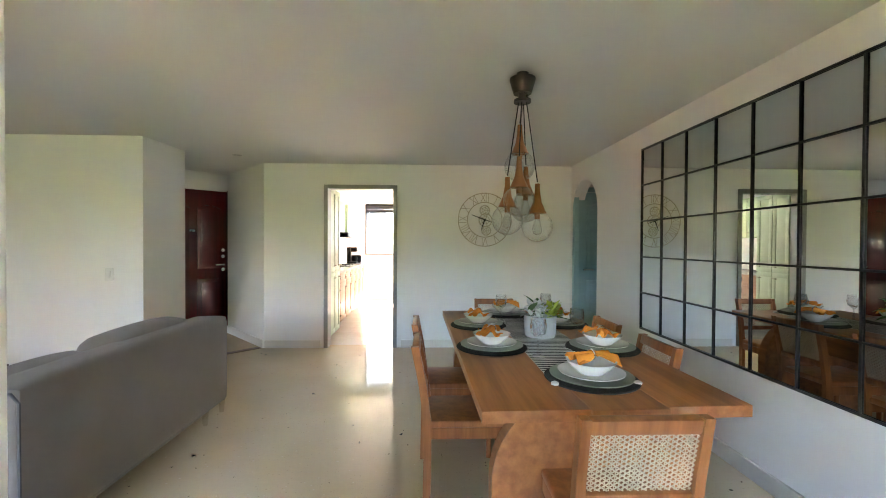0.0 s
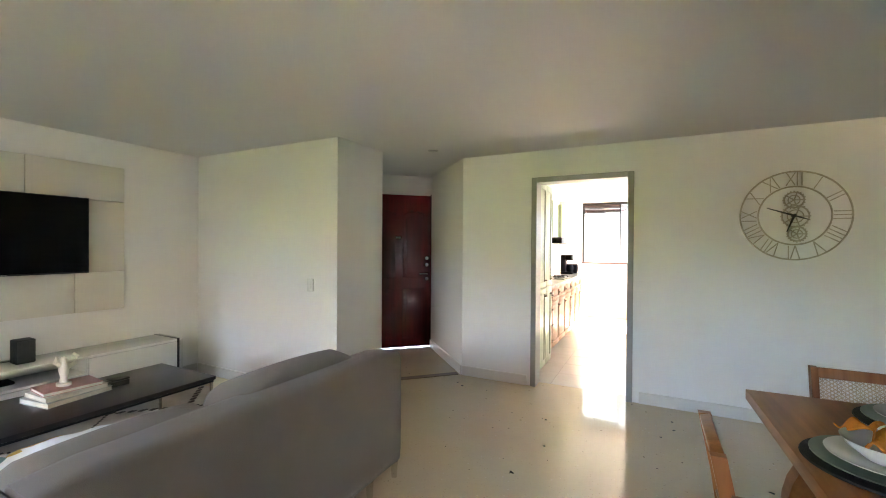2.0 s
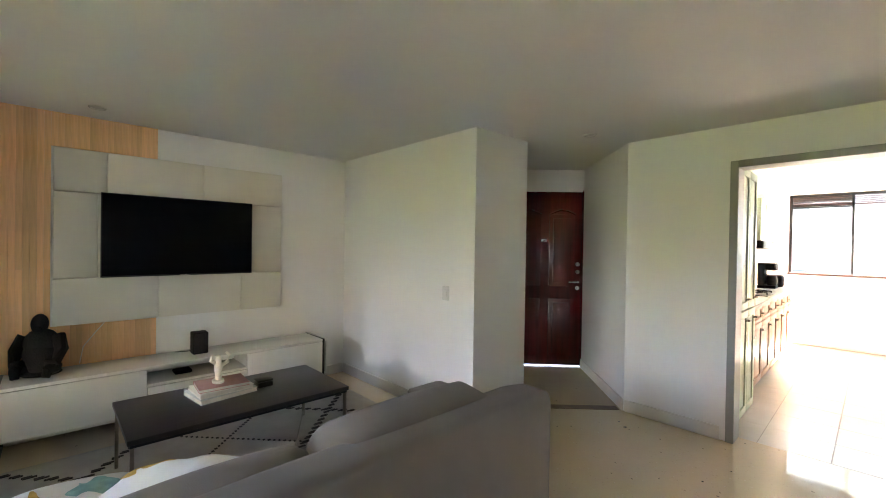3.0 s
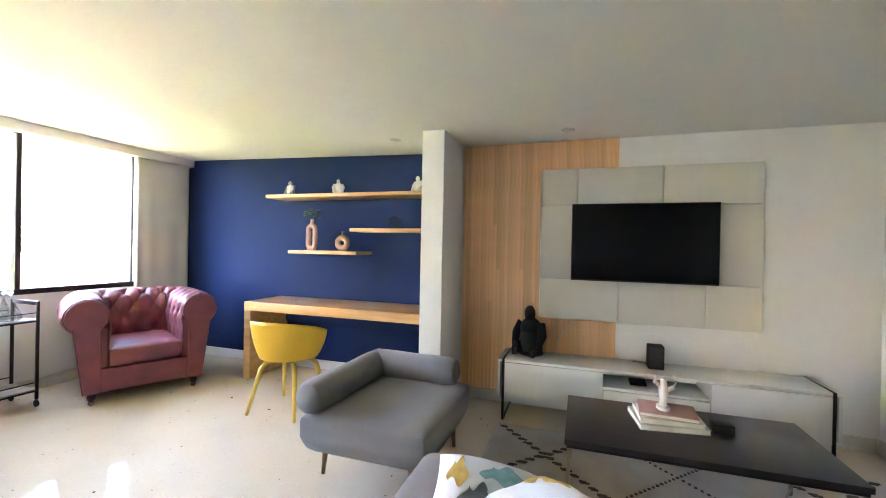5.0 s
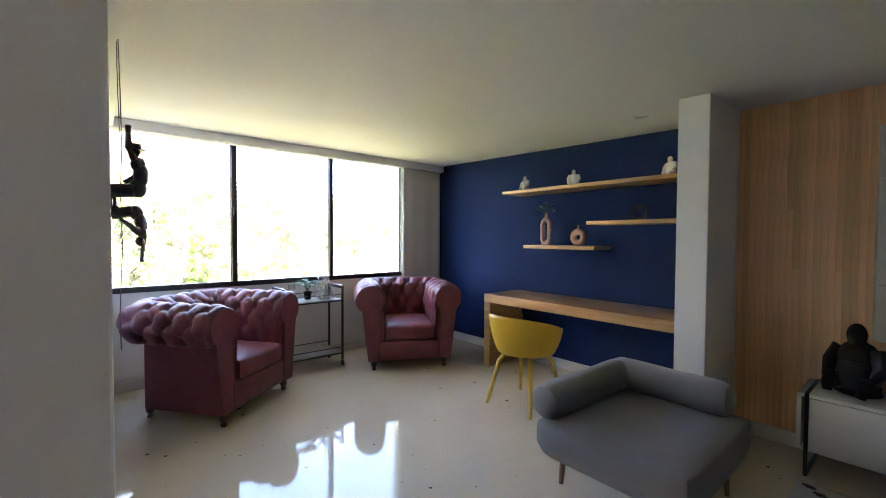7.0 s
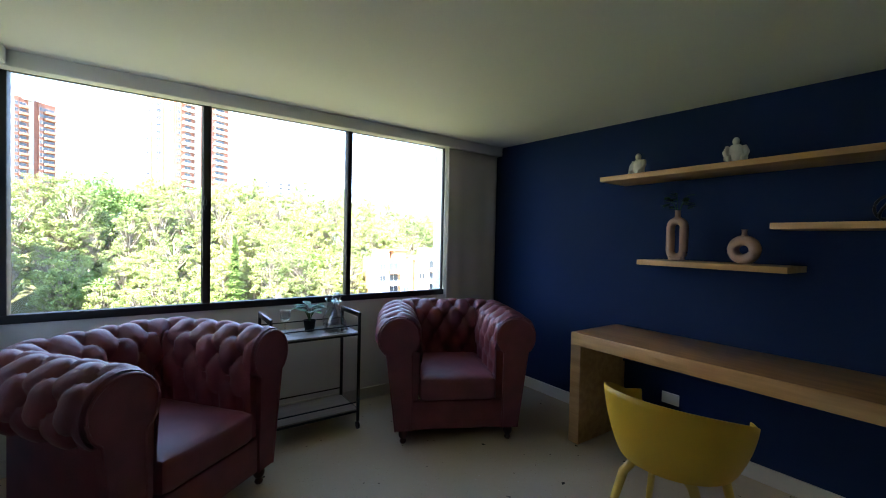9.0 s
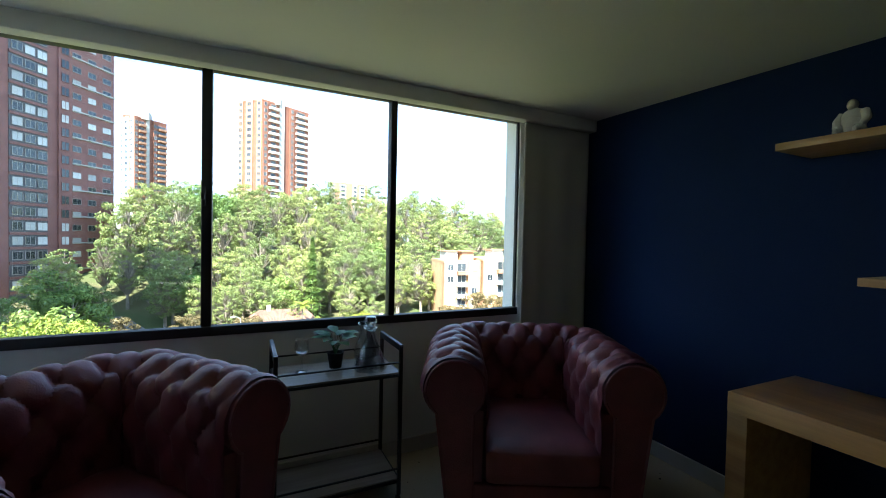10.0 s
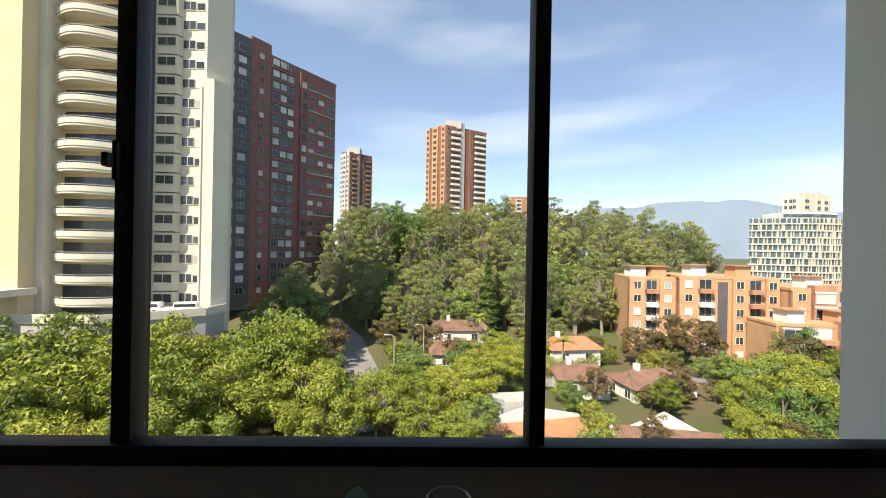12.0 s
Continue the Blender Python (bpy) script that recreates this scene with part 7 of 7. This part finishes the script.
# brown brick tower: facade recedes to the right
A, Bq = Vector((46.5, -98.0)), Vector((27.3, -127.0))
dn = (Bq - A).normalized()
nn = Vector((dn.y, -dn.x))
if nn.y > 0:
    nn = -nn
t = block("brick_tower", "dark red brick apartment tower with grey bands", [tuple(A), tuple(Bq), tuple(Bq + nn * 14), tuple(A + nn * 14)], -14, 50.5, BRICKD)
L = (Bq - A).length
for u0, u1, off, mat, top in ((0.0, 0.20, 0.3, SLATE, 52.5), (0.20, 0.36, 0.15, BRICKD, 53.5), (0.36, 0.56, 0.25, SLATE, 47.0), (0.62, 0.70, 0.5, BRICKD, 50.0)):
    p, q = A + dn * L * u0, A + dn * L * u1
    part("facade_bay", prism(B(), [tuple(p - nn * off), tuple(q - nn * off), tuple(q + nn * 2), tuple(p + nn * 2)], -14, top), mat, t, smooth=False)
fa, fb = A - nn * 0.32, Bq - nn * 0.32
facade(t, fb, fa, -11, 21, 2.95, [(0.955, 1.9, 1.5), (0.87, 1.9, 1.5), (0.72, 1.2, 1.2), (0.60, 1.7, 1.5), (0.535, 1.7, 1.5), (0.47, 1.7, 1.5)], CONC, None, 0.8, 2, 0.42)
facade(t, fb - nn * 0.25, fa - nn * 0.25, -11, 20, 2.95, [(0.345, 1.5, 1.7)], BRICKD, None, 0.7, 4, 0.2)
facade(t, Bq - nn * 0.02, A - nn * 0.02, -11, 20, 2.95, [(0.26, 1.8, 1.2), (0.16, 1.8, 1.2), (0.055, 2.0, 1.2)], CONC, None, 0.9, 3, 0.4)
for k in range(21):
    z = -11.3 + k * 2.95
    p, q = A + dn * L * 0.36, A + dn * L * 0.56
    part("floor_band", prism(B(), [tuple(p - nn * 0.42), tuple(q - nn * 0.42), tuple(q), tuple(p)], z + 0.1, z + 0.65), BRICKD, t, smooth=False)
    p, q = A, A + dn * L * 0.20
    part("floor_band", prism(B(), [tuple(p - nn * 0.44), tuple(q - nn * 0.44), tuple(q), tuple(p)], z + 0.15, z + 0.55), SLATE, t, smooth=False)
for k in range(10):
    z = 46.0 - k * 5.9
    p, q = A + dn * L * 0.70, Bq
    part("balcony_band", prism(B(), [tuple(p - nn * 0.35), tuple(q - nn * 0.35), tuple(q), tuple(p)], z, z + 0.28), CONC, t, smooth=False)


# distant brick towers
def slim_tower(name, label, left, corner, right, z0, z1, fh, mat, cat="building", frame_mat=None):
    l, c, r = Vector(left), Vector(corner), Vector(right)
    t = block(name, label, [tuple(l), tuple(c), tuple(r), tuple(l + r - c)], z0, z1, mat, cat, 1.0)
    n = int((z1 - z0) / fh)
    for p, q, cols in ((c, l, ((0.30, 0.10), (0.50, 0.06), (0.78, 0.12))), (r, c, ((0.18, 0.16), (0.42, 0.14), (0.80, 0.18)))):
        d = q - p
        W = d.length
        nrm = Vector((d.y, -d.x)).normalized()
        mid = (l + r) / 2
        if (p + nrm - mid).length < (p - mid).length:
            nrm = -nrm
        for u, w in cols:
            a, b = p + d * (u - w / 2), p + d * (u + w / 2)
            part("window_strip_wall", prism(B(), [tuple(a + nrm * 0.35), tuple(b + nrm * 0.35), tuple(b), tuple(a)], z0, z1 + (2.0 if u == 0.42 else -0.5)), frame_mat or WHITEB, t, smooth=False)
        ang = math.degrees(math.atan2(d.y, d.x))
        for k in range(n):
            for u, w in cols:
                m = p + d * u + nrm * 0.4
                ww = max(1.2, w * W * 0.75)
                a2 = ang if (Matrix.Rotation(radians(ang), 2) @ Vector((0, 1))).dot(nrm) > 0 else ang + 180
                share("window", window_mesh(ww, 1.7, frame_mat or WHITEB, WGLASS, 1), t, pose(m.x, m.y, z0 + k * fh + 0.8, 0, 0, a2))
    return t


def balcony_tower(label, left, corner, right, z0, z1, fh, brick, pale, slab):
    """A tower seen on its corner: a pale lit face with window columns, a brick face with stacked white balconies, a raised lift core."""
    l, c, r = Vector(left), Vector(corner), Vector(right)
    t = block("brick_tower", label, [tuple(l), tuple(c), tuple(r), tuple(l + r - c)], z0, z1, brick, "building", 0.8)
    mid = (l + r) / 2
    floors = int((z1 - z0) / fh)

    def outward(p, d):
        n = Vector((d.y, -d.x)).normalized()
        return n if (p + n - mid).length > (p - n - mid).length else -n
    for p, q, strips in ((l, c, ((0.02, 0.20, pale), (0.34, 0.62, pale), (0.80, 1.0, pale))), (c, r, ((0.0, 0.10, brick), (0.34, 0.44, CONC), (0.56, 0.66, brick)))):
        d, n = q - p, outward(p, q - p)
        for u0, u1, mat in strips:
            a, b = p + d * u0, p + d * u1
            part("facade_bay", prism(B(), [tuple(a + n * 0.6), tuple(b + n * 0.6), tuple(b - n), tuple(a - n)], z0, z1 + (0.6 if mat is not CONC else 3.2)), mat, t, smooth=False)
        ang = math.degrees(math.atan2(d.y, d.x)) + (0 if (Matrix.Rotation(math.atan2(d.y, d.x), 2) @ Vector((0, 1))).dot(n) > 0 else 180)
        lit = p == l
        for k in range(floors):
            z = z0 + k * fh
            for u, w, off in (((0.11, 1.5, 0.62), (0.48, 2.2, 0.62), (0.90, 1.6, 0.62)) if lit else ((0.05, 1.3, 0.62), (0.22, 2.6, 0.05), (0.61, 1.2, 0.62), (0.82, 4.6, 0.05))):
                m = p + d * u + n * off
                share("window", window_mesh(w, 1.6, pale if lit else CONC, WGLASS, 1), t, pose(m.x, m.y, z + 0.9, 0, 0, ang))
            if not lit:
                for u0, u1 in ((0.12, 0.32), (0.70, 0.97)):
                    a, b = p + d * u0, p + d * u1
                    part("balcony", prism(B(), [tuple(a + n * 1.5), tuple(b + n * 1.5), tuple(b), tuple(a)], z, z + 1.0), slab, t, smooth=False)
    core = mid + (c - mid) * 0.35
    part("lift_core", box(B(), (core.x - 4, core.y - 4, z1), (core.x + 4, core.y + 4, z1 + 4.0)), CONC, t, smooth=False)
    part("roof_room", box(B(), (mid.x + 2, mid.y - 3, z1), (mid.x + 9, mid.y + 3, z1 + 2.2)), brick, t, smooth=False)
    return t


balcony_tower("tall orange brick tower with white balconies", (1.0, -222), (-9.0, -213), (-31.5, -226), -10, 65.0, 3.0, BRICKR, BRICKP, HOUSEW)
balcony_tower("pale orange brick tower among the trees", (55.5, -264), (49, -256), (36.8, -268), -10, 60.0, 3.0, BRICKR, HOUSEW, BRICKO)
slim_tower("apartment_block", "distant pale apartment block", (-56, -300), (-60, -296), (-84, -302), 0, 39.5, 3.0, BRICKO)
slim_tower("apartment_block", "white tower behind the office building", (-186, -212), (-190, -206), (-215, -215), -20, 33.0, 3.2, WHITEB)
slim_tower("apartment_block", "low white building behind the trees", (-118, -192), (-121, -188), (-140, -196), -20, -3.0, 3.2, WHITEB)

# neighbouring block beyond the kitchen, its size chosen to hold back skylight
t = block("apartment_block", "white apartment block facing the kitchen window, sized to limit daylight", [(-9, 24), (12.0, 24), (12.0, 36), (-9, 36)], -20, 17.5, WHITEB)
facade(t, (12.0, 23.98), (-9, 23.98), -19, 12, 2.9, [(u / 9 + 0.05, 1.7, 1.4) for u in range(9)], CONC, None, 0.9, 5)

# glass office with white grid, gently curved front
t = thing("office_building", "curved glass office building with white grid", "building", "buildings outside")
n = 14
front = [(-150 - 44 * k / n, -196 + 17 * math.sin(math.pi * (0.15 + 0.6 * k / n))) for k in range(n + 1)]
OFFGLASS = material("blue_grey_office_glass", (0.10, 0.15, 0.18), 0.25, vary=0.3, scale=0.25, fine=0.9, bump=0.0)
part("core", prism(B(), front + [(-196, -225), (-182, -225)], -20, 18.2), OFFGLASS, t, smooth=False)
rgo = random.Random(17)
for k in range(12):
    z = -18.6 + k * 3.1
    part("floor_band", prism(B(), [(x + 0.2, y + 0.55) for x, y in front] + [(x, y - 1) for x, y in front[::-1]], z, z + 0.55), WHITEB, t, smooth=False)
    for i in range(n):
        (xa, ya), (xb, yb) = front[i], front[i + 1]
        for j in range(2):
            u = (j + rgo.uniform(0.1, 0.9)) / 2
            x, y = xa + (xb - xa) * u, ya + (yb - ya) * u
            w = rgo.choice((0.08, 0.08, 0.08, 0.3))
            part("mullion", box(B(), (x - w, y - 0.4, z + 0.55), (x + w, y + 0.5, z + 3.1)), WHITEB, t, smooth=False)
inner = [(x - 2.0, y - 5.0) for x, y in front[4:13]]
part("penthouse", prism(B(), inner + [(inner[-1][0], inner[-1][1] - 12), (inner[0][0], inner[0][1] - 12)], 18.2, 21.4), HOUSEW, t, smooth=False)
part("penthouse_glazing", prism(B(), [(x, y + 0.06) for x, y in inner] + [(x, y) for x, y in inner[::-1]], 19.0, 20.6), OFFGLASS, t, smooth=False)

# orange brick apartments: stepped blocks with bays, loggias and roof terraces
def brick_apartments(label, a, b, depth, z1, bays, seed):
    """bays along the front a-b: (from, to, kind) with kind w plain windows, l deep loggia, s dark stair slot, g large glazing."""
    a, b = Vector(a), Vector(b)
    d = (b - a).normalized()
    n = Vector((-d.y, d.x))
    n = n if n.y > 0 else -n
    L = (b - a).length
    rg = random.Random(seed)
    t = block("brick_apartments", label, [tuple(a), tuple(b), tuple(b - n * depth), tuple(a - n * depth)], -22, z1, BRICKP, "building", 0.5)
    ang = math.degrees(math.atan2(-d.y, -d.x))
    nf = int((z1 + 21) / 2.75)
    for u0, u1, kind in bays:
        p, q = a + d * L * u0, a + d * L * u1
        out = {"w": 0.5, "l": 0.05, "s": 0.02, "g": 0.9}[kind]
        if kind in "wg":
            part("facade_bay", prism(B(), [tuple(p + n * out), tuple(q + n * out), tuple(q - n), tuple(p - n)], -22, z1 + rg.choice((0.0, 0.3, 1.1))), BRICKP if kind == "w" else BRICKO, t, smooth=False)
        if kind == "s":
            part("stair_slot", prism(B(), [tuple(p + n * 0.06), tuple(q + n * 0.06), tuple(q - n), tuple(p - n)], -22, z1 - 0.6), SLATE, t, smooth=False)
            continue
        m, w = (p + q) / 2 + n * (out + 0.02), (q - p).length
        for k in range(nf):
            z = z1 - 2.75 * (k + 1)
            if kind == "w":
                for f in ((0.5,) if w < 3.6 else (0.27, 0.73)):
                    c = p + (q - p) * f + n * (out + 0.02)
                    share("window", window_mesh(1.3, 1.35, HOUSEW, WPALE if rg.random() < 0.25 else WGLASS, 1), t, pose(c.x, c.y, z + 0.95, 0, 0, ang))
            else:
                share("window", window_mesh(round(w * 0.86, 1), 1.75 if kind == "g" else 2.0, CONC, WPALE if rg.random() < 0.15 else WGLASS, 1), t, pose(m.x, m.y, z + 0.55, 0, 0, ang))
                if kind == "l":
                    part("balcony", prism(B(), [tuple(p + n * 1.3), tuple(q + n * 1.3), tuple(q), tuple(p)], z - 0.1, z + 0.75), BRICKO if rg.random() < 0.6 else HOUSEW, t, smooth=False)
            if kind == "g":
                part("cornice", prism(B(), [tuple(p + n * 1.05), tuple(q + n * 1.05), tuple(q), tuple(p)], z + 2.45, z + 2.75), HOUSEW, t, smooth=False)
    for u in (0.22, 0.68):
        p = a + d * L * u - n * 3
        part("roof_room", box(B(), (p.x - 1.6, p.y - 1.5, z1), (p.x + 1.6, p.y + 1.5, z1 + 2.6)), HOUSEW if u < 0.5 else BRICKP, t, smooth=False)
        part("roof_slab", box(B(), (p.x - 2.1, p.y - 2.0, z1 + 2.6), (p.x + 2.1, p.y + 2.0, z1 + 2.8)), BRICKO, t, smooth=False)
    return t


brick_apartments("low orange brick apartment building with corner balconies", (-44.2, -86), (-53, -84.4), 12, -4.0, ((0.0, 0.34, "w"), (0.36, 0.62, "l"), (0.66, 1.0, "w")), 1)
brick_apartments("orange brick apartment building with a dark stair slot", (-53.02, -83), (-71, -80), 14, -3.5, ((0.0, 0.18, "w"), (0.20, 0.34, "l"), (0.40, 0.50, "s"), (0.54, 0.68, "w"), (0.71, 0.84, "l"), (0.87, 1.0, "w")), 2)
brick_apartments("orange brick apartment wing with glazed bays", (-71.02, -77), (-92, -74), 16, -5.2, ((0.0, 0.14, "w"), (0.16, 0.34, "g"), (0.38, 0.52, "l"), (0.55, 0.75, "g"), (0.80, 1.0, "w")), 3)
brick_apartments("lower orange brick terrace wing", (-63.5, -71.5), (-82, -69.5), 8, -11.0, ((0.02, 0.24, "g"), (0.28, 0.50, "l"), (0.54, 0.78, "g"), (0.82, 0.98, "w")), 4)


# tiled houses
def tile_slope(bm, p0, p1, p2, p3, pitch=0.28):
    """A roof slope with rolled tile ribs running down from the ridge p3-p2 to the eave p0-p1."""
    p0, p1, p2, p3 = map(Vector, (p0, p1, p2, p3))
    n = max(6, int((p1 - p0).length / pitch))
    nrm = (p1 - p0).cross(p3 - p0).normalized()
    if nrm.z < 0:
        nrm = -nrm

    def f(u, v):
        a, b = p0.lerp(p1, u), p3.lerp(p2, u)
        return a.lerp(b, v) + nrm * (0.07 * abs(math.sin(u * n * math.pi)) + 0.03 * ((v * 12) % 1.0))
    grid(bm, n * 4, 13, f)


def house(x, y, z, w, d, h, rot, roof_mat, label, rise=1.6, hip=1.2, over=0.5):
    t = thing("house", label, "house", "tiled houses", pose(x, y, z, 0, 0, rot))
    part("wall", box(B(), (-w / 2, -d / 2, -4), (w / 2, d / 2, h)), HOUSEW, t, smooth=False)
    W, D = w / 2 + over, d / 2 + over
    e = [(-W, -D, h - 0.1), (W, -D, h - 0.1), (W, D, h - 0.1), (-W, D, h - 0.1)]
    r0, r1 = (-W + hip * 1.5, 0, h + rise), (W - hip * 1.5, 0, h + rise)
    for q in ((e[0], e[1], r1, r0), (e[2], e[3], r0, r1), (e[1], e[2], r1, r1), (e[3], e[0], r0, r0)):
        bm = B()
        tile_slope(bm, *q)
        part("roof_slope", bm, roof_mat, t)
    for sx in (-0.25, 0.25):
        share("window", window_mesh(1.3, 1.2, HOUSEW, WGLASS, 1), t, pose(sx * w, d / 2 + 0.02, h - 1.9))
        share("window", window_mesh(1.2, 1.2, HOUSEW, WGLASS, 1), t, pose(w / 2 + 0.02, sx * d, h - 1.9, 0, 0, -90))
    part("chimney", box(B(), (w * 0.2, -0.4, h), (w * 0.2 + 0.7, 0.4, h + rise + 0.9)), HOUSEW, t, smooth=False)


for hx, hy, hz, w, d, h, rot, rm, lab in ((-28.5, -77, -18.9, 9, 7, 3.0, 8, TERRA, "white house with a terracotta tiled roof"), (-25.5, -62.5, -19.4, 7, 6, 2.4, -6, TERRA2, "small white house with weathered tiles"),
                                          (-36, -62, -20.2, 10, 7, 2.6, 10, TERRA2, "low house with a weathered tiled roof"),
                                          (-7.5, -74, -18.7, 9, 6, 2.4, 5, TERRA2, "brown roofed house among the trees"), (-9, -87, -18.0, 11, 6, 3.2, 0, TERRA2, "long brown roofed house by the wood")):
    house(hx, hy, hz, w, d, h, rot, rm, lab)
# larger house with tall white gable walls and lean-to roof
t = thing("house", "white gabled house with an orange tiled roof", "house", "tiled houses", pose(-15.0, -46.0, -21.9, 0, 0, 8) @ Matrix.Diagonal((1.2, 1.2, 1.12, 1)))
bm = B()
v = [bm.verts.new(c) for c in ((-5.5, -3.2, -3), (5.5, -3.2, -3), (5.5, -3.2, 2.6), (0, -3.2, 4.3), (-5.5, -3.2, 3.2), (-5.5, -2.8, -3), (5.5, -2.8, -3), (5.5, -2.8, 2.6), (0, -2.8, 4.3), (-5.5, -2.8, 3.2))]
for f in ((0, 1, 2, 3, 4), (9, 8, 7, 6, 5), (2, 7, 8, 3), (3, 8, 9, 4), (1, 6, 7, 2), (0, 4, 9, 5)):
    bm.faces.new([v[i] for i in f])
part("gable_wall", bm, HOUSEW, t, smooth=False)
part("wall", box(B(), (-5.3, -2.8, -3), (5.3, 3.6, 1.2)), HOUSEW, t, smooth=False)
bm = B()
tile_slope(bm, (5.6, 4.0, 1.0), (-5.6, 4.0, 1.0), (-5.4, -2.79, 3.0), (5.4, -2.79, 2.6))
part("roof_slope", bm, TERRA, t)
part("roof_unit", box(B(), (-1.0, -6.5, 1.0), (5.0, -3.8, 4.6), 0.05), CONC, t, smooth=False)
part("rear_wall", box(B(), (-1.4, -6.9, -3), (5.4, -3.3, 2.6)), HOUSEW, t, smooth=False)
# second white gable
t = thing("house", "white stepped gable house with brown tiles", "house", "tiled houses", pose(-29.0, -44, -21.0, 0, 0, -12) @ Matrix.Diagonal((1.2, 1.2, 1.1, 1)))
bm = B()
v = [bm.verts.new(c) for c in ((-5, -2.6, -3), (5, -2.6, -3), (5, -2.6, 2.2), (3.2, -2.6, 2.2), (0, -2.6, 4.0), (-3.2, -2.6, 2.2), (-5, -2.6, 2.2), (-5, -2.2, -3), (5, -2.2, -3), (5, -2.2, 2.2), (3.2, -2.2, 2.2), (0, -2.2, 4.0), (-3.2, -2.2, 2.2), (-5, -2.2, 2.2))]
for f in ((0, 1, 2, 3, 4, 5, 6), (13, 12, 11, 10, 9, 8, 7), (2, 9, 10, 3), (3, 10, 11, 4), (4, 11, 12, 5), (5, 12, 13, 6), (1, 8, 9, 2), (0, 6, 13, 7)):
    bm.faces.new([v[i] for i in f])
part("gable_wall", bm, HOUSEW, t, smooth=False)
part("wall", box(B(), (-4.8, -2.2, -3), (4.8, 4, 1.0)), HOUSEW, t, smooth=False)
bm = B()
tile_slope(bm, (5.0, 4.5, 0.6), (-5.0, 4.5, 0.6), (-4.8, -2.19, 2.4), (4.8, -2.19, 2.4))
part("roof_slope", bm, TERRA2, t)
# street lamp and poles
for x, y, h in ((-1.6, -73, 7.5), (2.4, -60, 8.0)):
    t = thing("street_lamp", "slim grey street lamp beside the street", "street lamp", "street lamps", pose(x, y, ground_z(x, y)))
    part("pole", rod(B(), (0, 0, -0.5), (0, 0, h), 0.10, 0.06, 10), CONC, t)
    part("arm", tube(B(), [(0, 0, h), (0.4, 0, h + 0.35), (1.1, 0, h + 0.4)], 0.05, 8), CONC, t)
    part("head", box(B(), (0.8, -0.15, h + 0.32), (1.5, 0.15, h + 0.45), 0.04), CONC, t)
